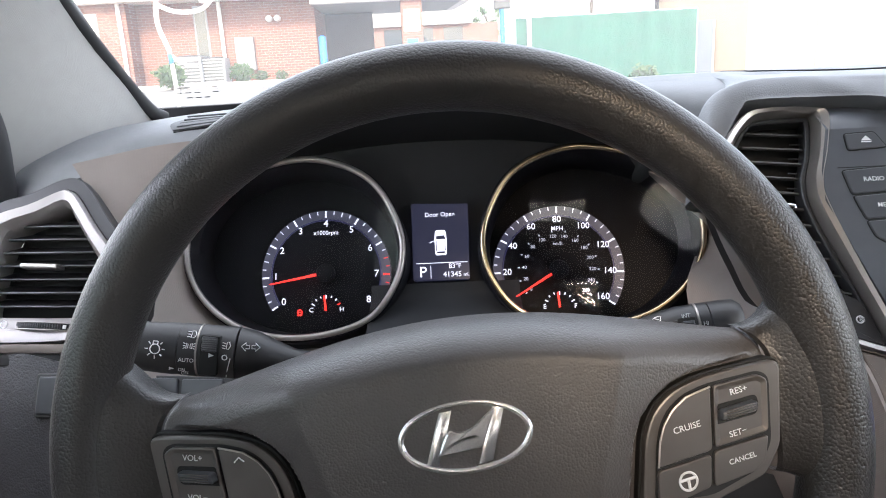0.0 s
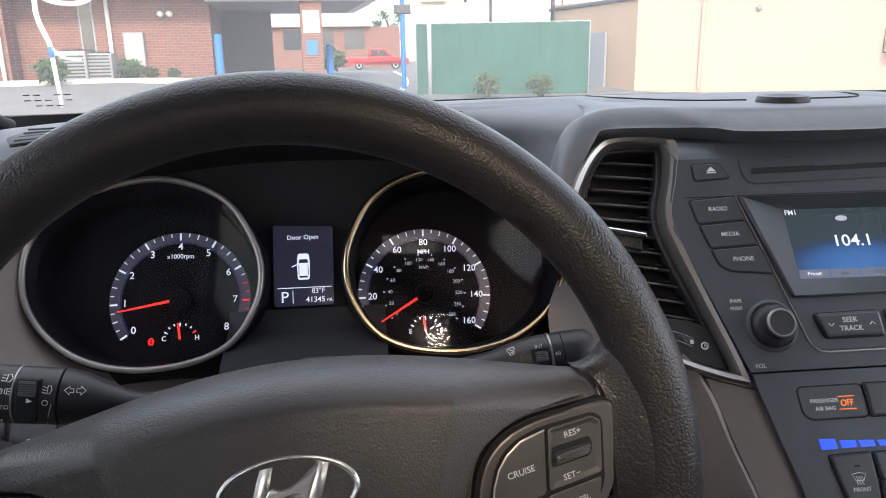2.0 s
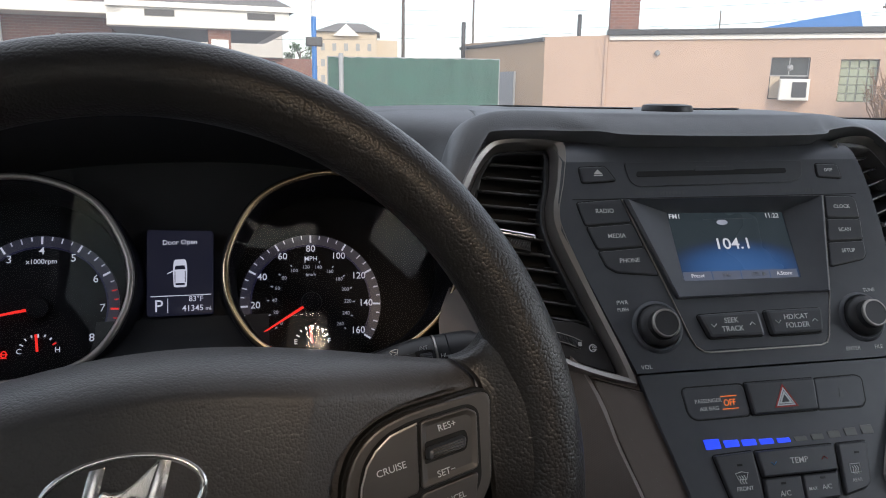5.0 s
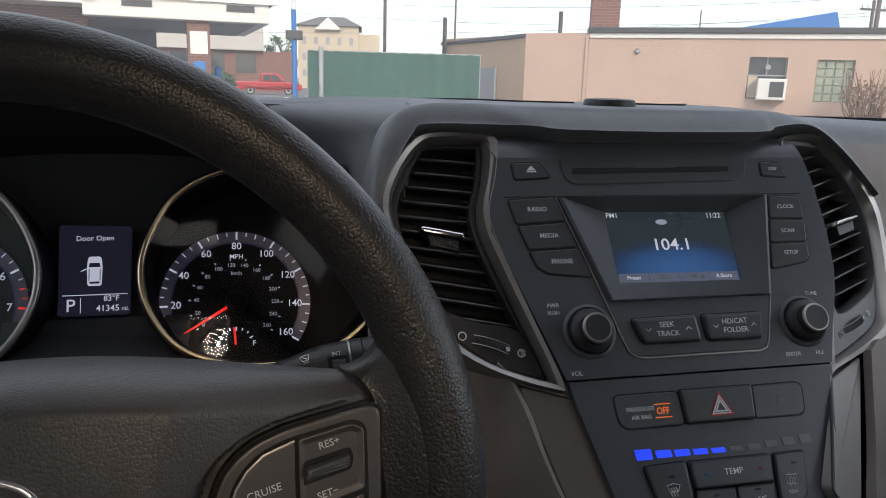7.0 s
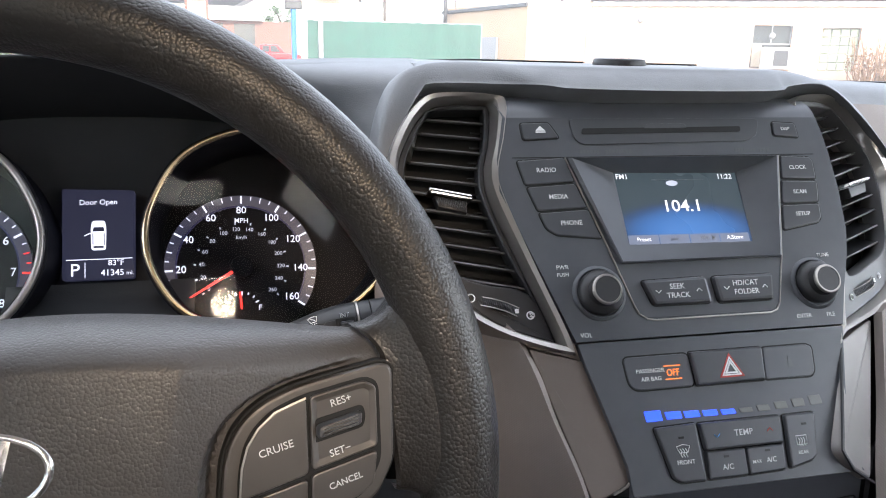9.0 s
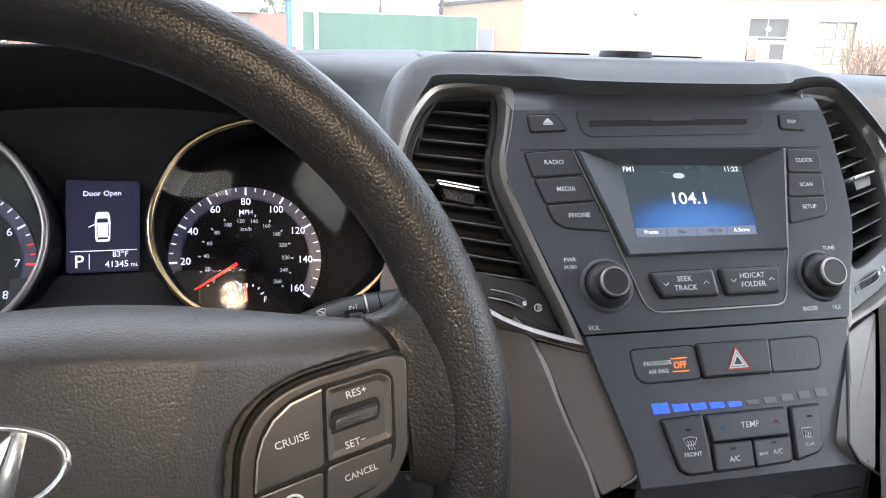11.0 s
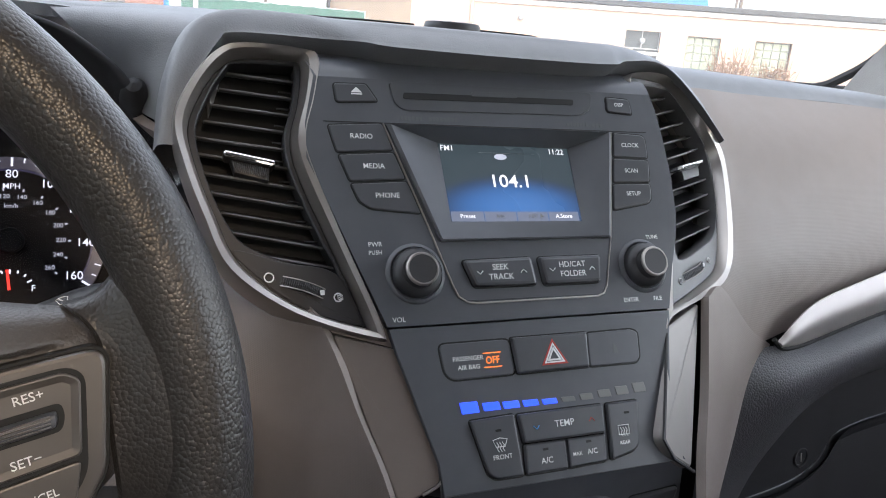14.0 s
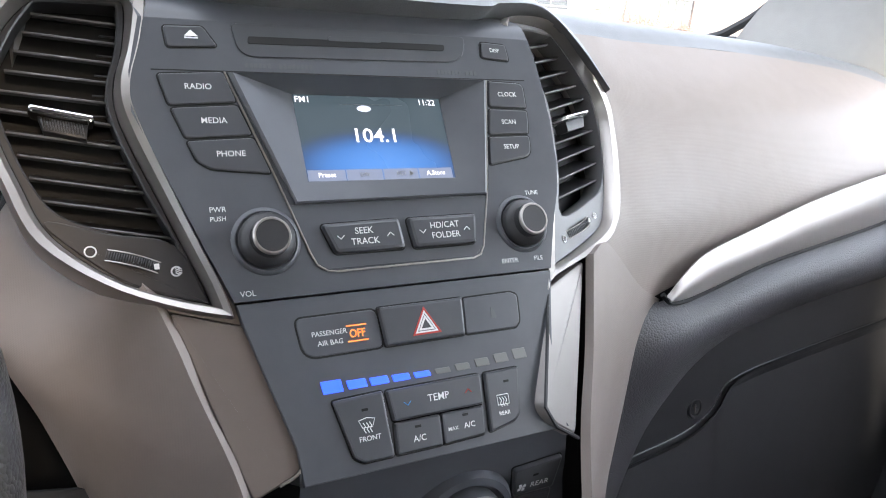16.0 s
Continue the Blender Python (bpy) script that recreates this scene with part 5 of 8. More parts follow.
for u0, n, st in ((-0.034, 6, 0.0025), (-0.015, 8, 0.0025), (0.085, 7, 0.0025), (0.105, 3, 0.003)):
    for i in range(n):
        prism(S, [(u0 + st * i, 0.1105), (u0 + st * (i + 0.72), 0.1105), (u0 + st * (i + 0.72), 0.1132 + 0.0006 * (i % 2)), (u0 + st * i, 0.1132)], PW, PW + 0.0002, bm=bars)
part("printed_line", bars, GREYPRINT, audio, kind="stuff")
part("upper_joint", prism(S, [(-0.083, 0.1078), (0.149, 0.1078), (0.149, 0.1084), (-0.083, 0.1084)], PW - 0.001, PW + 0.0002), GAP, audio)

# display in its sloping surround
scrq = [(-0.0073, 0.0996, -0.0102), (0.0869, 0.0975, -0.0078), (0.0864, 0.0444, -0.0038), (-0.0066, 0.0455, -0.0047)]
outq = [(-0.0445, 0.1068, 0.0008), (0.1180, 0.1066, 0.0008), (0.1030, 0.0318, 0.0016), (-0.0172, 0.0318, 0.0016)]
sur = bmesh.new()


def hole(m, a, b, bm):
    va, vb = [bm.verts.new(m @ Vector(p)) for p in a], [bm.verts.new(m @ Vector(p)) for p in b]
    bridge(bm, va, vb)


deepq = [(u, v, w - 0.004) for u, v, w in scrq]
baseq = [(u, v, -0.01) for u, v, w in outq]
midq = [tuple(o * 0.93 + i * 0.07 for o, i in zip(a, b)) for a, b in zip(outq, scrq)]
midq = [(u, v, 0.0022) for u, v, w in midq]
hole(S, baseq, outq, sur), hole(S, outq, midq, sur), hole(S, midq, scrq, sur), hole(S, scrq, deepq, sur)
bmesh.ops.remove_doubles(sur, verts=sur.verts, dist=1e-5)
dsp = part("display_surround", sur, PANEL, audio, "sloping grey display surround")
SC = basis(S @ Vector((0.04, 0.0715, -0.0067)), (S @ Vector((0.0866, 0.071, -0.0057))) - (S @ Vector((-0.007, 0.0725, -0.0074))), (S @ Vector((0.04, 0.0985, -0.009))) - (S @ Vector((0.04, 0.045, -0.0042))))
lcd = part("screen", prism(SC, [(-0.0470, -0.0272), (0.0468, -0.0272), (0.0468, 0.0268), (-0.0472, 0.0275)], -0.003, -0.0006), SCREEN, dsp, "lit blue-black radio display")
SD = SC @ Matrix.Translation((0, 0, -0.0004))
txt(SD, -0.042, 0.0243, 0, "FM1", 0.0054, SCREENTXT, lcd, 0.0)
txt(SD, 0.037, 0.0238, 0, "11:22", 0.0054, SCREENTXT, lcd, 0.0)
txt(SD, -0.0005, 0.0012, 0, "104.1", 0.0125, SCREENTXT, lcd, 0.004, sx=1.1)
st = part("stereo_mark", prism(SD, circle(-0.005, 0.019, 0.0045, 24, 0.0021), 0, 0.0002), LITDIM, lcd, "small grey stereo mark")
part("screen_line", prism(SD, [(-0.02, 0.0216), (0.02, 0.0216), (0.02, 0.0218), (-0.02, 0.0218)], 0, 0.0001), GREYBAR, lcd)
SOFT = mat("softkey_bar", (0.04, 0.042, 0.05), 0.4, vary=0.02, emit=(0.14, 0.16, 0.22), power=0.14)
for i, s in enumerate(("Preset", "Info", "HD \u25b6", "A.Store")):
    u0 = -0.0455 + 0.0228 * i
    sk = part("soft_key", prism(SD, [(u0, -0.0265), (u0 + 0.0222, -0.0265), (u0 + 0.0222, -0.0198), (u0, -0.0198)], 0, 0.00015), SOFT, lcd)
    txt(SD, u0 + 0.0111, -0.0231, 0.0003, s.replace(" \u25b6", ""), 0.004, SCREENTXT if i in (0, 3) else GREYBAR, sk)
    if i == 2:
        part("play_mark", prism(SD, [(u0 + 0.0165, -0.0248), (u0 + 0.0192, -0.0231), (u0 + 0.0165, -0.0214)], 0.0002, 0.0004), GREYBAR, sk)

# bright line round the display block
LN = [(-0.0458, 0.1075), (-0.0249, 0.0448), (-0.0125, 0.0045), (-0.0095, -0.0025), (-0.004, -0.0062), (0.0018, -0.007), (0.0874, -0.0068), (0.0925, -0.005), (0.0955, 0.0), (0.1048, 0.0332), (0.1191, 0.107)]
part("bright_line", tube([S @ Vector((u, v, PW + 0.0006)) for u, v in LN], 0.0006, 6), SATIN, audio, "thin silver line")
part("inner_plate", prism(S, [(-0.0202, 0.0314), (-0.0105, -0.001), (-0.004, -0.0055), (0.089, -0.0058), (0.0945, 0.0), (0.1032, 0.0314)], PW - 0.002, PW + 0.0006, 0.0003), PANEL, audio)
for poly, up, lo, u, tl, tr in (([(-0.0052, 0.0192), (0.0413, 0.02), (0.0430, 0.0022), (0.0010, 0.0024)], "SEEK", "TRACK", 0.0185, 0.0045, 0.034),
                                ([(0.0466, 0.0197), (0.0922, 0.0197), (0.0894, 0.0019), (0.0488, 0.0017)], "HD/CAT", "FOLDER", 0.0692, 0.0545, 0.0835)):
    k = key(poly, audio, BUTTON, 0.004, 0.0025, 0.002, base=PW + 0.0006)
    label(k, u, 0.0138, up, 0.0052, base=PW + 0.0006, h=0.004)
    label(k, u, 0.0078, lo, 0.0052, base=PW + 0.0006, h=0.004)
    for x, s in ((tl, -1), (tr, 1)):
        part("arrow", tube([S @ Vector((x - 0.002, 0.0108 - s * 0.001, 0.0037)), S @ Vector((x, 0.0108 + s * 0.001, 0.0037)), S @ Vector((x + 0.002, 0.0108 - s * 0.001, 0.0037))], 0.0003, 5), WHITE, k)
for u, v in ((-0.0352, 0.0128), (0.1262, 0.0118)):
    kn = part("knob_base", lathe(S, u, v, [(0.0185, PW - 0.002), (0.0185, PW + 0.0002), (0.0175, PW + 0.0014), (0.0163, PW + 0.0018), (0.0162, PW + 0.0015), (0.0155, PW + 0.001), (0.005, PW + 0.001)], 56), PANEL, audio, "raised grey knob collar")
    kb = part("knob", lathe(S, u, v, [(0.0150, PW), (0.0150, 0.003), (0.0138, 0.0052), (0.0106, 0.0068), (0.0099, 0.0115), (0.0093, 0.0128), (0.0084, 0.013)], 56), BLACK, kn, "round grey push knob")
    part("knob_ring", lathe(S, u, v, [(0.01, 0.0112), (0.01, 0.0125), (0.0093, 0.0133), (0.0085, 0.0133), (0.0083, 0.0122)], 56), SATIN, kb, "satin ring")
    part("knob_cap", lathe(S, u, v, [(0.0083, 0.0115), (0.0082, 0.0126), (0.0065, 0.013), (0.003, 0.0128)], 48), BUTTON, kb)
for u, v, s, z in ((-0.0582, 0.0312, "PWR", 0.004), (-0.0585, 0.0262, "PUSH", 0.0035), (-0.0482, -0.0142, "VOL", 0.0042), (0.1375, 0.0315, "TUNE", 0.0038), (0.1125, -0.0108, "ENTER", 0.004), (0.1335, -0.0108, "FILE", 0.004)):
    txt(S, u, v, PW + 0.0002, s, z, WHITE, audio, 0.0)

# ---- climate panel ----
clim = thing("climate_panel", S @ Vector((0.05, -0.08, 0)), "dark grey climate panel with hazard key and blue level bars", "climate control")
part("panel", prism(S, [(-0.0548, -0.0192), (-0.0518, -0.0328), (-0.0335, -0.0965), (-0.0325, -0.115), (0.133, -0.115), (0.129, -0.108), (0.1245, -0.1), (0.1412, -0.0192)], -0.04, PW, 0.0006), PANEL, clim)
part("lower_panel", skin([[S @ Vector((u, v, w)) for u in (-0.034, 0.0, 0.05, 0.1, 0.131 + 0.3 * (-0.108 - v))] for v, w in ((-0.108, PW - 0.0012), (-0.1165, PW - 0.0045), (-0.1393, -0.0248), (-0.165, -0.0465), (-0.3, -0.14))], 4), PANEL, clim)
k = key([(-0.0262, -0.03), (0.0196, -0.03), (0.0213, -0.0513), (-0.0196, -0.0515), (-0.0243, -0.0475)], clim, PANEL, 0.0006, 0.004)
label(k, -0.0085, -0.0396, "PASSENGER", 0.0038, h=0.0006, turn=0)
label(k, -0.0085, -0.0448, "AIR BAG", 0.0038, h=0.0006)
label(k, 0.0072, -0.0418, "OFF", 0.0062, AMBER, h=0.0006, sx=0.85)
ob_ = bmesh.new()
for v in (-0.0376, -0.046):
    prism(S, [(0.0012, v), (0.0129, v), (0.0129, v + 0.0006), (0.0012, v + 0.0006)], PW + 0.0006, PW + 0.0009, bm=ob_)
part("off_bars", ob_, AMBER, k)
k = key([(0.0205, -0.0296), (0.0734, -0.0296), (0.0718, -0.0513), (0.0224, -0.0513)], clim, BUTTON, 0.0032, 0.0012, 0.0014)
tri_o, tri_i = [(0.0395, -0.0472), (0.0553, -0.0472), (0.0474, -0.0335)], [(0.0424, -0.0455), (0.0524, -0.0455), (0.0474, -0.0369)]
part("hazard_red", frame_ring(S, inset(tri_o, -0.0007), inset(tri_o, 0.0003), PW + 0.0032, PW + 0.0036, 0.0001), REDPRINT, k)
part("hazard_white", frame_ring(S, inset(tri_o, 0.0004), inset(tri_o, 0.0013), PW + 0.0032, PW + 0.0036, 0.0001), WHITE, k)
part("hazard_inner", frame_ring(S, tri_i, inset(tri_i, 0.0011), PW + 0.0032, PW + 0.0036, 0.0001), WHITE, k)
k = key([(0.0748, -0.0301), (0.108, -0.0298), (0.1125, -0.032), (0.1112, -0.048), (0.1079, -0.0515), (0.0732, -0.0513)], clim, PANEL, 0.0006, 0.002)
part("belt_mark", prism(S, [(0.0915, -0.044), (0.0955, -0.044), (0.0945, -0.0395), (0.0925, -0.0375)], PW + 0.0006, PW + 0.0008), GREYPRINT, k)
for i in range(10):
    u0 = -0.0172 + 0.0145 * i - 0.0011 * i + (0.0 if i else 0)
    wdt = 0.0112 - 0.00035 * min(i, 6)
    h0, top = (0.0066, -0.0645) if i == 0 else (0.0052 - 0.0005 * min(i, 4), -0.0655 - 0.00055 * min(i, 4)) if i < 6 else (0.0033 + 0.0007 * (i - 5), -0.0680 + 0.001 * (i - 5))
    u0 = -0.0172 + (0.0143 if i else 0) + 0.0133 * max(0, i - 1) - 0.0002 * i
    part("level_bar", prism(S, [(u0, top), (u0 + wdt, top - 0.0001), (u0 + wdt + 0.001, top - h0), (u0 + 0.001, top - h0)], PW - 0.0005, PW + 0.0004, 0.0002, 0.0006), BLUEGLOW if i < 5 else GREYBAR, clim, "glowing blue level bar" if i < 5 else "unlit grey level bar")
ck = {}
for nm, poly in (("front", [(-0.0126, -0.0753), (0.0158, -0.0744), (0.0173, -0.1096), (0.0, -0.1096), (-0.005, -0.1062)]), ("temp", [(0.0179, -0.0748), (0.0762, -0.0746), (0.0753, -0.0917), (0.0198, -0.0917)]),
                 ("ac", [(0.0199, -0.0924), (0.0472, -0.0926), (0.0467, -0.1094), (0.0189, -0.1095)]), ("max", [(0.0482, -0.0926), (0.0752, -0.0924), (0.0738, -0.1085), (0.0475, -0.1094)]),
                 ("rear", [(0.0797, -0.0748), (0.1028, -0.0746), (0.0985, -0.1015), (0.0945, -0.1048), (0.0775, -0.1083)])):
    ck[nm] = key(poly, clim, BUTTON, 0.0028 if nm != "temp" else 0.0036, 0.0016, 0.0012)
H = 0.0028
label(ck["front"], 0.0048, -0.0975, "FRONT", 0.0038, h=H)
label(ck["temp"], 0.0475, -0.083, "TEMP", 0.0056, h=0.0036)
label(ck["ac"], 0.033, -0.103, "A/C", 0.0048, h=H)
label(ck["max"], 0.0538, -0.1018, "MAX", 0.003, h=H)
label(ck["max"], 0.0643, -0.1015, "A/C", 0.0044, h=H)
label(ck["rear"], 0.0882, -0.0992, "REAR", 0.0032, h=H)
part("arrow", tube([S @ Vector((0.0265, -0.0825, 0.0026)), S @ Vector((0.0285, -0.0845, 0.0026)), S @ Vector((0.0305, -0.0825, 0.0026))], 0.0003, 5), BLUEPRINT, ck["temp"], "blue arrow")
part("arrow", tube([S @ Vector((0.0645, -0.0838, 0.0026)), S @ Vector((0.0665, -0.0818, 0.0026)), S @ Vector((0.0685, -0.0838, 0.0026))], 0.0003, 5), REDPRINT, ck["temp"], "red arrow")
for nm, u, v in (("front", 0.004, -0.0825), ("ac", 0.0328, -0.0965), ("max", 0.0625, -0.0955), ("rear", 0.0925, -0.0815)):
    part("indicator", prism(S, [(u - 0.0018, v - 0.0007), (u + 0.0018, v - 0.0007), (u + 0.0018, v + 0.0007), (u - 0.0018, v + 0.0007)], PW + H, PW + H + 0.0003, 0, 0.0004), GAP, ck[nm])


def defrost(u, v, k, rear):
    """Window-heating mark: a pane with three rising waves."""
    bm = bmesh.new()
    w = PW + H + 0.0002
    pane = [(u - 0.0038, v - 0.0028), (u + 0.0038, v - 0.0028), (u + 0.0038, v + 0.0028), (u - 0.0038, v + 0.0028)] if rear else [(u - 0.0028, v - 0.0012), (u + 0.0028, v - 0.0012), (u + 0.0046, v + 0.0028), (u, v + 0.0038), (u - 0.0046, v + 0.0028)]
    tube([S @ Vector((*p, w)) for p in pane], 0.00028, 5, True, bm)
    for i in (-1, 0, 1):
        tube([S @ Vector((u + 0.0018 * i + 0.0005 * (-1) ** j, v - 0.004 + 0.0018 * j, w)) for j in range(4)], 0.00028, 5, False, bm)
    part("heating_mark", bm, WHITE, k)


defrost(0.0042, -0.0905, ck["front"], False)
defrost(0.0885, -0.0915, ck["rear"], True)
# fan dial and the rear fan key on the sloping lower part
SL = basis(S @ Vector((0.0665, -0.158, -0.036)), S.to_3x3() @ Vector((1, 0, 0)), S.to_3x3() @ Vector((0, 0.8, 0.5)))
kn = part("dial_base", lathe(SL, 0, 0, [(0.036, -0.012), (0.036, 0.0), (0.033, 0.006), (0.029, 0.007), (0.0285, 0.003), (0.01, 0.003)], 56), PANEL, clim, "grey dial collar")
kb = part("dial", lathe(SL, 0, 0, [(0.0255, 0.0), (0.0255, 0.017), (0.0235, 0.0195), (0.021, 0.02), (0.02, 0.0185), (0.006, 0.0185)], 56), BUTTON, kn, "large round fan dial")
part("dial_ring", lathe(SL, 0, 0, [(0.0262, 0.014), (0.0262, 0.0172), (0.0242, 0.0199), (0.0228, 0.0202)], 56), SATIN, kb, "silver ring")
LP = basis(S @ Vector((0.1165, -0.1437, -0.0285)), S.to_3x3() @ Vector((1, 0, 0)), S.to_3x3() @ Vector((0, 0.75, 0.66)))
k = key([(-0.0172, 0.0128), (0.0178, 0.0158), (0.0172, -0.01), (-0.0125, -0.01)], clim, BUTTON, 0.003, 0.002, 0.0012, LP, 0.0)
label(k, 0.0045, -0.0025, "REAR", 0.0058, M=LP, base=0, h=0.003)
fb = bmesh.new()
for i in range(4):
    prism(LP @ Matrix.Translation((-0.0085, -0.003, 0)) @ Matrix.Rotation(i * math.pi / 2, 4, "Z"), [(0.0003, 0.0), (0.0028, 0.0004), (0.0026, 0.0024), (0.0008, 0.0022)], 0.003, 0.0033, bm=fb)
part("fan_mark", fb, WHITE, k)
part("indicator", prism(LP, [(-0.002, 0.005), (0.0016, 0.005), (0.0016, 0.0066), (-0.002, 0.0066)], 0.003, 0.0033), GAP, k)
k2 = key([(-0.0122, -0.0112), (0.0165, -0.0112), (0.0165, -0.031), (-0.008, -0.031)], clim, BUTTON, 0.003, 0.002, 0.0012, LP, 0.0)


# ---- air vents ----
def slat(M, a, b, parent, depth=0.02, th=0.0018, drop=-0.0085):
    """One vent blade from a to b with a rounded front edge; it slopes down into the duct."""
    bm = bmesh.new()
    (u0, v0, w0), (u1, v1, w1) = a, b
    rows = []
    for dw, dv, t in ((0.0, 0.0, 0.25), (-0.0006, 0.0, 0.8), (-0.002, -0.0003, 1.0), (-depth, -drop, 0.8)):
        rows.append([bm.verts.new(M @ Vector((u0, v0 + dv + th * t / 2, w0 + dw))), bm.verts.new(M @ Vector((u1, v1 + dv + th * t / 2, w1 + dw)))])
    low = []
    for dw, dv, t in ((0.0, 0.0, 0.25), (-0.0006, 0.0, 0.8), (-0.002, -0.0003, 1.0), (-depth, -drop, 0.8)):
        low.append([bm.verts.new(M @ Vector((u0, v0 + dv - th * t / 2, w0 + dw))), bm.verts.new(M @ Vector((u1, v1 + dv - th * t / 2, w1 + dw)))])
    loop = rows[::-1] + low
    for x, y in zip(loop, loop[1:] + loop[:1]):
        bm.faces.new((x[0], x[1], y[1], y[0]))
    bm.faces.new([x[0] for x in loop]), bm.faces.new([x[1] for x in loop])
    blade = part("slat", bm, BLACK, parent)
    # Paler bead paints the light caught along the blade's front edge
    part("edge_highlight", tube([M @ Vector((u0, v0, w0 - 0.0002)), M @ Vector((u1, v1, w1 - 0.0002))], 0.00075, 6), SLATLIGHT, blade)


def same_count(poly, n=72):
    """Outline resampled to n even points, starting at its highest-left point."""
    p = [Vector(q).to_2d() for q in poly]
    if area(p) < 0:
        p = p[::-1]
    d = [0.0]
    for i in range(len(p)):
        d.append(d[-1] + (p[(i + 1) % len(p)] - p[i]).length)
    return [p[j] + (p[(j + 1) % len(p)] - p[j]) * ((t - d[j]) / max(1e-9, d[j + 1] - d[j])) for t in (d[-1] * k / n for k in range(n)) for j in [max(i for i in range(len(p)) if d[i] <= t + 1e-12)]]


def smooth2(poly, n=5, closed=True):
    return [(p[0], p[1]) for p in spline([Vector((*q, 0)) for q in poly], n, closed)]


def vent(M, outer, inner, at, name_label, lo=-0.03, hi=-0.001, floor=-0.028, frame_mat=SATIN, slope=0.0):
    v = thing("air_vent", at, name_label, "air vent", "dashboard air vents")
    n = len(outer)
    bm = bmesh.new()
    sh = [tuple(a * 0.35 + b * 0.65 for a, b in zip(p, q)) for p, q in zip(outer, inner)]
    z = (lambda p, w: w + slope * (p[0]))
    rr = []
    for poly, w in ((outer, lo), (outer, hi - 0.003), (inset(outer, 0.0012), hi), (sh, hi - 0.0015), (inner, hi - 0.008), (inner, floor)):
        rr.append([bm.verts.new(M @ Vector((p[0], p[1], w))) for p in poly])
    for a, b in zip(rr, rr[1:]):
        bridge(bm, a, b)
    part("frame", bm, frame_mat, v, "satin silver frame")
    # Plate whose near-black colour holds the darkness deep in the vent
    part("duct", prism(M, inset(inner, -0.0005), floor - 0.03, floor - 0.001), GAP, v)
    return v


vo = [(-0.1253, 0.1575), (-0.0927, 0.1562), (-0.0815, 0.1505), (-0.0855, 0.125), (-0.0925, 0.1), (-0.0905, 0.081), (-0.0745, 0.032), (-0.0572, -0.0185), (-0.0632, -0.0242), (-0.1074, -0.0075), (-0.141, 0.0187), (-0.154, 0.05), (-0.163, 0.0795), (-0.1672, 0.1068), (-0.157, 0.1324), (-0.1415, 0.152)]
vi = [(-0.1265, 0.1518), (-0.1, 0.1525), (-0.0915, 0.149), (-0.0945, 0.124), (-0.1005, 0.102), (-0.0985, 0.08), (-0.0825, 0.035), (-0.0655, -0.0125), (-0.0695, -0.0155), (-0.106, -0.001), (-0.135, 0.024), (-0.147, 0.052), (-0.156, 0.0805), (-0.1595, 0.1055), (-0.151, 0.1285), (-0.1385, 0.146)]
VL = vent(S, smooth2(vo, 5), smooth2(vi, 5), S @ Vector((-0.12, 0.07, 0)), "tall black air vent in a silver frame beside the radio", lo=-0.03, hi=-0.001, floor=-0.03)
part("surround", frame_ring(S, smooth2(inset(vi, 0.0002), 5), smooth2([(-0.13, 0.1485), (-0.1, 0.149), (-0.0955, 0.1455), (-0.0985, 0.123), (-0.1045, 0.102), (-0.1025, 0.08), (-0.0905, 0.045), (-0.079, 0.0175), (-0.0835, 0.0165), (-0.1085, 0.0255), (-0.131, 0.036), (-0.1425, 0.054), (-0.1515, 0.081), (-0.1548, 0.1055), (-0.147, 0.127), (-0.137, 0.144)], 5), -0.025, -0.0125, 0.0008), BLACK, VL, "black inner surround")
part("lower_pod", prism(S, smooth2(inset([(-0.0795, 0.0175), (-0.0665, -0.0125), (-0.0705, -0.015), (-0.1055, -0.0005), (-0.134, 0.0245), (-0.137, 0.034), (-0.11, 0.0255)], 0.0008), 4), -0.025, -0.0118, 0.0006), BLACK, VL)
for i in range(11):
    lu, lv = (-0.1316 - 0.0046 * i, 0.1438 - 0.01045 * i) if i < 5 else (-0.1505 + 0.0034 * (i - 5) + 0.0002 * (i - 5) ** 2, 0.0921 - 0.0119 * (i - 5))
    ru, rv = (-0.0949 - 0.0023 * i, 0.1398 - 0.01115 * i) if i < 5 else (-0.1012 + 0.0042 * (i - 5) + 0.0001 * (i - 5) ** 2, 0.0828 - 0.0125 * (i - 5))
    slat(S, (lu - 0.004, lv, -0.017), (ru + 0.003, rv, -0.017), VL)
for i in range(9):
    u, v = (-0.0965 - 0.002 * i, 0.1345 - 0.0113 * i) if i < 5 else (-0.1 + 0.0042 * (i - 5), 0.076 - 0.0125 * (i - 5))
    part("rear_blade", tube([S @ Vector((u - 0.008, v + 0.0006, -0.021)), S @ Vector((u + 0.002, v, -0.021))], 0.0006, 5), BLACK, VL)
tb = part("tab", prism(S, [(-0.1395, 0.0915), (-0.1115, 0.0855), (-0.1112, 0.0825), (-0.113, 0.0818), (-0.1395, 0.0875), (-0.141, 0.089)], -0.019, -0.008, 0.0012, r=0.001), CHROME, VL, "bright chrome tab")
part("tab_grip", prism(S, [(-0.1365, 0.0865), (-0.1145, 0.0815), (-0.1155, 0.0735), (-0.1345, 0.0785)], -0.019, -0.011, 0.001), BLACK, VL)
gr = bmesh.new()
for i in range(16):
    u = -0.135 + 0.0012 * i
    tube([S @ Vector((u, 0.0855 - 0.00028 * i, -0.0107)), S @ Vector((u + 0.0004, 0.0795 - 0.00028 * i, -0.0107))], 0.0003, 5, False, gr)
part("tab_ribs", gr, BUTTON, VL)


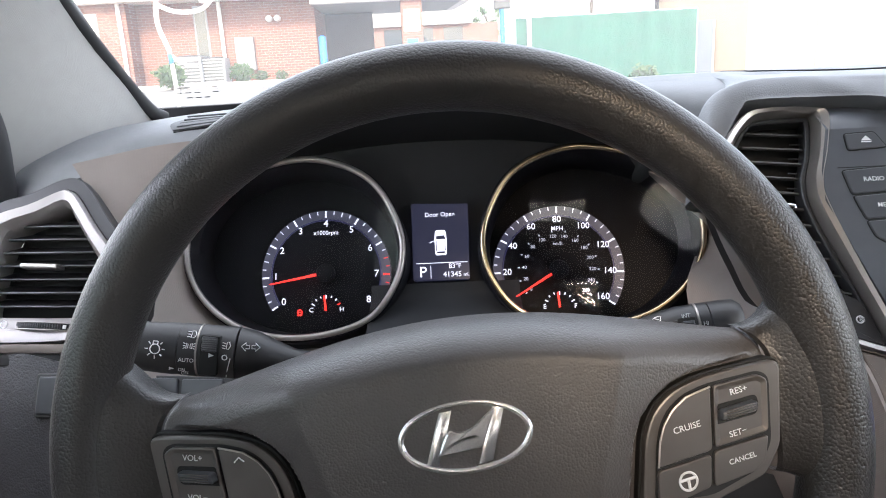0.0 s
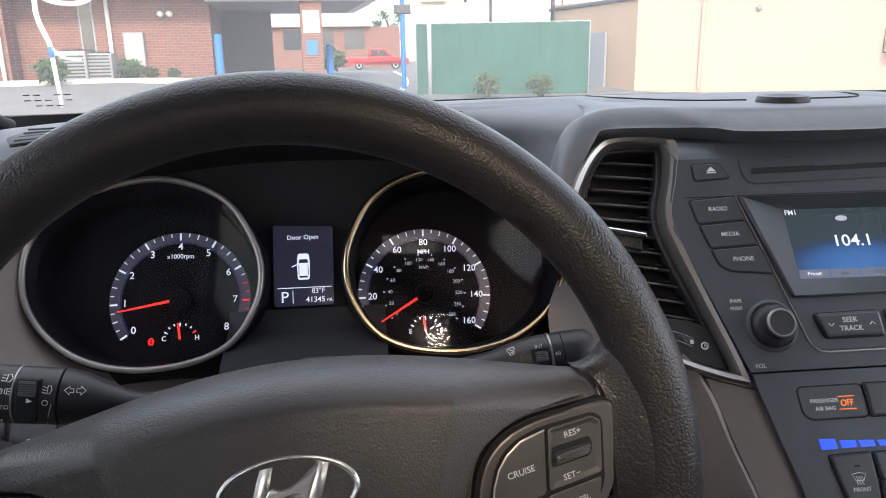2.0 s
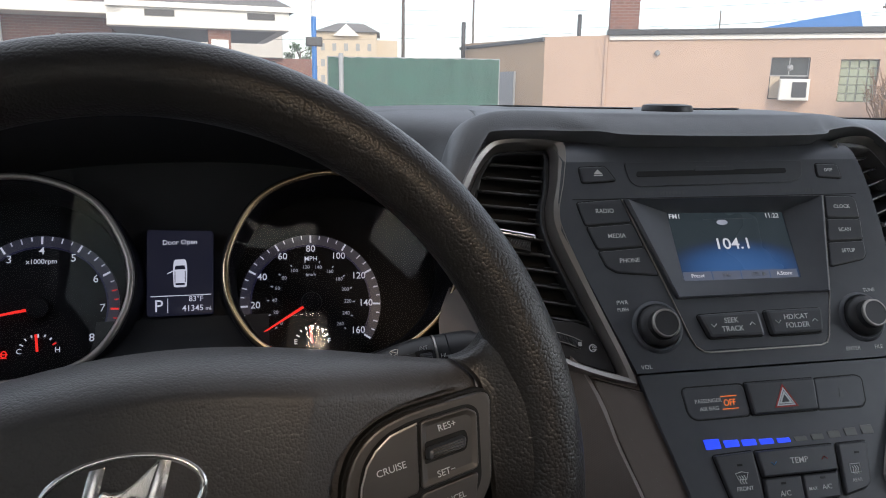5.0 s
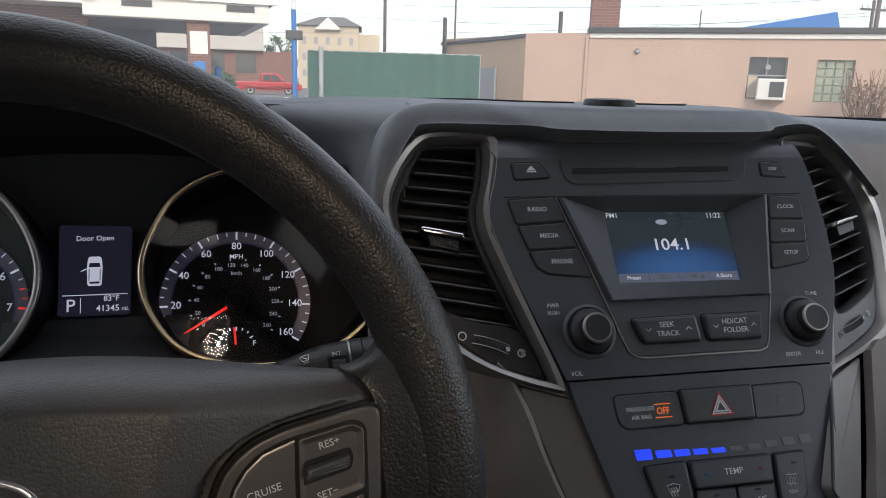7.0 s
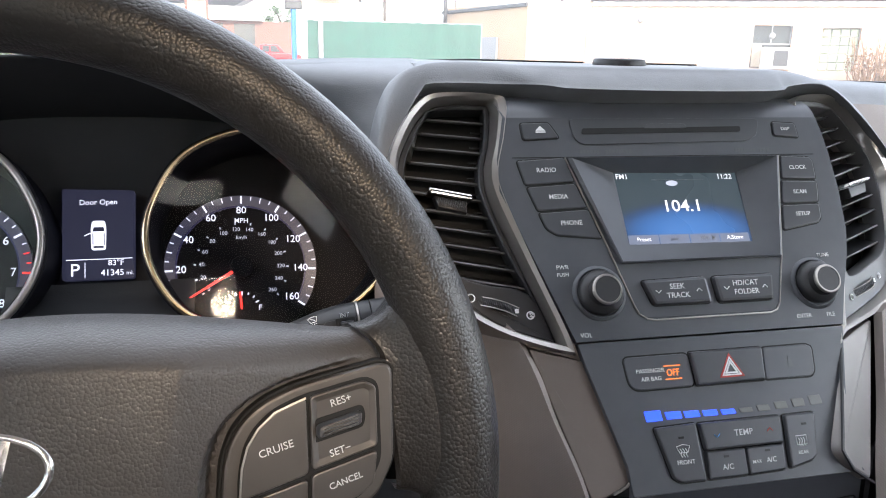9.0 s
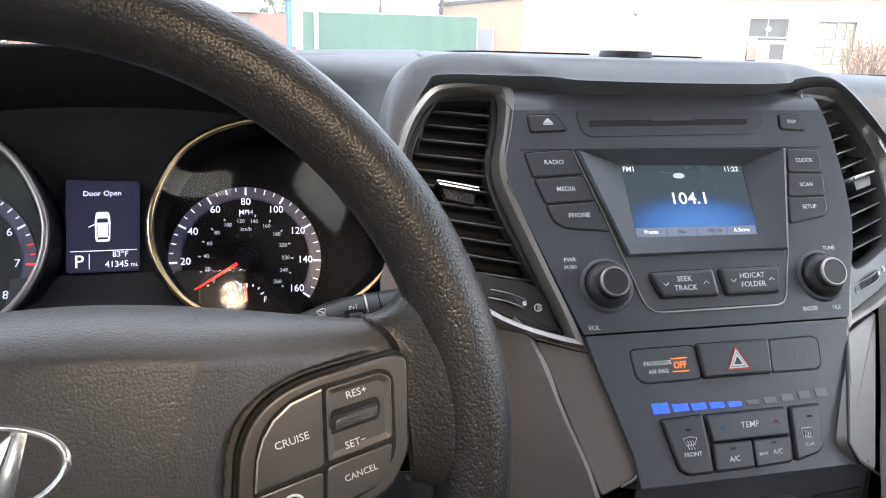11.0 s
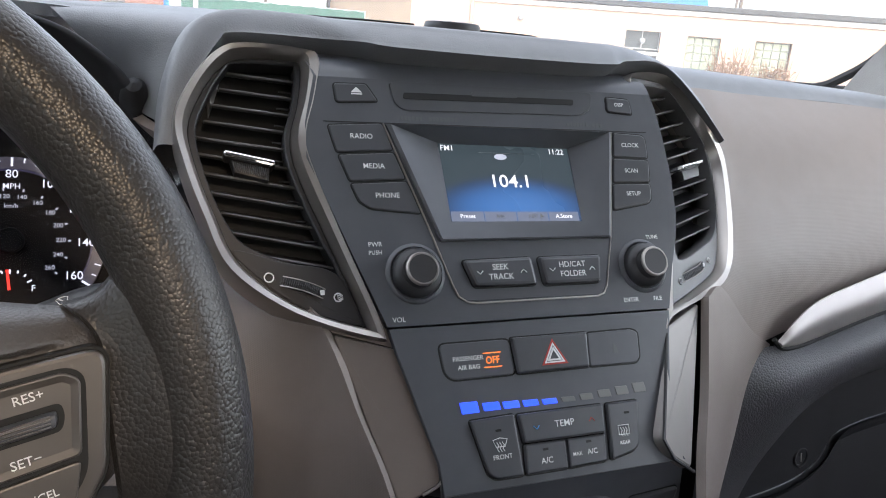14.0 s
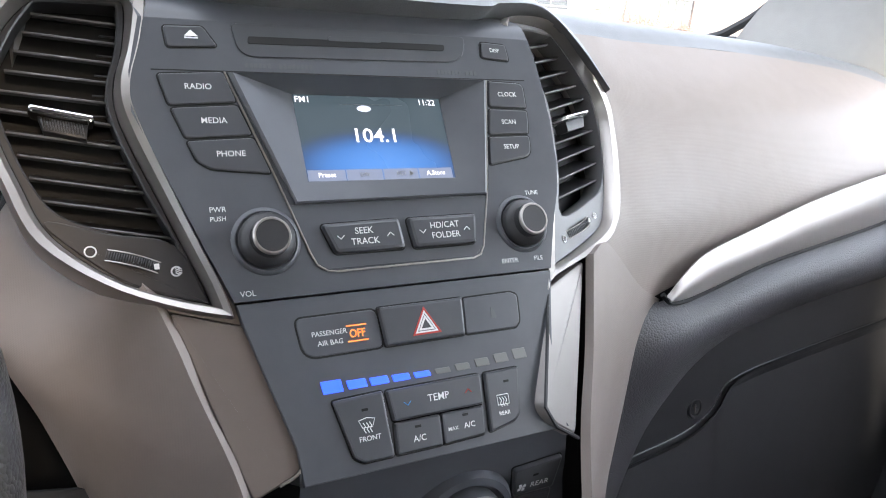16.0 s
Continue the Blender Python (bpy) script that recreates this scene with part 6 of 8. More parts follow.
def thumbwheel(M, a, b, v, parent, w=-0.0118):
    """A ribbed thumbwheel set on edge between a and b."""
    a, b = Vector(a), Vector(b)
    d = (b - a)
    n = Vector((-d.y, d.x)).normalized()
    th = part("thumbwheel", bmesh.new(), BLACK, parent, "ribbed black thumbwheel")
    bm = bmesh.new()
    rows = []
    for k in range(13):
        t = k / 12
        p = a + d * t
        h = 0.0045 * math.sin(math.pi * t) - 0.001
        rows.append([bm.verts.new(M @ Vector((*(p + n * s), w + h - 0.0006 * (abs(s) > 0.002)))) for s in (-0.0032, -0.0024, 0.0024, 0.0032)])
    for x, y in zip(rows, rows[1:]):
        for k in range(3):
            bm.faces.new((x[k], x[k + 1], y[k + 1], y[k]))
    bm.to_mesh(th.data)
    bm.free()
    for s in (-0.0028, 0.0028):
        part("bright_edge", tube([M @ Vector((*(a + d * t + n * s), w + 0.0046 * math.sin(math.pi * t) - 0.001)) for t in (k / 12 for k in range(13))], 0.0004, 6), SATIN, th)
    rb = bmesh.new()
    for k in range(1, 24):
        t = k / 24
        p, h = a + d * t, 0.0045 * math.sin(math.pi * t) - 0.0008
        tube([M @ Vector((*(p - n * 0.002), w + h)), M @ Vector((*(p + n * 0.002), w + h))], 0.0003, 5, False, rb)
    part("ribs", rb, BUTTON, th)
    p = a + d * 0.9
    part("marker", box((-0.0012, -0.0014, 0), (0.0012, 0.0014, 0.001), None, M @ Matrix.Translation((p.x, p.y, w + 0.0006))), WHITE, th, "small white marker")


thumbwheel(S, (-0.1132, 0.0146), (-0.0868, 0.005), 0, VL)


def flow_marks(M, o, e, w, parent, r=0.0026):
    bm = bmesh.new()
    tube([M @ Vector((o[0] + r * math.cos(t), o[1] + r * math.sin(t), w)) for t in (k * math.pi / 10 for k in range(20))], 0.0004, 6, True, bm)
    part("closed_mark", bm, WHITE, parent)
    bm = bmesh.new()
    tube([M @ Vector((e[0] + r * 0.9 * math.cos(t), e[1] + r * 0.9 * math.sin(t), w)) for t in (0.5 + k * 5.3 / 14 for k in range(15))], 0.0005, 6, False, bm)
    for dv in (-0.0009, 0.0002, 0.0012):
        tube([M @ Vector((e[0] - 0.0004 + 0.0011 * k, e[1] + dv + 0.0003 * (-1) ** k, w)) for k in range(4)], 0.0003, 5, False, bm)
    part("open_mark", bm, WHITE, parent)


flow_marks(S, (-0.1189, 0.0162), (-0.0803, 0.0028), -0.0115, VL)

ro = [(-0.004, 0.1545), (0.0436, 0.1691), (0.07, 0.1662), (0.0966, 0.147), (0.1279, 0.1223), (0.1278, 0.0841), (0.1135, 0.0365), (0.0977, 0.0135), (0.0706, -0.0021), (-0.003, -0.0236), (-0.0153, -0.0316), (-0.0019, 0.01), (0.0186, 0.0702), (0.0208, 0.1032), (0.0065, 0.1324)]
ri = [(0.0045, 0.1565), (0.053, 0.1665), (0.0718, 0.1635), (0.0985, 0.143), (0.1205, 0.1138), (0.1142, 0.0704), (0.0982, 0.0283), (0.0781, 0.01), (0.0098, -0.015), (0.0076, -0.0111), (0.0262, 0.0405), (0.0355, 0.0958), (0.0218, 0.1323)]
rg = [(0.024, 0.1525), (0.061, 0.1624), (0.0786, 0.1595), (0.1149, 0.1241), (0.1139, 0.0726), (0.1029, 0.0482), (0.0812, 0.0354), (0.0338, 0.0211), (0.0424, 0.056), (0.0454, 0.1076)]
VR = vent(SR, same_count(smooth2(ro, 6)), same_count(smooth2(ri, 6)), S @ Vector((0.19, 0.07, -0.01)), "tall black silver-framed air vent on the passenger's side", lo=-0.03, hi=0.0, floor=-0.03)
part("surround", frame_ring(SR, same_count(smooth2(inset(ri, 0.0004), 6)), same_count(smooth2(rg, 6)), -0.025, -0.0085, 0.0008), VENTGREY, VR, "grey inner surround")
for (u0, v0), (u1, v1) in zip([(0.03, 0.1459), (0.0376, 0.1359), (0.0428, 0.1247), (0.0483, 0.1144), (0.051, 0.1022), (0.0485, 0.0758), (0.0448, 0.0614), (0.0411, 0.0468), (0.0396, 0.0342)],
                              [(0.0667, 0.1577), (0.0792, 0.1495), (0.0902, 0.1407), (0.0983, 0.13), (0.1069, 0.1203), (0.1111, 0.0945), (0.1094, 0.0811), (0.1063, 0.0669), (0.1002, 0.0521)]):
    d = Vector((u1 - u0, v1 - v0)).normalized() * 0.006
    slat(SR, (u0 - d.x, v0 - d.y, -0.014), (u1 + d.x, v1 + d.y, -0.014), VR)
slat(SR, (0.046, 0.088, -0.014), (0.112, 0.1085, -0.014), VR)
part("tab", prism(SR, [(0.0582, 0.0927), (0.0955, 0.1035), (0.0959, 0.1066), (0.0582, 0.0958)], -0.016, -0.003, 0.0012, r=0.001), CHROME, VR, "bright chrome tab")
part("tab_grip", prism(SR, [(0.0615, 0.0928), (0.092, 0.1015), (0.09, 0.093), (0.063, 0.085)], -0.016, -0.006, 0.001), BLACK, VR)
thumbwheel(SR, (0.034, 0.006), (0.0729, 0.0198), 0, VR, -0.0085)
flow_marks(SR, (0.0302, 0.0039), (0.0801, 0.0227), -0.0080, VR, 0.0022)

lo_ = [(-0.085, -0.046), (-0.08, 0.0), (-0.07, 0.036), (-0.056, 0.047), (-0.03, 0.0545), (-0.006, 0.0645), (0.003, 0.0648), (0.011, 0.0585), (0.03, 0.033), (0.05, 0.0095), (0.058, -0.008), (0.055, -0.046), (0.02, -0.0585), (-0.06, -0.0597)]
li_ = [(-0.064, -0.0375), (-0.0605, 0.0), (-0.0545, 0.028), (-0.0435, 0.0372), (-0.022, 0.044), (-0.006, 0.0515), (0.0, 0.052), (0.0045, 0.0475), (0.022, 0.022), (0.0365, 0.002), (0.041, -0.012), (0.0385, -0.0375), (0.015, -0.0395), (-0.045, -0.039)]
V2 = vent(V, smooth2(lo_, 5), smooth2(li_, 5), V.translation, "black air vent in pale silver frame at the dashboard's end", lo=-0.03, hi=0.002, floor=-0.03, frame_mat=PALE)
for i in range(7):
    v = 0.0385 - 0.0112 * i
    slat(V, (-0.07, v, -0.012), (0.045, v - 0.001, -0.012), V2)
part("tab", prism(V, [(-0.035, 0.0055), (-0.002, 0.0045), (-0.002, 0.0005), (-0.035, 0.0015)], -0.014, -0.003, 0.0012, r=0.001), SATIN, V2, "satin tab")
part("vent_surround", frame_ring(V, smooth2(inset(lo_, -0.011), 5), smooth2(lo_, 5), -0.03, -0.003, 0.001), BLACK, V2, "black surround of the vent")
thumbwheel(V, (-0.028, -0.0458), (0.02, -0.0478), 0, V2, 0.0015)
flow_marks(V, (-0.036, -0.0455), (0.03, -0.049), 0.0035, V2, 0.0028)
part("strip", prism(V, [(-0.085, -0.0604), (0.06, -0.0604), (0.06, -0.0685), (-0.085, -0.068)], -0.03, 0.001, 0.0015), TRIM, V2, "scuffed silver strip")
part("strip_gap", prism(V, [(-0.085, -0.0684), (0.06, -0.0689), (0.06, -0.0785), (-0.085, -0.078)], -0.03, -0.001, 0.001), GAP, V2)
swp = thing("dash_switch_panel", V @ Vector((0.0, -0.13, 0)), "row of small dark switches below the end vent", "switch panel")
part("plate", prism(V, [(-0.003, -0.0835), (0.062, -0.0835), (0.062, -0.1175), (-0.001, -0.1175)], -0.02, 0.003, 0.001, r=0.003), BLACK, swp)
part("plate", prism(V, [(0.066, -0.083), (0.16, -0.085), (0.16, -0.125), (0.066, -0.125)], -0.045, -0.0215, 0.001, r=0.003), BLACK, swp)
for u0, u1, top, low, w in ((0.0005, 0.042, -0.0858, -0.1145, 0.003), (0.068, 0.1015, -0.0855, -0.118, -0.0215), (0.1045, 0.1385, -0.0862, -0.118, -0.0215)):
    kk = part("switch", prism(V, [(u0, top), (u1, top), (u1, low), (u0, low)], w - 0.004, w + 0.0022, 0.0012, r=0.002), BUTTON, swp)
    part("switch_mark", tube([V @ Vector(((u0 + u1) / 2 + a, (top + low) / 2 + b, w + 0.0023)) for a, b in ((-0.004, 0.0), (-0.0025, 0.0018), (0.001, 0.0018), (0.0035, 0.0))], 0.0004, 5), WHITE, kk)

# ---- stalks ----
sl = thing("turn_signal_stalk", (-0.02, 0.52, 1.11), "black light stalk with white symbols behind the wheel", "stalk")
A = basis((-0.095, 0.515, 1.1205), (1, 0.04, -0.14), (0, 0.25, 1))
AX = (0.0016, -0.016)


def on_stalk(u, v, up=0.0004):
    return A @ Vector((u, v, AX[1] + math.sqrt(0.0165 ** 2 - (v - AX[0]) ** 2) + up))


part("grip", tube([A @ Vector((u, *AX)) for u in (-0.046, -0.042, -0.03, -0.006, -0.0022)], [0.0115, 0.0142, 0.0153, 0.0163, 0.016], 28), BLACK, sl)
part("collar", tube([A @ Vector((u, *AX)) for u in (-0.0018, 0.009)], 0.0165, 28), BLACK, sl)
part("collar_ring", tube([A @ Vector((u, *AX)) for u in (0.0092, 0.0101)], 0.0168, 28), SATIN, sl)
part("switch_ring", tube([A @ Vector((u, *AX)) for u in (0.0104, 0.0328)], 0.0165, 28), BLACK, sl)
part("arm", tube([A @ Vector(p) for p in ((0.0332, *AX), (0.042, 0.0014, -0.0165), (0.052, -0.0004, -0.0185), (0.066, -0.003, -0.022), (0.11, -0.008, -0.03))], [0.0162, 0.015, 0.0122, 0.009, 0.008], 24), BLACK, sl)
part("roller_slot", prism(A, [(0.0122, -0.0105), (0.0232, -0.0112), (0.0244, 0.0135), (0.0125, 0.0138)], -0.006, 0.0009, 0.0004, r=0.001), GAP, sl)
kr = part("knurled_roller", prism(A, [(0.0132, 0.0037), (0.0226, 0.0037), (0.0232, 0.0128), (0.0132, 0.013)], -0.004, 0.0016, 0.0008, r=0.001), BUTTON, sl)
for k in range(6):
    part("rib", tube([A @ Vector((0.0138, 0.005 + 0.0013 * k, 0.0016)), A @ Vector((0.0224, 0.005 + 0.0013 * k, 0.0016))], 0.0003, 5), VENTGREY, kr)
part("pointer", prism(A, [(0.018, 0.0003), (0.0212, 0.0015), (0.018, 0.003)], 0.0009, 0.0012), WHITE, sl)
su = bmesh.new()
tube([on_stalk(-0.0147 + 0.0029 * math.cos(t), 0.0031 + 0.0029 * math.sin(t)) for t in (k * math.pi / 10 for k in range(20))], 0.00035, 5, True, su)
for i in range(7):
    t = math.pi * (0.5 + (i + 1) / 4)
    tube([on_stalk(-0.0147 + r * math.cos(t), 0.0031 + r * math.sin(t)) for r in (0.0042, 0.006)], 0.00035, 5, False, su)
tube([on_stalk(*q) for q in ((-0.0161, 0.0056), (-0.0161, 0.0078), (-0.0133, 0.0078), (-0.0133, 0.0056))], 0.00035, 5, False, su)
part("lamp_mark", su, WHITE, sl)
part("pointer", prism(A, [(-0.0064, -0.0098), (-0.0035, -0.0089), (-0.0064, -0.0078)], -0.005, -0.0026), WHITE, sl)
txt(A, 0.0044, -0.0026, 0.0006, "AUTO", 0.0034, WHITE, sl)
txt(A, 0.0018, -0.0092, -0.0024, "DRL", 0.0027, WHITE, sl)
txt(A, 0.003, -0.0115, -0.0044, "OFF", 0.0027, WHITE, sl)
mk = bmesh.new()
for i in range(3):
    tube([on_stalk(0.0032, 0.0116 + 0.0014 * i), on_stalk(0.0052, 0.0116 + 0.0014 * i)], 0.00028, 5, False, mk)
tube([on_stalk(0.0058, 0.0112), on_stalk(0.0076, 0.0112), on_stalk(0.0088, 0.013), on_stalk(0.0076, 0.0148), on_stalk(0.0058, 0.0148)], 0.00028, 5, True, mk)
for d in (-1, 1):
    tube([on_stalk(0.0056 + d * 0.0007, 0.0051), on_stalk(0.0056 + d * 0.0018, 0.0047), on_stalk(0.0056 + d * 0.0018, 0.0079), on_stalk(0.0056 + d * 0.0007, 0.0075)], 0.00028, 5, True, mk)
    for k in (-1, 0, 1):
        tube([on_stalk(0.0056 + d * 0.0024, 0.0063 + 0.0012 * k), on_stalk(0.0056 + d * 0.0036, 0.0063 + 0.0017 * k)], 0.00025, 5, False, mk)
for i in range(3):
    tube([on_stalk(0.0256, 0.0066 + 0.0015 * i), on_stalk(0.0276, 0.0062 + 0.0015 * i)], 0.00028, 5, False, mk)
tube([on_stalk(0.0282, 0.0060), on_stalk(0.0296, 0.0060), on_stalk(0.0306, 0.0081), on_stalk(0.0296, 0.0102), on_stalk(0.0282, 0.0102)], 0.00028, 5, True, mk)
tube([on_stalk(0.0277 + 0.0015 * math.cos(t), 0.0009 + 0.0015 * math.sin(t)) for t in (k * math.pi / 8 for k in range(16))], 0.0003, 5, True, mk)
tube([on_stalk(0.0311, 0.0004), on_stalk(0.0296, -0.006), on_stalk(0.0276, -0.0128)], 0.0003, 5, False, mk)
part("lamp_marks", mk, WHITE, sl, kind="stuff")
for s in (-1, 1):
    part("arrow_mark", tube([A @ Vector((0.0427 + s * a, b, -0.001 - 18.0 * max(0.0, b - 0.006) ** 2 - 0.0006 * s)) for a, b in ((0.0006, 0.0071), (0.0028, 0.0071), (0.0028, 0.0056), (0.0056, 0.0082), (0.0028, 0.0106), (0.0028, 0.0092), (0.0006, 0.0092))], 0.0003, 5, True), WHITE, sl)
sr = thing("wiper_stalk", (0.24, 0.55, 1.11), "black wiper stalk with white symbols behind the wheel", "stalk")
B = basis((0.228, 0.552, 1.1165), (1, -0.03, 0.12), (0, 0.35, 1))
BX = (-0.0055, -0.014)
part("arm", tube([B @ Vector(p) for p in ((-0.07, -0.0085, -0.022), (-0.034, -0.0075, -0.017), (-0.018, -0.006, -0.0148), (-0.008, *BX), (0.0035, *BX))], [0.008, 0.0105, 0.013, 0.0142, 0.0145], 24), BLACK, sr)
part("ring", tube([B @ Vector((u, *BX)) for u in (0.0039, 0.0052)], 0.0149, 24), SATIN, sr)
part("collar", tube([B @ Vector((u, *BX)) for u in (0.0055, 0.0122)], 0.0146, 24), BLACK, sr)
part("grip", tube([B @ Vector((u, *BX)) for u in (0.0128, 0.022, 0.03, 0.034)], [0.0146, 0.0146, 0.014, 0.011], 24), BLACK, sr)
part("roller_slot", prism(B, [(-0.0092, -0.0075), (0.0024, -0.0075), (0.0024, 0.0008), (-0.0088, 0.0012)], -0.008, 0.0002, 0.0004, r=0.001), GAP, sr)
kr = part("knurled_roller", prism(B, [(-0.0066, -0.0075), (0.0014, -0.0075), (0.0014, -0.0012), (-0.0064, -0.001)], -0.004, 0.0012, 0.0008, r=0.001), BUTTON, sr)
for k in range(4):
    part("rib", tube([B @ Vector((-0.006, -0.0062 + 0.0013 * k, 0.0012)), B @ Vector((0.001, -0.0062 + 0.0013 * k, 0.0012))], 0.0003, 5), VENTGREY, kr)
part("mark_frame", tube([B @ Vector(q) for q in ((-0.0094, 0.0002, 0.0004), (-0.0148, -0.0002, 0.0), (-0.016, -0.0016, 0.0), (-0.016, -0.006, 0.0))], 0.0002, 5), GREYPRINT, sr)
txt(B, -0.0033, 0.0022, -0.0012, "INT", 0.0034, WHITE, sr, 0.0)
txt(B, 0.0083, -0.0042, 0.0008, "HI", 0.0036, WHITE, sr, 0.0)
wm = bmesh.new()
WB = B @ Matrix.Translation((-0.0217, 0.0022, -0.0012)) @ Matrix.Rotation(radians(12), 4, "Z")
tube([WB @ Vector(q) for q in ((-0.0016, -0.0012, 0), (0.0016, -0.0012, 0), (0.0028, 0.0014, -0.0004), (0.001, 0.0019, -0.0004), (-0.001, 0.0019, -0.0004), (-0.0028, 0.0014, -0.0004))], 0.00026, 5, True, wm)
tube([WB @ Vector(q) for q in ((0.0012, -0.0005, 0.0001), (-0.0014, 0.0013, -0.0002))], 0.00026, 5, False, wm)
for q in (-0.001, 0.0, 0.001):
    tube([WB @ Vector((q, -0.002, 0.0001)), WB @ Vector((q * 1.6, -0.0028, 0.0002))], 0.00022, 5, False, wm)
part("wash_marks", wm, WHITE, sr, kind="stuff")


# ---- outside: car park, brick bank, fence, low pink building ----
ASPHALT = mat("asphalt", (0.16, 0.155, 0.15), 0.85, bump="noise", bscale=60, bstr=0.3, bdist=0.01, vary=0.18, scale=1.5)
GRASS = mat("dry_grass", (0.1, 0.1, 0.045), 0.9, bump="noise", bscale=30, bstr=0.5, bdist=0.03, vary=0.3, scale=3)
MULCH = mat("bark_mulch", (0.13, 0.075, 0.05), 0.9, bump="noise", bscale=30, bstr=0.5, bdist=0.03, vary=0.3, scale=6)
CONC = mat("pale_concrete", (0.5, 0.48, 0.45), 0.8, bump="noise", bscale=20, bstr=0.2, bdist=0.01, vary=0.1, scale=2)
STUCCO = mat("pink_painted_block", (0.50, 0.36, 0.28), 0.8, bump="noise", bscale=8, bstr=0.25, bdist=0.02, vary=0.07, scale=1.2)
STUCCO2 = mat("tan_painted_block", (0.52, 0.37, 0.24), 0.8, bump="noise", bscale=8, bstr=0.25, bdist=0.02, vary=0.07, scale=1.2)
GREEN = mat("green_mesh_screen", (0.015, 0.085, 0.06), 0.6, bump="noise", bscale=12, bstr=0.4, bdist=0.02, vary=0.25, scale=2.5)
WHITEP = mat("white_painted_metal", (0.75, 0.74, 0.71), 0.5, vary=0.06, scale=3)
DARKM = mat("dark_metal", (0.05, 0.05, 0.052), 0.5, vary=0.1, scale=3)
BLUEP = mat("blue_paint", (0.03, 0.17, 0.5), 0.45, vary=0.06, scale=3)
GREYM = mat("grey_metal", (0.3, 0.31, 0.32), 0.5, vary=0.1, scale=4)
PANE = mat("dark_window_pane", (0.05, 0.06, 0.065), 0.08, vary=0.1, scale=2)
BLOCKG = mat("glass_block", (0.32, 0.36, 0.27), 0.15, vary=0.15, scale=8)
SHINGLE = mat("grey_shingles", (0.16, 0.155, 0.15), 0.85, bump="noise", bscale=12, bstr=0.4, bdist=0.02, vary=0.15, scale=2)
CREAM = mat("cream_render", (0.55, 0.47, 0.36), 0.8, vary=0.08, scale=0.8)
WOODP = mat("weathered_pole", (0.12, 0.1, 0.085), 0.85, vary=0.2, scale=4)
LEAF = mat("shrub_leaves", (0.05, 0.085, 0.03), 0.6, vary=0.35, scale=9)
BARE = mat("dry_twigs", (0.2, 0.12, 0.07), 0.8, vary=0.3, scale=9)
REDCAR = mat("red_car_paint", (0.4, 0.02, 0.025), 0.25, vary=0.05, scale=2, coat=0.5)


def brick_mat(name, a, b, mortar):
    m = mat(name, a, 0.8, vary=0.1)
    nt = m.node_tree
    N, L = nt.nodes, nt.links
    bt = N.new("ShaderNodeTexBrick")
    bt.inputs["Color1"].default_value, bt.inputs["Color2"].default_value, bt.inputs["Mortar"].default_value = (*a, 1), (*b, 1), (*mortar, 1)
    bt.inputs["Scale"].default_value = 1.0
    bt.inputs["Brick Width"].default_value, bt.inputs["Row Height"].default_value, bt.inputs["Mortar Size"].default_value = 0.21, 0.075, 0.006
    mp = N.new("ShaderNodeMapping")
    mp.inputs["Rotation"].default_value = (radians(-90), 0, 0)
    L.new(N["Texture Coordinate"].outputs["Object"], mp.inputs["Vector"])
    L.new(mp.outputs[0], bt.inputs["Vector"])
    L.new(bt.outputs["Color"], N["Hue/Saturation/Value"].inputs["Color"])
    return m


BRICK = brick_mat("red_brick", (0.21, 0.088, 0.062), (0.17, 0.072, 0.054), (0.25, 0.19, 0.16))
EYE0 = Vector((0.13, 0.12, 1.29))


def far(az, d, el=0.0):
    """A place d metres off, at an azimuth and elevation from the driver's eye."""
    a = radians(az)
    return Vector((EYE0.x + d * math.sin(a), EYE0.y + d * math.cos(a), EYE0.z + d * math.tan(radians(el))))


SLOPE = 0.026


def gz(x, y):
    """The ground rises gently ahead of the car and towards the bank, then falls to the road."""
    near = -0.15 + SLOPE * max(0.0, min(26.0, y - 4.0)) + 0.34 * ramp(-x, 2.0, 6.0) * ramp(y, 10.0, 20.0) * (1 - ramp(y, 34.0, 60.0))
    return near - 0.0204 * max(0.0, min(38.0, y - 30.0))


ground = bmesh.new()
ys = [-300, -60, -20, 0] + list(range(4, 40, 2)) + [44, 50, 56, 62, 68, 80, 120, 600, 2500]
xs = [-1500, -200, -60] + list(range(-30, 16, 2)) + [20, 30, 60, 200, 1500]
gv = [[ground.verts.new((x, y, gz(x, y))) for x in xs] for y in ys]
for a, b in zip(gv, gv[1:]):
    for i in range(len(xs) - 1):
        ground.faces.new((a[i], a[i + 1], b[i + 1], b[i]))
tagged(part("ground", ground, ASPHALT), "pale worn asphalt of a car park", "ground", kind="structure")


def upright(o, right):
    """A wall's frame: u along right, v up, w towards the viewer."""
    return basis(o, right, (0, 0, 1))


def slab(name, M, lo, hi, material, parent, bev=0.0, lab=""):
    return part(name, prism(M, [(lo[0], lo[1]), (hi[0], lo[1]), (hi[0], hi[1]), (lo[0], hi[1])], lo[2], hi[2], bev), material, parent, lab, smooth=False)


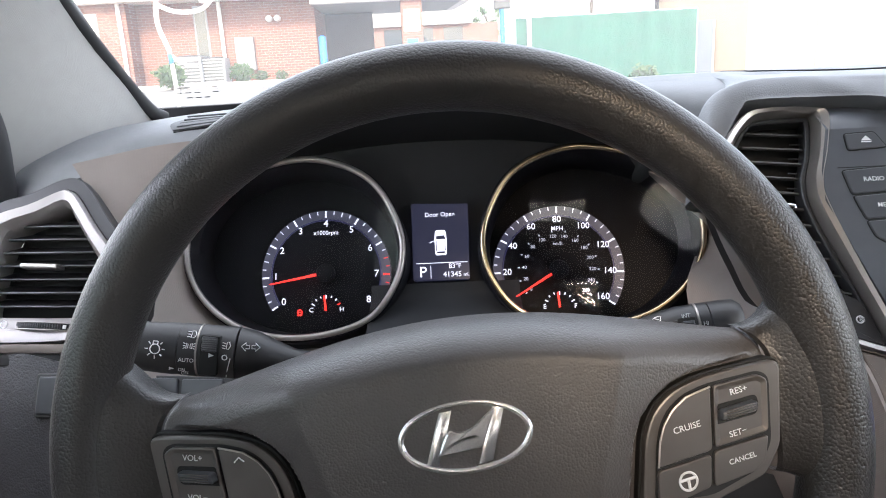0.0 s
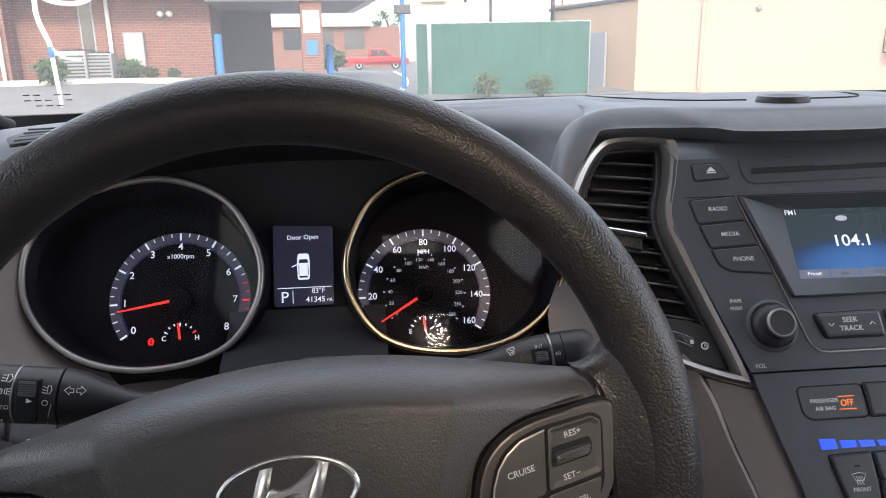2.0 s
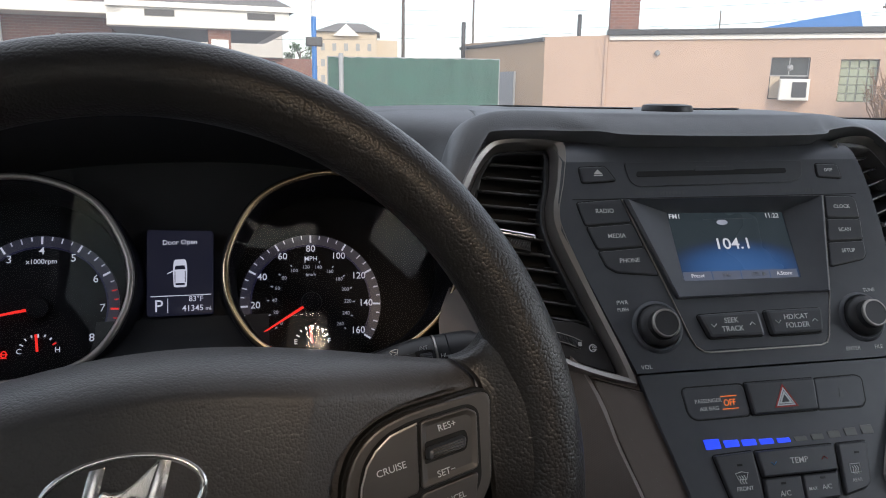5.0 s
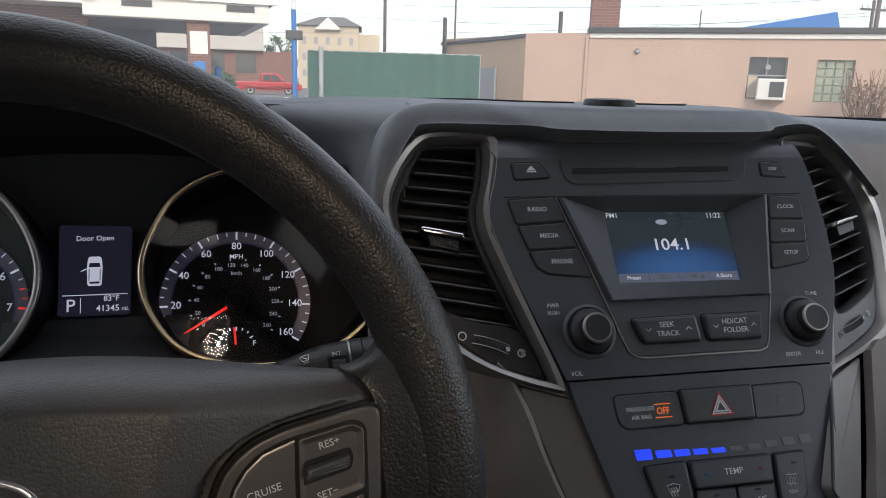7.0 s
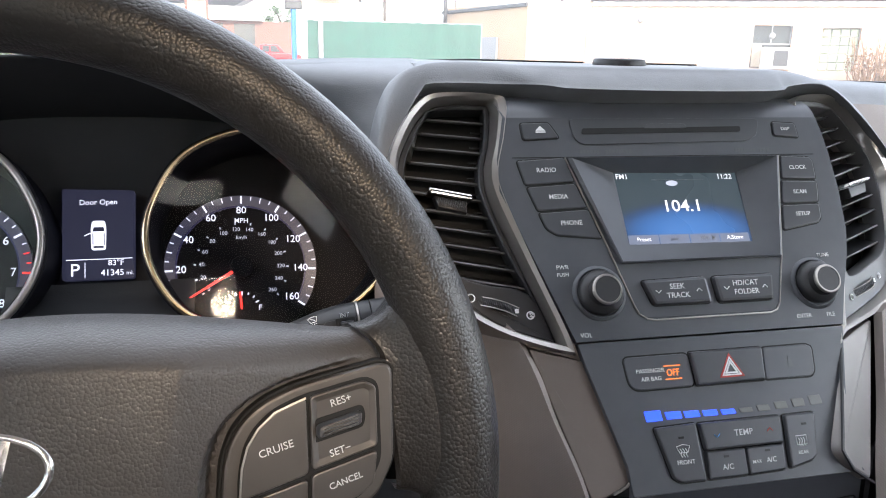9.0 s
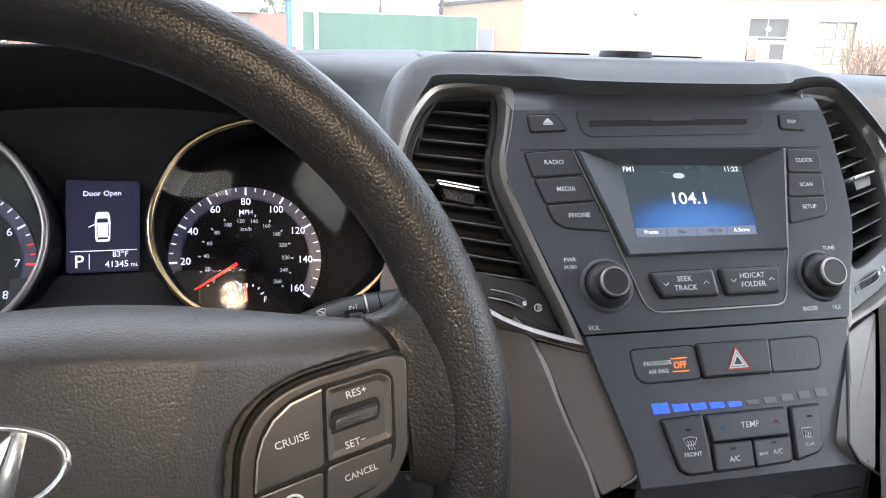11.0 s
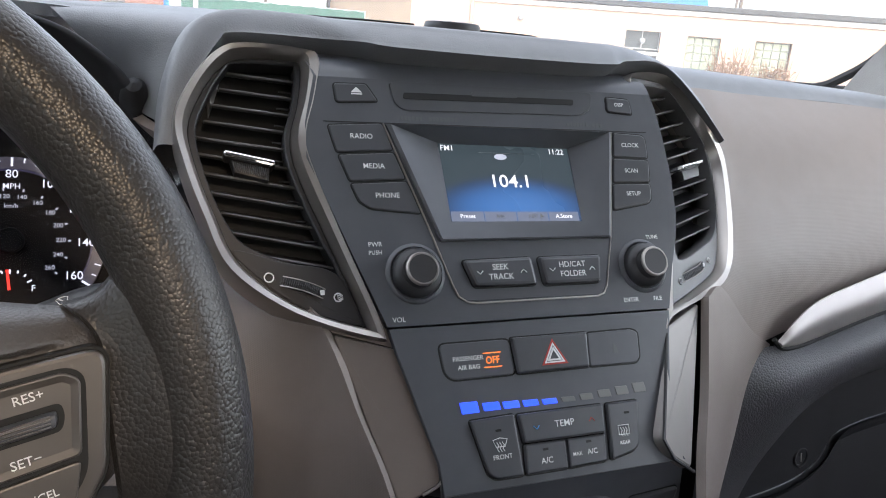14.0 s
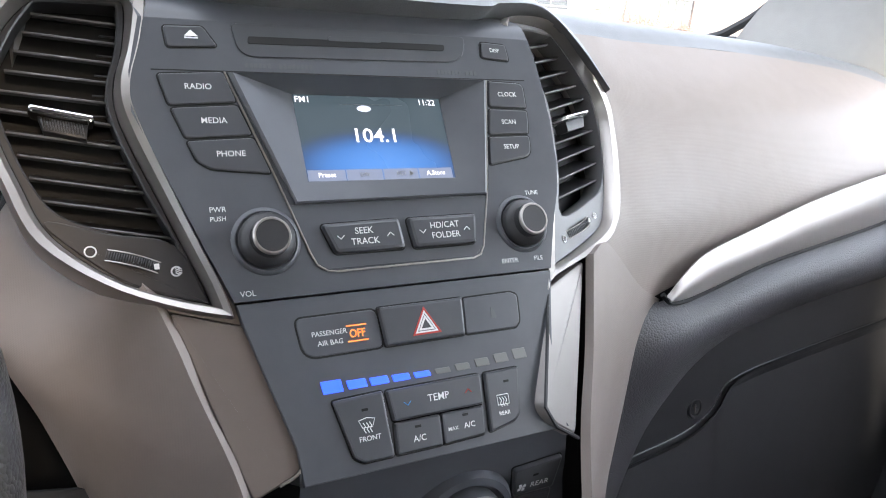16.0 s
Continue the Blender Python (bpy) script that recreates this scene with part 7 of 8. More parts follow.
# brick bank with a drive-through roof
p0 = far(-10.4, 23.5)
BK = upright((p0.x, p0.y, 0.0), (1, 0.10, 0))
bank = thing("brick_bank", (p0.x - 5, p0.y, 0.4), "single-storey red brick bank with white eaves and grey roof", "building")
slab("wall", BK, (-16, -0.5, -5), (-5.2, 3.05, 0.9), BRICK, bank)
slab("wall", BK, (-5.2, -0.5, -5), (0, 3.05, 0), BRICK, bank)
slab("eave", BK, (-17, 3.0, -6), (0.4, 3.3, 1.4), WHITEP, bank, 0.03)
rf = bmesh.new()
vs = [rf.verts.new(BK @ Vector(p)) for p in ((-17, 3.3, 1.4), (5.0, 3.3, 1.4), (2.8, 4.7, -1.6), (-17, 5.6, -3.6), (-17, 3.3, -6.5), (5.0, 3.3, -6.5))]
rf.faces.new((vs[0], vs[1], vs[2], vs[3])), rf.faces.new((vs[3], vs[2], vs[5], vs[4])), rf.faces.new((vs[1], vs[5], vs[2]))
part("roof", rf, SHINGLE, bank, smooth=False)
slab("canopy_fascia", BK, (0.0, 2.72, 0.9), (4.75, 3.3, 1.4), WHITEP, bank, 0.03)
slab("canopy_end", BK, (4.45, 2.72, -6), (4.75, 3.3, 0.9), WHITEP, bank, 0.03)
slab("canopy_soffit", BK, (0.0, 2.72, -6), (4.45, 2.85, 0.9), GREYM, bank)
slab("canopy_gutter", BK, (0.0, 3.22, 1.4), (5.0, 3.36, 1.5), WHITEP, bank)
for u in (0.95, 3.6):
    slab("sign_bar", BK, (u, 3.0, 1.4), (u + 0.75, 3.17, 1.43), DARKM, bank, 0, "dark clearance plate")
slab("column", BK, (2.55, -0.3, 0.6), (3.15, 2.75, 1.2), BRICK, bank)
slab("notice", BK, (2.62, 1.85, 1.2), (3.08, 2.45, 1.23), WHITEP, bank)
slab("notice", BK, (2.68, 1.25, 1.2), (3.0, 1.65, 1.23), BLUEP, bank)
# Back wall in plain near-black instead of the brick round it
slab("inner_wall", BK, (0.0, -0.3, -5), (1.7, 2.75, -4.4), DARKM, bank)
w1 = slab("window", BK, (-7.35, 0.85, 0.9), (-6.0, 2.75, 0.98), WHITEP, bank, 0.02, "white-framed sash window")
slab("pane", BK, (-7.2, 1.85, 0.97), (-6.15, 2.6, 0.99), CREAM, w1)
slab("pane", BK, (-7.2, 1.0, 0.97), (-6.15, 1.72, 0.99), PANE, w1)
w2 = slab("window", BK, (-3.55, 1.3, 0.0), (-3.15, 2.9, 0.05), GREYM, bank, 0.02, "narrow grey window")
slab("pane", BK, (-3.5, 1.4, 0.045), (-3.2, 2.8, 0.06), PANE, w2)
for u, w in ((-5.35, 1.0), (-2.75, 0.1)):
    part("downpipe", tube([BK @ Vector((u, 0.3, w)), BK @ Vector((u - 0.02, 3.0, w))], 0.06, 8), WHITEP, bank, "white downpipe")
for u in (-1.35, -1.1):
    part("wall_lamp", lathe(BK, u, 2.45, [(0.1, 0.0), (0.1, 0.12), (0.06, 0.2)], 12), WHITEP, bank, "small white floodlight")
part("lit_lamp", lathe(BK, -2.9, 3.0, [(0.12, 1.35), (0.12, 1.42), (0.05, 1.5)], 12), mat("lit_bulb", (0.9, 0.85, 0.7), 0.5, emit=(1.0, 0.9, 0.65), power=3.0), bank, "lit round eaves lamp")
eb = slab("meter_box", BK, (-2.4, 1.0, 0.0), (-1.85, 1.95, 0.25), GREYM, bank, 0.03, "grey electric meter box")
slab("meter_pipe", BK, (-2.18, 0.3, 0.05), (-2.1, 1.0, 0.13), GREYM, eb)
slab("plinth", BK, (-0.8, 0.3, 0.0), (0.0, 0.55, 0.3), CONC, bank)
slab("plinth", BK, (-16, -0.5, 0.9), (-5.2, 0.48, 1.0), WHITEP, bank, 0, "white painted wall base")

for u, w, s in ((-3.6, 0.9, 1.0), (-2.95, 0.7, 0.9)):
    o = BK @ Vector((u, 0.0, w))
    base = gz(o.x, o.y)
    ac = thing("condenser_unit", (o.x, o.y, base), "grey outdoor air-conditioning condenser by the brick wall", "air conditioner", "condensers")
    m = upright((o.x, o.y, base), (1, 0.1, 0))
    slab("casing", m, (-0.4 * s, 0, -0.4), (0.4 * s, 0.8 * s, 0.4), GREYM, ac, 0.04)
    for k in range(7):
        slab("louvre", m, (-0.34 * s, 0.1 + 0.09 * k, 0.4), (0.34 * s, 0.14 + 0.09 * k, 0.425), DARKM, ac)
    part("fan_guard", lathe(Matrix.Translation((o.x, o.y, base)), 0, 0, [(0.33 * s, 0.8 * s), (0.3 * s, 0.84 * s), (0.1, 0.85 * s)], 20), DARKM, ac)


def leaf_mass(bm, c, r, n, size, seed, flat=0.8, gap=0.55):
    """Many small leaves in an uneven crown."""
    rng = random.Random(seed)
    for _ in range(n):
        d = Vector((rng.gauss(0, 1), rng.gauss(0, 1), rng.gauss(0, 1))).normalized()
        lump = 0.75 + 0.35 * noise.noise(d * 2.3 + Vector((seed, 0, 0)))
        p = Vector(c) + Vector((d.x * r, d.y * r, d.z * r * flat)) * lump * (gap + (1 - gap) * rng.random())
        a = Vector((rng.gauss(0, 1), rng.gauss(0, 1), rng.gauss(0, 1))).normalized()
        b = a.orthogonal().normalized()
        s = size * (0.6 + 0.8 * rng.random())
        bm.faces.new([bm.verts.new(p + q) for q in (a * s, b * s * 0.5, -a * s, -b * s * 0.5)])


def shrub(az, d, r, seed, n=500, lab="clipped round green shrub", flat=0.8):
    p = far(az, d)
    z = gz(p.x, p.y)
    ob = thing("shrub", (p.x, p.y, z), lab, "shrub", "shrubs")
    bm = bmesh.new()
    leaf_mass(bm, (p.x, p.y, z + r * flat * 0.95), r, n, r * 0.16, seed, flat)
    part("foliage", bm, LEAF, ob, smooth=False)
    bm = bmesh.new()
    for k in range(5):
        a = k * 1.3
        tube([(p.x, p.y, z), (p.x + 0.25 * r * math.cos(a), p.y + 0.25 * r * math.sin(a), z + r * 0.5), (p.x + 0.6 * r * math.cos(a), p.y + 0.6 * r * math.sin(a), z + r * 1.1)], [0.03, 0.02, 0.008], 6, False, bm)
    part("stems", bm, WOODP, ob)


shrub(-20.9, 21.5, 0.5, 1)
shrub(-16.0, 22.0, 0.42, 2)
shrub(-14.6, 22.6, 0.25, 3, 250)
shrub(-13.2, 22.8, 0.25, 4, 250)
shrub(-2.3, 38.0, 1.2, 5, 500, "wide dark green shrub", 0.55)
shrub(9.6, 17.9, 0.42, 6, 300)
shrub(13.6, 17.5, 0.42, 7, 300)

# planting bed and kerb in front of the bank
bed = bmesh.new()
b0 = [BK @ Vector((u, 0, w)) for u, w in ((-16, 2.6), (-5.0, 2.6), (-1.0, 1.9), (0.4, 0.6), (0.4, -0.5), (-16, -0.5))]
lo_v, hi_v = [bed.verts.new((p.x, p.y, gz(p.x, p.y) - 0.05)) for p in b0], [bed.verts.new((p.x, p.y, gz(p.x, p.y) + 0.1)) for p in b0]
bridge(bed, lo_v, hi_v), bed.faces.new(hi_v)
tagged(part("planting_bed", bed, MULCH, smooth=False), "brown mulch bed along the brick wall", "flower bed", kind="structure")
kb_ = tube([(p.x, p.y - 0.05, gz(p.x, p.y) + 0.06) for p in b0[:4]], 0.09, 6)
tagged(part("kerb", kb_, CONC), "pale concrete kerb round the bed", "kerb", kind="structure")

# white hoop stand and paint stripe by the bank
p = far(-20.6, 16.5)
hp = thing("hoop_stand", (p.x, p.y, gz(p.x, p.y)), "white tubular stand with a bent hoop beside the lot", "stand")
z = gz(p.x, p.y)
m = upright((p.x, p.y, z), (1, 0.2, 0))
part("post", tube([m @ Vector((0, 0, 0)), m @ Vector((-0.06, 1.2, 0))], 0.045, 8), WHITEP, hp)
part("band", tube([m @ Vector((-0.05, 0.95, 0)), m @ Vector((-0.06, 1.15, 0))], 0.05, 8), BLUEP, hp, "blue band")
part("hoop", tube(spline([m @ Vector(q) for q in ((-0.06, 1.2, 0), (-0.22, 1.8, 0), (-0.1, 2.5, 0), (0.3, 2.9, 0))], 6), 0.05, 8), WHITEP, hp)
part("hoop", tube(spline([m @ Vector(q) for q in ((-0.2, 2.1, 0), (0.2, 1.95, 0), (0.7, 2.0, 0), (1.1, 2.45, 0))], 6), 0.045, 8), WHITEP, hp)
part("arm", tube(spline([m @ Vector(q) for q in ((-0.06, 1.15, 0), (0.15, 0.95, 0), (0.45, 0.9, 0))], 5), 0.03, 8), WHITEP, hp)

# blue bollards, canopy posts and the blue lamp post
for az, d, h in ((-10.0, 22.6, 1.35), (-3.0, 25.2, 1.3), (-2.1, 25.2, 1.1)):
    p = far(az, d)
    z = gz(p.x, p.y)
    bo = thing("bollard", (p.x, p.y, z), "bright blue painted steel bollard", "bollard", "bollards")
    part("post", tube([(p.x, p.y, z), (p.x, p.y, z + h)], 0.11, 12), BLUEP, bo)
    part("cap", lathe(Matrix.Translation((p.x, p.y, z)), 0, 0, [(0.112, h - 0.05), (0.112, h), (0.05, h + 0.05)], 12), BLUEP, bo)
p = far(3.35, 21.0)
z = gz(p.x, p.y)
lp = thing("sign_post", (p.x, p.y, z), "tall blue post with a dark box near the top", "post")
part("post", tube([(p.x, p.y, z), (p.x, p.y, z + 2.75)], 0.07, 10), BLUEP, lp)
part("upper_post", tube([(p.x, p.y, z + 2.75), (p.x, p.y, z + 5.5)], 0.06, 10), WHITEP, lp)
m = upright((p.x, p.y, z), (1, 0, 0))
slab("box", m, (-0.22, 1.98, -0.1), (0.22, 2.22, 0.12), DARKM, lp, 0.03)

# green screened fence
f0, f1 = far(4.35, 19.0), far(17.1, 19.0)
FW = upright((f0.x, f0.y, 0), (f1 - f0))
FL = (f1 - f0).length
fence = thing("fence", (f0.x, f0.y, gz(f0.x, f0.y)), "green mesh-screened yard fence on steel posts", "fence")
ftop = EYE0.z + 19.0 * math.tan(radians(1.93))
nseg = 48
fs = bmesh.new()
rows = [[fs.verts.new(FW @ Vector((FL * i / nseg, v + (0.012 * math.sin(i * 1.7) if k == 3 else 0), 0.03 * noise.noise(Vector((i * 0.35, k * 0.8, 0)))))) for i in range(nseg + 1)] for k, v in enumerate((0.1, 0.7, 1.3, ftop))]
for a, b in zip(rows, rows[1:]):
    for i in range(nseg):
        fs.faces.new((a[i], a[i + 1], b[i + 1], b[i]))
part("screen", fs, GREEN, fence, "sagging green mesh screen")
for i, u in enumerate((0.0, 0.32, FL * 0.4, FL * 0.73, FL)):
    part("post", tube([FW @ Vector((u, 0, 0.05 if i == 1 else -0.06)), FW @ Vector((u, ftop + (0.03 if i != 1 else 0.1), 0.05 if i == 1 else -0.06))], 0.035 if i != 1 else 0.06, 8), GREYM, fence, "pale steel post")
part("rail", tube([FW @ Vector((0, ftop, -0.04)), FW @ Vector((FL, ftop, -0.04))], 0.025, 8), GREYM, fence)

# low pink building
c0, c1, c2, c3 = far(14.3, 25.0), far(20.45, 19.8), far(25.2, 19.4), far(47.0, 19.5)
pink = thing("block_building", (c2.x, c2.y, 0.2), "low flat-roofed building of pink painted blocks with a window unit", "building")


def wall_between(a, b, top_a, top_b, material, th=0.3, nm="wall"):
    d = Vector((b.x - a.x, b.y - a.y, 0))
    M = upright((a.x, a.y, 0), d)
    part(nm, prism(M, [(0, -0.3), (d.length, -0.3), (d.length, top_b), (0, top_a)], -th, 0), material, pink, smooth=False)
    return M, d.length


tz = (lambda p, el: EYE0.z + math.hypot(p.x - EYE0.x, p.y - EYE0.y) * math.tan(radians(el)))
M1, L1 = wall_between(c0, c1, tz(c0, 3.05), tz(c1, 3.55), STUCCO2)
M2, L2 = wall_between(c1, c2, tz(c1, 3.62), tz(c2, 3.75), STUCCO)
h3 = tz(c2, 3.72)
d3 = Vector((c3.x - c2.x, c3.y - c2.y, 0))
M3 = upright((c2.x, c2.y, 0), d3)
L3 = d3.length
aw = far(37.4, 19.3)
au = (aw - c2).dot(d3.normalized())
gb = far(41.55, 19.3)
gu = (gb - c2).dot(d3.normalized())
ow = gu + 1.55
zc = EYE0.z + 0.02
HOLES = [(au - 0.42, au + 0.4, zc - 0.22, zc + 0.72), (gu - 0.38, gu + 0.38, zc - 0.25, zc + 0.68), (ow - 0.4, ow + 0.4, zc - 0.22, zc + 0.68)]
cuts = [0.0] + [x for a, b, *_ in HOLES for x in (a, b)] + [L3 + 6]
wb = bmesh.new()
for i in range(len(cuts) - 1):
    if i % 2 == 0:
        box((cuts[i], -0.3, -0.3), (cuts[i + 1], h3, 0), wb, M3)
    else:
        _, _, lo, hi = HOLES[i // 2]
        box((cuts[i], -0.3, -0.3), (cuts[i + 1], lo, 0), wb, M3)
        box((cuts[i], hi, -0.3), (cuts[i + 1], h3, 0), wb, M3)
part("wall", wb, STUCCO, pink, smooth=False)
slab("coping", M3, (-0.05, h3, -0.35), (L3 + 6, h3 + 0.13, 0.12), DARKM, pink, 0.02, "dark metal roof edge")
slab("fascia", M3, (-0.02, h3 - 0.11, 0.0), (L3 + 6, h3 - 0.003, 0.05), WHITEP, pink)
slab("coping", M1, (-0.1, tz(c1, 3.3), -0.3), (L1, tz(c1, 3.55) + 0.02, 0.06), DARKM, pink, 0.02)
roofm = bmesh.new()
rv = [roofm.verts.new((q.x, q.y, h3 - 0.02)) for q in (c1, c2, M3 @ Vector((L3 + 6, 0, 0)), M3 @ Vector((L3 + 6, 0, -14)), M2 @ Vector((0, 0, -14)))]
roofm.faces.new(rv)
part("roof", roofm, SHINGLE, pink, smooth=False)
slab("panel", M1, (L1 * 0.35, 0, 0.02), (L1 * 0.72, tz(c1, 1.2), 0.08), GREYM, pink, 0, "flat grey panel on the tan wall")
slab("pipe_stub", M2, (L2 * 0.93, 0.3, 0.01), (L2 * 0.97, h3 - 0.05, 0.05), STUCCO, pink)
# chimney
ch = far(26.1, 20.6)
CHM = upright((ch.x, ch.y, 0), (1, -0.4, 0))
slab("chimney", CHM, (-0.38, h3 - 0.2, -0.4), (0.34, h3 + 2.2, 0.3), BRICK, pink)
slab("chimney_base", CHM, (-0.42, h3 - 0.1, -0.45), (0.38, h3 + 0.22, 0.34), DARKM, pink)
for u, v in ((1.15, h3 - 0.42), (4.1, h3 - 0.75)):
    part("wall_fitting", lathe(M3, u, v, [(0.06, 0.0), (0.07, 0.06), (0.04, 0.1)], 10), GREYM, pink)
# windows set in the openings
wa = slab("window", M3, (au - 0.42, zc - 0.22, -0.2), (au + 0.4, zc + 0.72, -0.14), PANE, pink, 0, "small window with a window unit")
for q in (0.0, 0.4, 0.8):
    slab("bar", M3, (au - 0.42 + q - 0.012, zc + 0.3, -0.14), (au - 0.42 + q + 0.012, zc + 0.72, -0.11), GREYM, wa)
slab("bar", M3, (au - 0.42, zc + 0.3, -0.14), (au + 0.4, zc + 0.33, -0.1), GREYM, wa)
slab("plate", M3, (au - 0.4, zc - 0.2, -0.14), (au - 0.2, zc + 0.3, -0.12), CREAM, wa)
unit = slab("window_unit", M3, (au - 0.2, zc - 0.24, -0.15), (au + 0.42, zc + 0.24, 0.35), WHITEP, pink, 0.03, "white window air conditioner")
slab("grille", M3, (au + 0.06, zc - 0.17, 0.35), (au + 0.36, zc + 0.17, 0.36), DARKM, unit)
for nm, uu in (("gw", gu), ("ow", ow)):
    gw = slab("glass_block_window", M3, (uu - 0.38, zc - 0.25, -0.22), (uu + 0.38, zc + 0.68, -0.16), WHITEP, pink, 0, "small window of glass blocks")
    for i in range(4):
        for j in range(5):
            slab("glass_block", M3, (uu - 0.37 + 0.187 * i, zc - 0.24 + 0.184 * j, -0.16), (uu - 0.37 + 0.187 * i + 0.165, zc - 0.24 + 0.184 * j + 0.165, -0.1), BLOCKG, gw, 0.012)


def twig_bush(az, d, r, seed):
    p = far(az, d)
    z = gz(p.x, p.y)
    ob = thing("dry_bush", (p.x, p.y, z), "leafless brown bush against the pink wall", "shrub", "dry bushes")
    rng = random.Random(seed)
    bm = bmesh.new()
    for k in range(70):
        a, t = rng.random() * 6.28, 0.3 + rng.random()
        e = Vector((p.x + r * 0.7 * t * math.cos(a), p.y + r * 0.7 * t * math.sin(a), z + 1.0 + r * rng.random()))
        tube([(p.x, p.y, z), Vector((p.x, p.y, z)).lerp(e, 0.5) + Vector((rng.gauss(0, 0.1), rng.gauss(0, 0.1), 0.15)), e], [0.02, 0.012, 0.004], 4, False, bm)
    part("twigs", bm, BARE, ob)
    bm = bmesh.new()
    leaf_mass(bm, (p.x, p.y, z + 1.15), r, 260, 0.05, seed, 0.6, 0.3)
    part("dry_leaves", bm, BARE, ob, smooth=False)


twig_bush(43.6, 18.3, 0.75, 11)
twig_bush(46.5, 18.3, 0.6, 12)

# red pickup across the road, seen from its side
p = far(-1.05, 68.0)
PK = upright((p.x, p.y, gz(p.x, p.y)), (1, 0.02, 0))
pick = thing("pickup_truck", (p.x + 2.9, p.y, gz(p.x, p.y)), "bright red crew-cab pickup truck parked across the road", "car")
part("body", prism(PK, rounded([(0.0, 0.62), (0.12, 1.12), (2.15, 1.14), (4.3, 1.12), (5.55, 1.02), (5.75, 0.85), (5.75, 0.45), (5.0, 0.42), (4.95, 0.7), (4.15, 0.7), (4.1, 0.42), (1.75, 0.42), (1.7, 0.7), (0.9, 0.7), (0.85, 0.45), (0.05, 0.45)], 0.06), -1.9, 0.0, 0.08), REDCAR, pick, smooth=False)
part("cab", prism(PK, rounded([(2.1, 1.1), (2.25, 1.8), (2.5, 1.87), (3.6, 1.86), (3.8, 1.8), (4.35, 1.1)], 0.1), -1.75, -0.12, 0.08), REDCAR, pick, smooth=False)
for q in ([(2.38, 1.2), (2.46, 1.7), (3.0, 1.72), (3.0, 1.2)], [(3.1, 1.2), (3.1, 1.72), (3.55, 1.7), (3.98, 1.2)]):
    part("side_window", prism(PK, rounded(q, 0.05), -0.14, -0.1), PANE, pick, "dark side window", smooth=False)
for u in (1.3, 4.55):
    wh = part("wheel", lathe(PK, u, 0.38, [(0.38, -0.28), (0.38, -0.06), (0.34, -0.02), (0.25, -0.02)], 24), SEAL, pick, "black tyre")
    part("rim", lathe(PK, u, 0.38, [(0.25, -0.04), (0.24, -0.005), (0.06, -0.03)], 20), GREYM, wh)
part("bumper", prism(PK, [(-0.1, 0.5), (0.1, 0.5), (0.1, 0.72), (-0.1, 0.72)], -1.85, -0.05, 0.03), GREYM, pick)
part("tail_light", prism(PK, [(0.02, 0.8), (0.16, 0.8), (0.18, 1.08), (0.08, 1.08)], -0.02, 0.012, 0.005), REDPRINT, pick)
line = bmesh.new()
lp_ = [far(2.2, 17.0), far(2.9, 19.5), far(3.5, 23.0), far(3.3, 27.0), far(2.6, 30.0)]
lv = [[line.verts.new((q.x + s_, q.y, gz(q.x, q.y) + 0.012)) for s_ in (-0.08, 0.08)] for q in spline(lp_, 5)]
for a, b in zip(lv, lv[1:]):
    line.faces.new((a[0], a[1], b[1], b[0]))
tagged(part("road_marking", line, WHITEP, smooth=False), "curved white painted line on the asphalt", "road marking", kind="structure")

# distance: hotel, shop across the road, trees, poles, blue roof
h0 = far(4.0, 120.0)
HM = upright((h0.x, h0.y, 0), (1, -0.15, 0))
hot = thing("hotel", (h0.x + 9, h0.y, -0.25), "distant pale four-storey hotel with a stepped roof", "building")
slab("wall", HM, (-1, -0.8, -14), (8.2, 9.2, 0), CREAM, hot)
slab("wall", HM, (8.2, -0.8, -16), (11.5, 8.2, -2), CREAM, hot)
hr = bmesh.new()
vs = [hr.verts.new(HM @ Vector(q)) for q in ((-1.5, 9.2, 0.6), (8.7, 9.2, 0.6), (6, 10.9, -5), (2, 10.9, -5), (-1.5, 9.2, -14.5), (8.7, 9.2, -14.5))]
for q in ((0, 1, 2, 3), (0, 3, 4), (1, 5, 2), (3, 2, 5, 4)):
    hr.faces.new([vs[k] for k in q])
part("roof", hr, SHINGLE, hot, smooth=False)
part("gable", prism(HM, [(1.6, 8.6), (5.6, 8.6), (3.6, 10.4)], 0.1, 0.9), WHITEP, hot, smooth=False)
for j in range(3):
    for i in range(5):
        slab("window", HM, (-0.4 + 1.8 * i, 1.6 + 2.4 * j, 0.0), (0.2 + 1.8 * i, 2.7 + 2.4 * j, 0.06), GREYM, hot)
s0 = far(-12.0, 80.0)
SM = upright((s0.x, s0.y, 0), (1, 0.05, 0))
shop = thing("roadside_shop", (s0.x + 8, s0.y, 0.0), "long low brown shop with a pale parapet across the road", "building")
slab("wall", SM, (-9, -1.6, -10), (21, 3.77, 0), BRICK, shop)
slab("parapet", SM, (-9, 3.77, -10), (18.1, 5.95, 0.8), CONC, shop, 0.1)
slab("parapet", SM, (9.4, 5.95, -10), (17.1, 6.67, 0.4), WHITEP, shop, 0.1)
for i in range(8):
    slab("window", SM, (-6 + 3.05 * i, 1.6, 0), (-4 + 3.05 * i, 3.5, 0.05), PANE, shop)


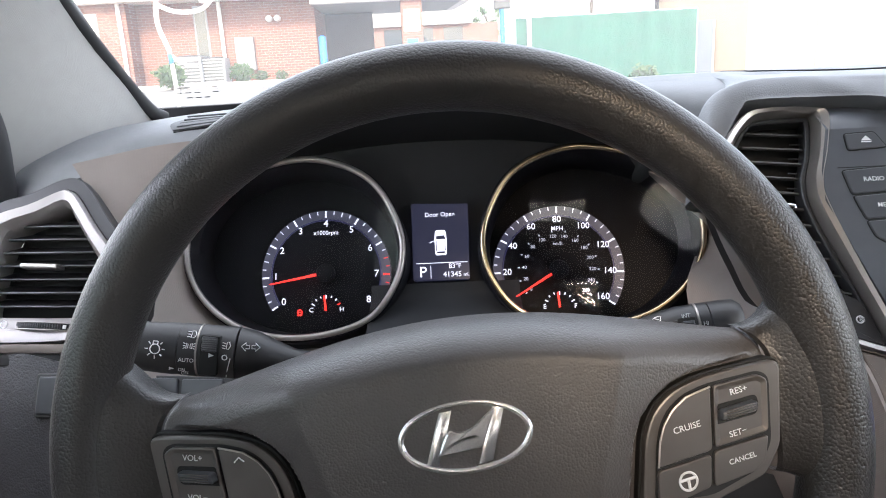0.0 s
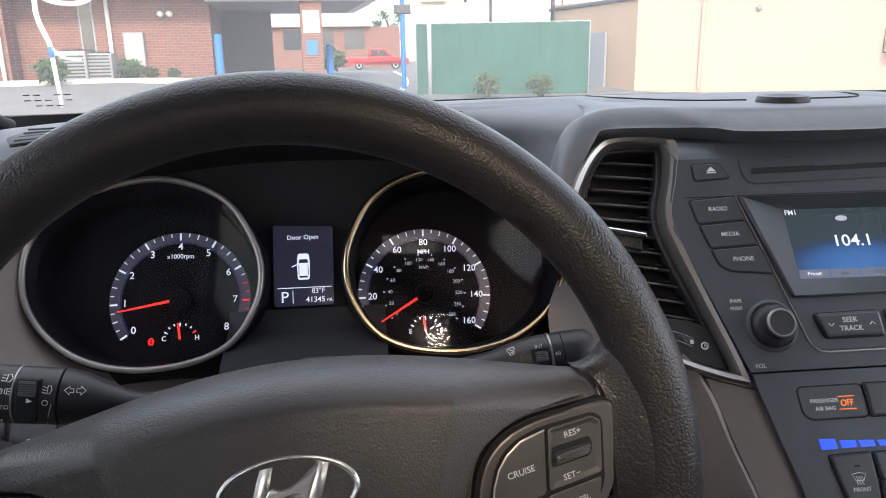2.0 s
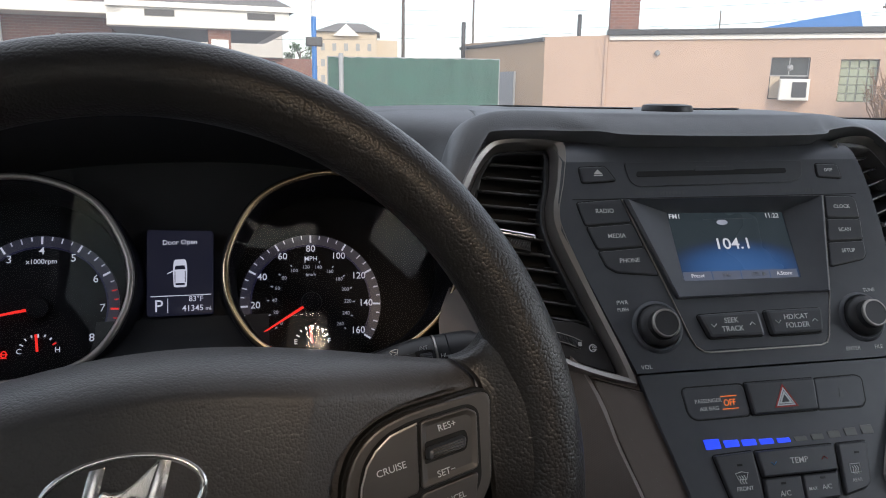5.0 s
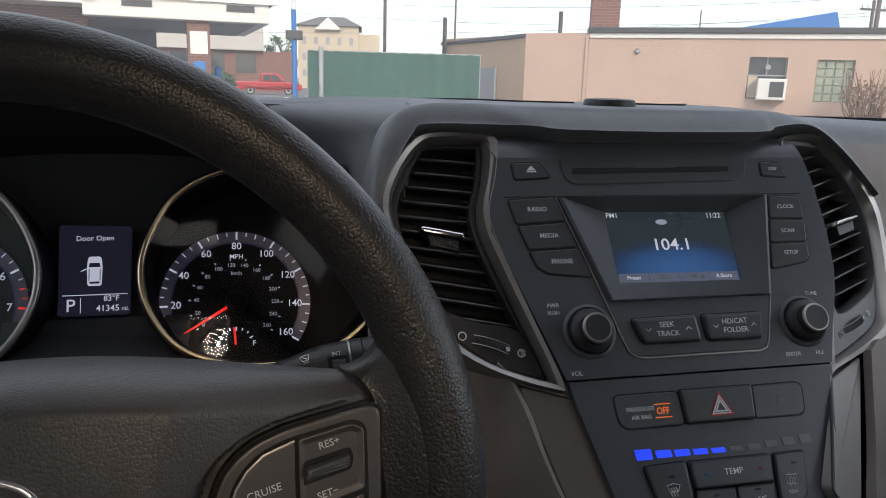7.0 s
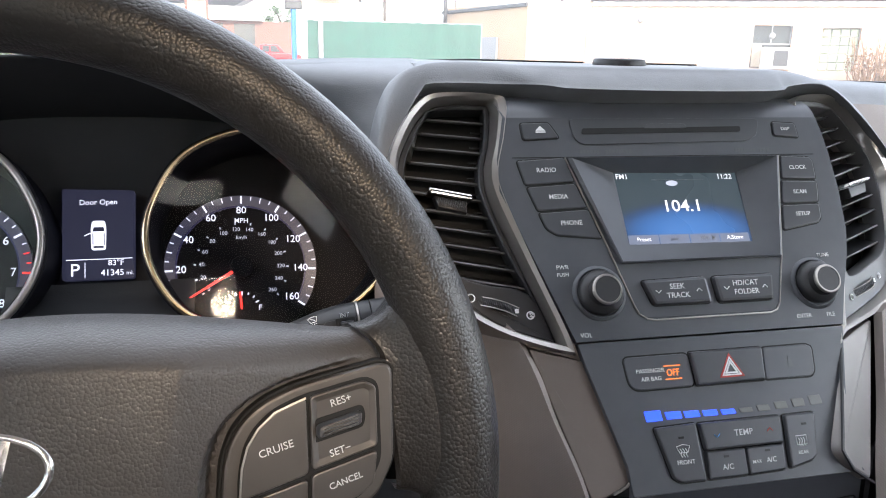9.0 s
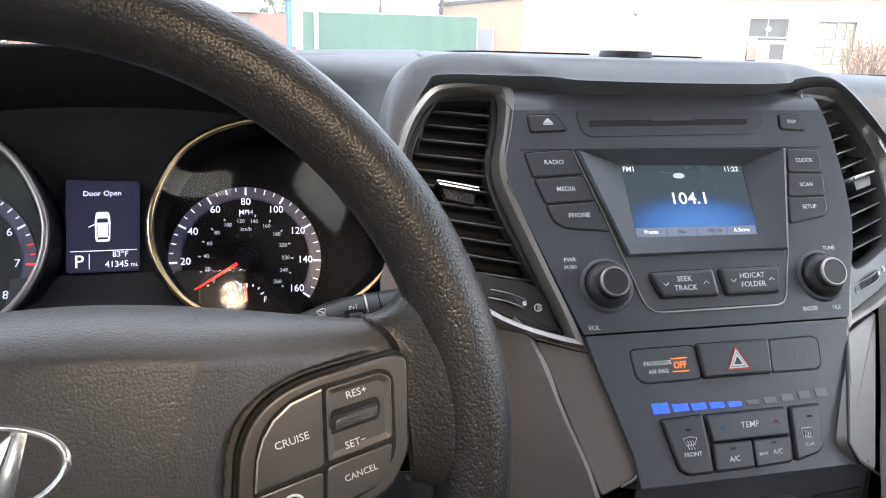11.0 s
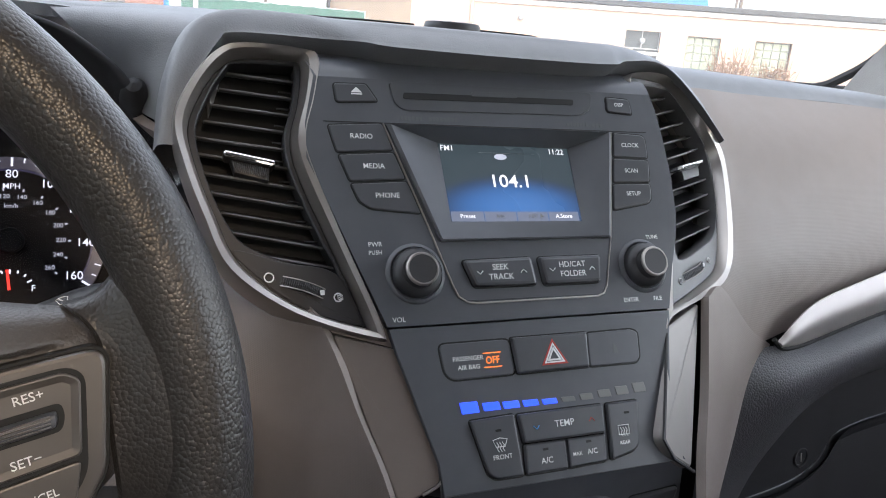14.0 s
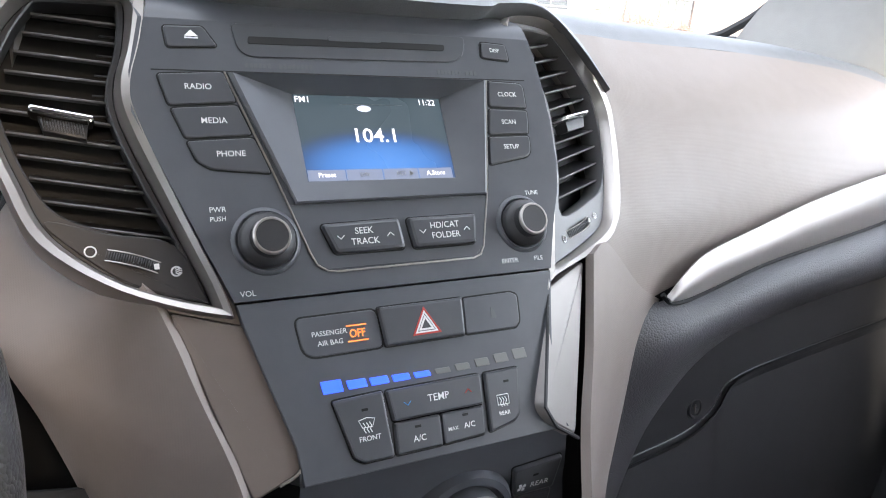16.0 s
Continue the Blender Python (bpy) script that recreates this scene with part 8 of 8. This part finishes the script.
def tree(az, d, h, r, seed):
    p = far(az, d)
    z = gz(p.x, p.y)
    ob = thing("tree", (p.x, p.y, z), "distant leafy green tree with a loose crown", "tree", "distant trees")
    rng = random.Random(seed)
    bm = bmesh.new()
    tube([(p.x, p.y, z), (p.x + 0.1, p.y, z + h * 0.5), (p.x, p.y, z + h * 0.9)], [r * 0.09, r * 0.06, r * 0.02], 8, False, bm)
    tips = []
    for k in range(9):
        a, t = k * 2.4, 0.35 + 0.06 * k
        e = Vector((p.x + r * 0.6 * math.cos(a), p.y + r * 0.6 * math.sin(a), z + h * min(0.95, t + 0.2)))
        tips.append(e)
        tube([(p.x, p.y, z + h * t), e], [r * 0.035, r * 0.01], 6, False, bm)
    part("trunk", bm, WOODP, ob)
    bm = bmesh.new()
    for k, e in enumerate(tips):
        leaf_mass(bm, e, r * 0.45, 120, r * 0.06, seed + k, 0.8, 0.2)
    part("crown", bm, LEAF, ob, smooth=False)


tree(2.3, 85.0, 5.8, 2.2, 21)
tree(0.9, 95.0, 5.0, 2.0, 22)
tree(-4.5, 90.0, 5.5, 3.0, 23)
for az, d, h, r in ((9.9, 45.0, 12.0, 0.11), (15.1, 60.0, 9.0, 0.1), (43.5, 60.0, 10.0, 0.18), (32.6, 70.0, 6.6, 0.08)):
    p = far(az, d)
    po = thing("utility_pole", (p.x, p.y, 1.0), "tall thin weathered utility pole", "pole", "utility poles")
    part("pole", tube([(p.x, p.y, -0.6), (p.x, p.y, EYE0.z + h)], [r, r * 0.7], 8), WOODP, po)
for az, d, el in ((14.4, 24.4, 4.6), (22.9, 24.0, 5.2)):
    p = far(az, d)
    vp = thing("vent_pipe", (p.x, p.y, 2.5), "black pipe rising from the flat roof", "vent pipe", "roof pipes")
    part("pipe", tube([(p.x, p.y, 2.0), (p.x, p.y, EYE0.z + d * math.tan(radians(el)))], 0.07, 8), DARKM, vp)
p = far(43.2, 80.0)
po = thing("utility_pole", (p.x, p.y, 1.0), "utility pole with a crossarm and insulators", "pole", "utility poles")
part("pole", tube([(p.x, p.y, -0.6), (p.x, p.y, EYE0.z + 8.2)], 0.15, 8), WOODP, po)
part("crossarm", box((p.x - 1.4, p.y - 0.06, EYE0.z + 7.3), (p.x + 1.4, p.y + 0.06, EYE0.z + 7.5)), WOODP, po)
for q in (-1.2, -0.6, 0.6, 1.2):
    part("insulator", tube([(p.x + q, p.y, EYE0.z + 7.5), (p.x + q, p.y, EYE0.z + 7.8)], 0.05, 6), GREYM, po)
wires = thing("overhead_wires", far(20, 60, 6), "thin dark overhead wires strung across the sky", "wires")
for a0, e0, a1, e1, sg in ((-5, 3.0, 43.2, 5.1, 0.6), (3.5, 4.6, 43.2, 4.9, 0.9), (9.9, 5.4, 47, 6.2, 0.4)):
    part("wire", tube([far(a0 + (a1 - a0) * t, 62.0, e0 + (e1 - e0) * t - sg * 4 * t * (1 - t) * 0.5) for t in (k / 14 for k in range(15))], 0.012, 5), DARKM, wires)
p = far(33.0, 45.0)
BR = upright((p.x, p.y, 0), (1, -0.6, 0))
br = thing("blue_roof_house", (p.x, p.y, 2.0), "house roof of blue metal behind the pink building", "house")
slab("wall", BR, (0.0, -0.6, -6), (6.4, EYE0.z + 2.8, 0), BRICK, br)
part("roof", prism(BR, [(-2.0, EYE0.z + 2.6), (6.8, EYE0.z + 2.6), (6.4, EYE0.z + 4.1)], -6.5, 0.6), BLUEP, br, "blue metal roof", smooth=False)


set_type()
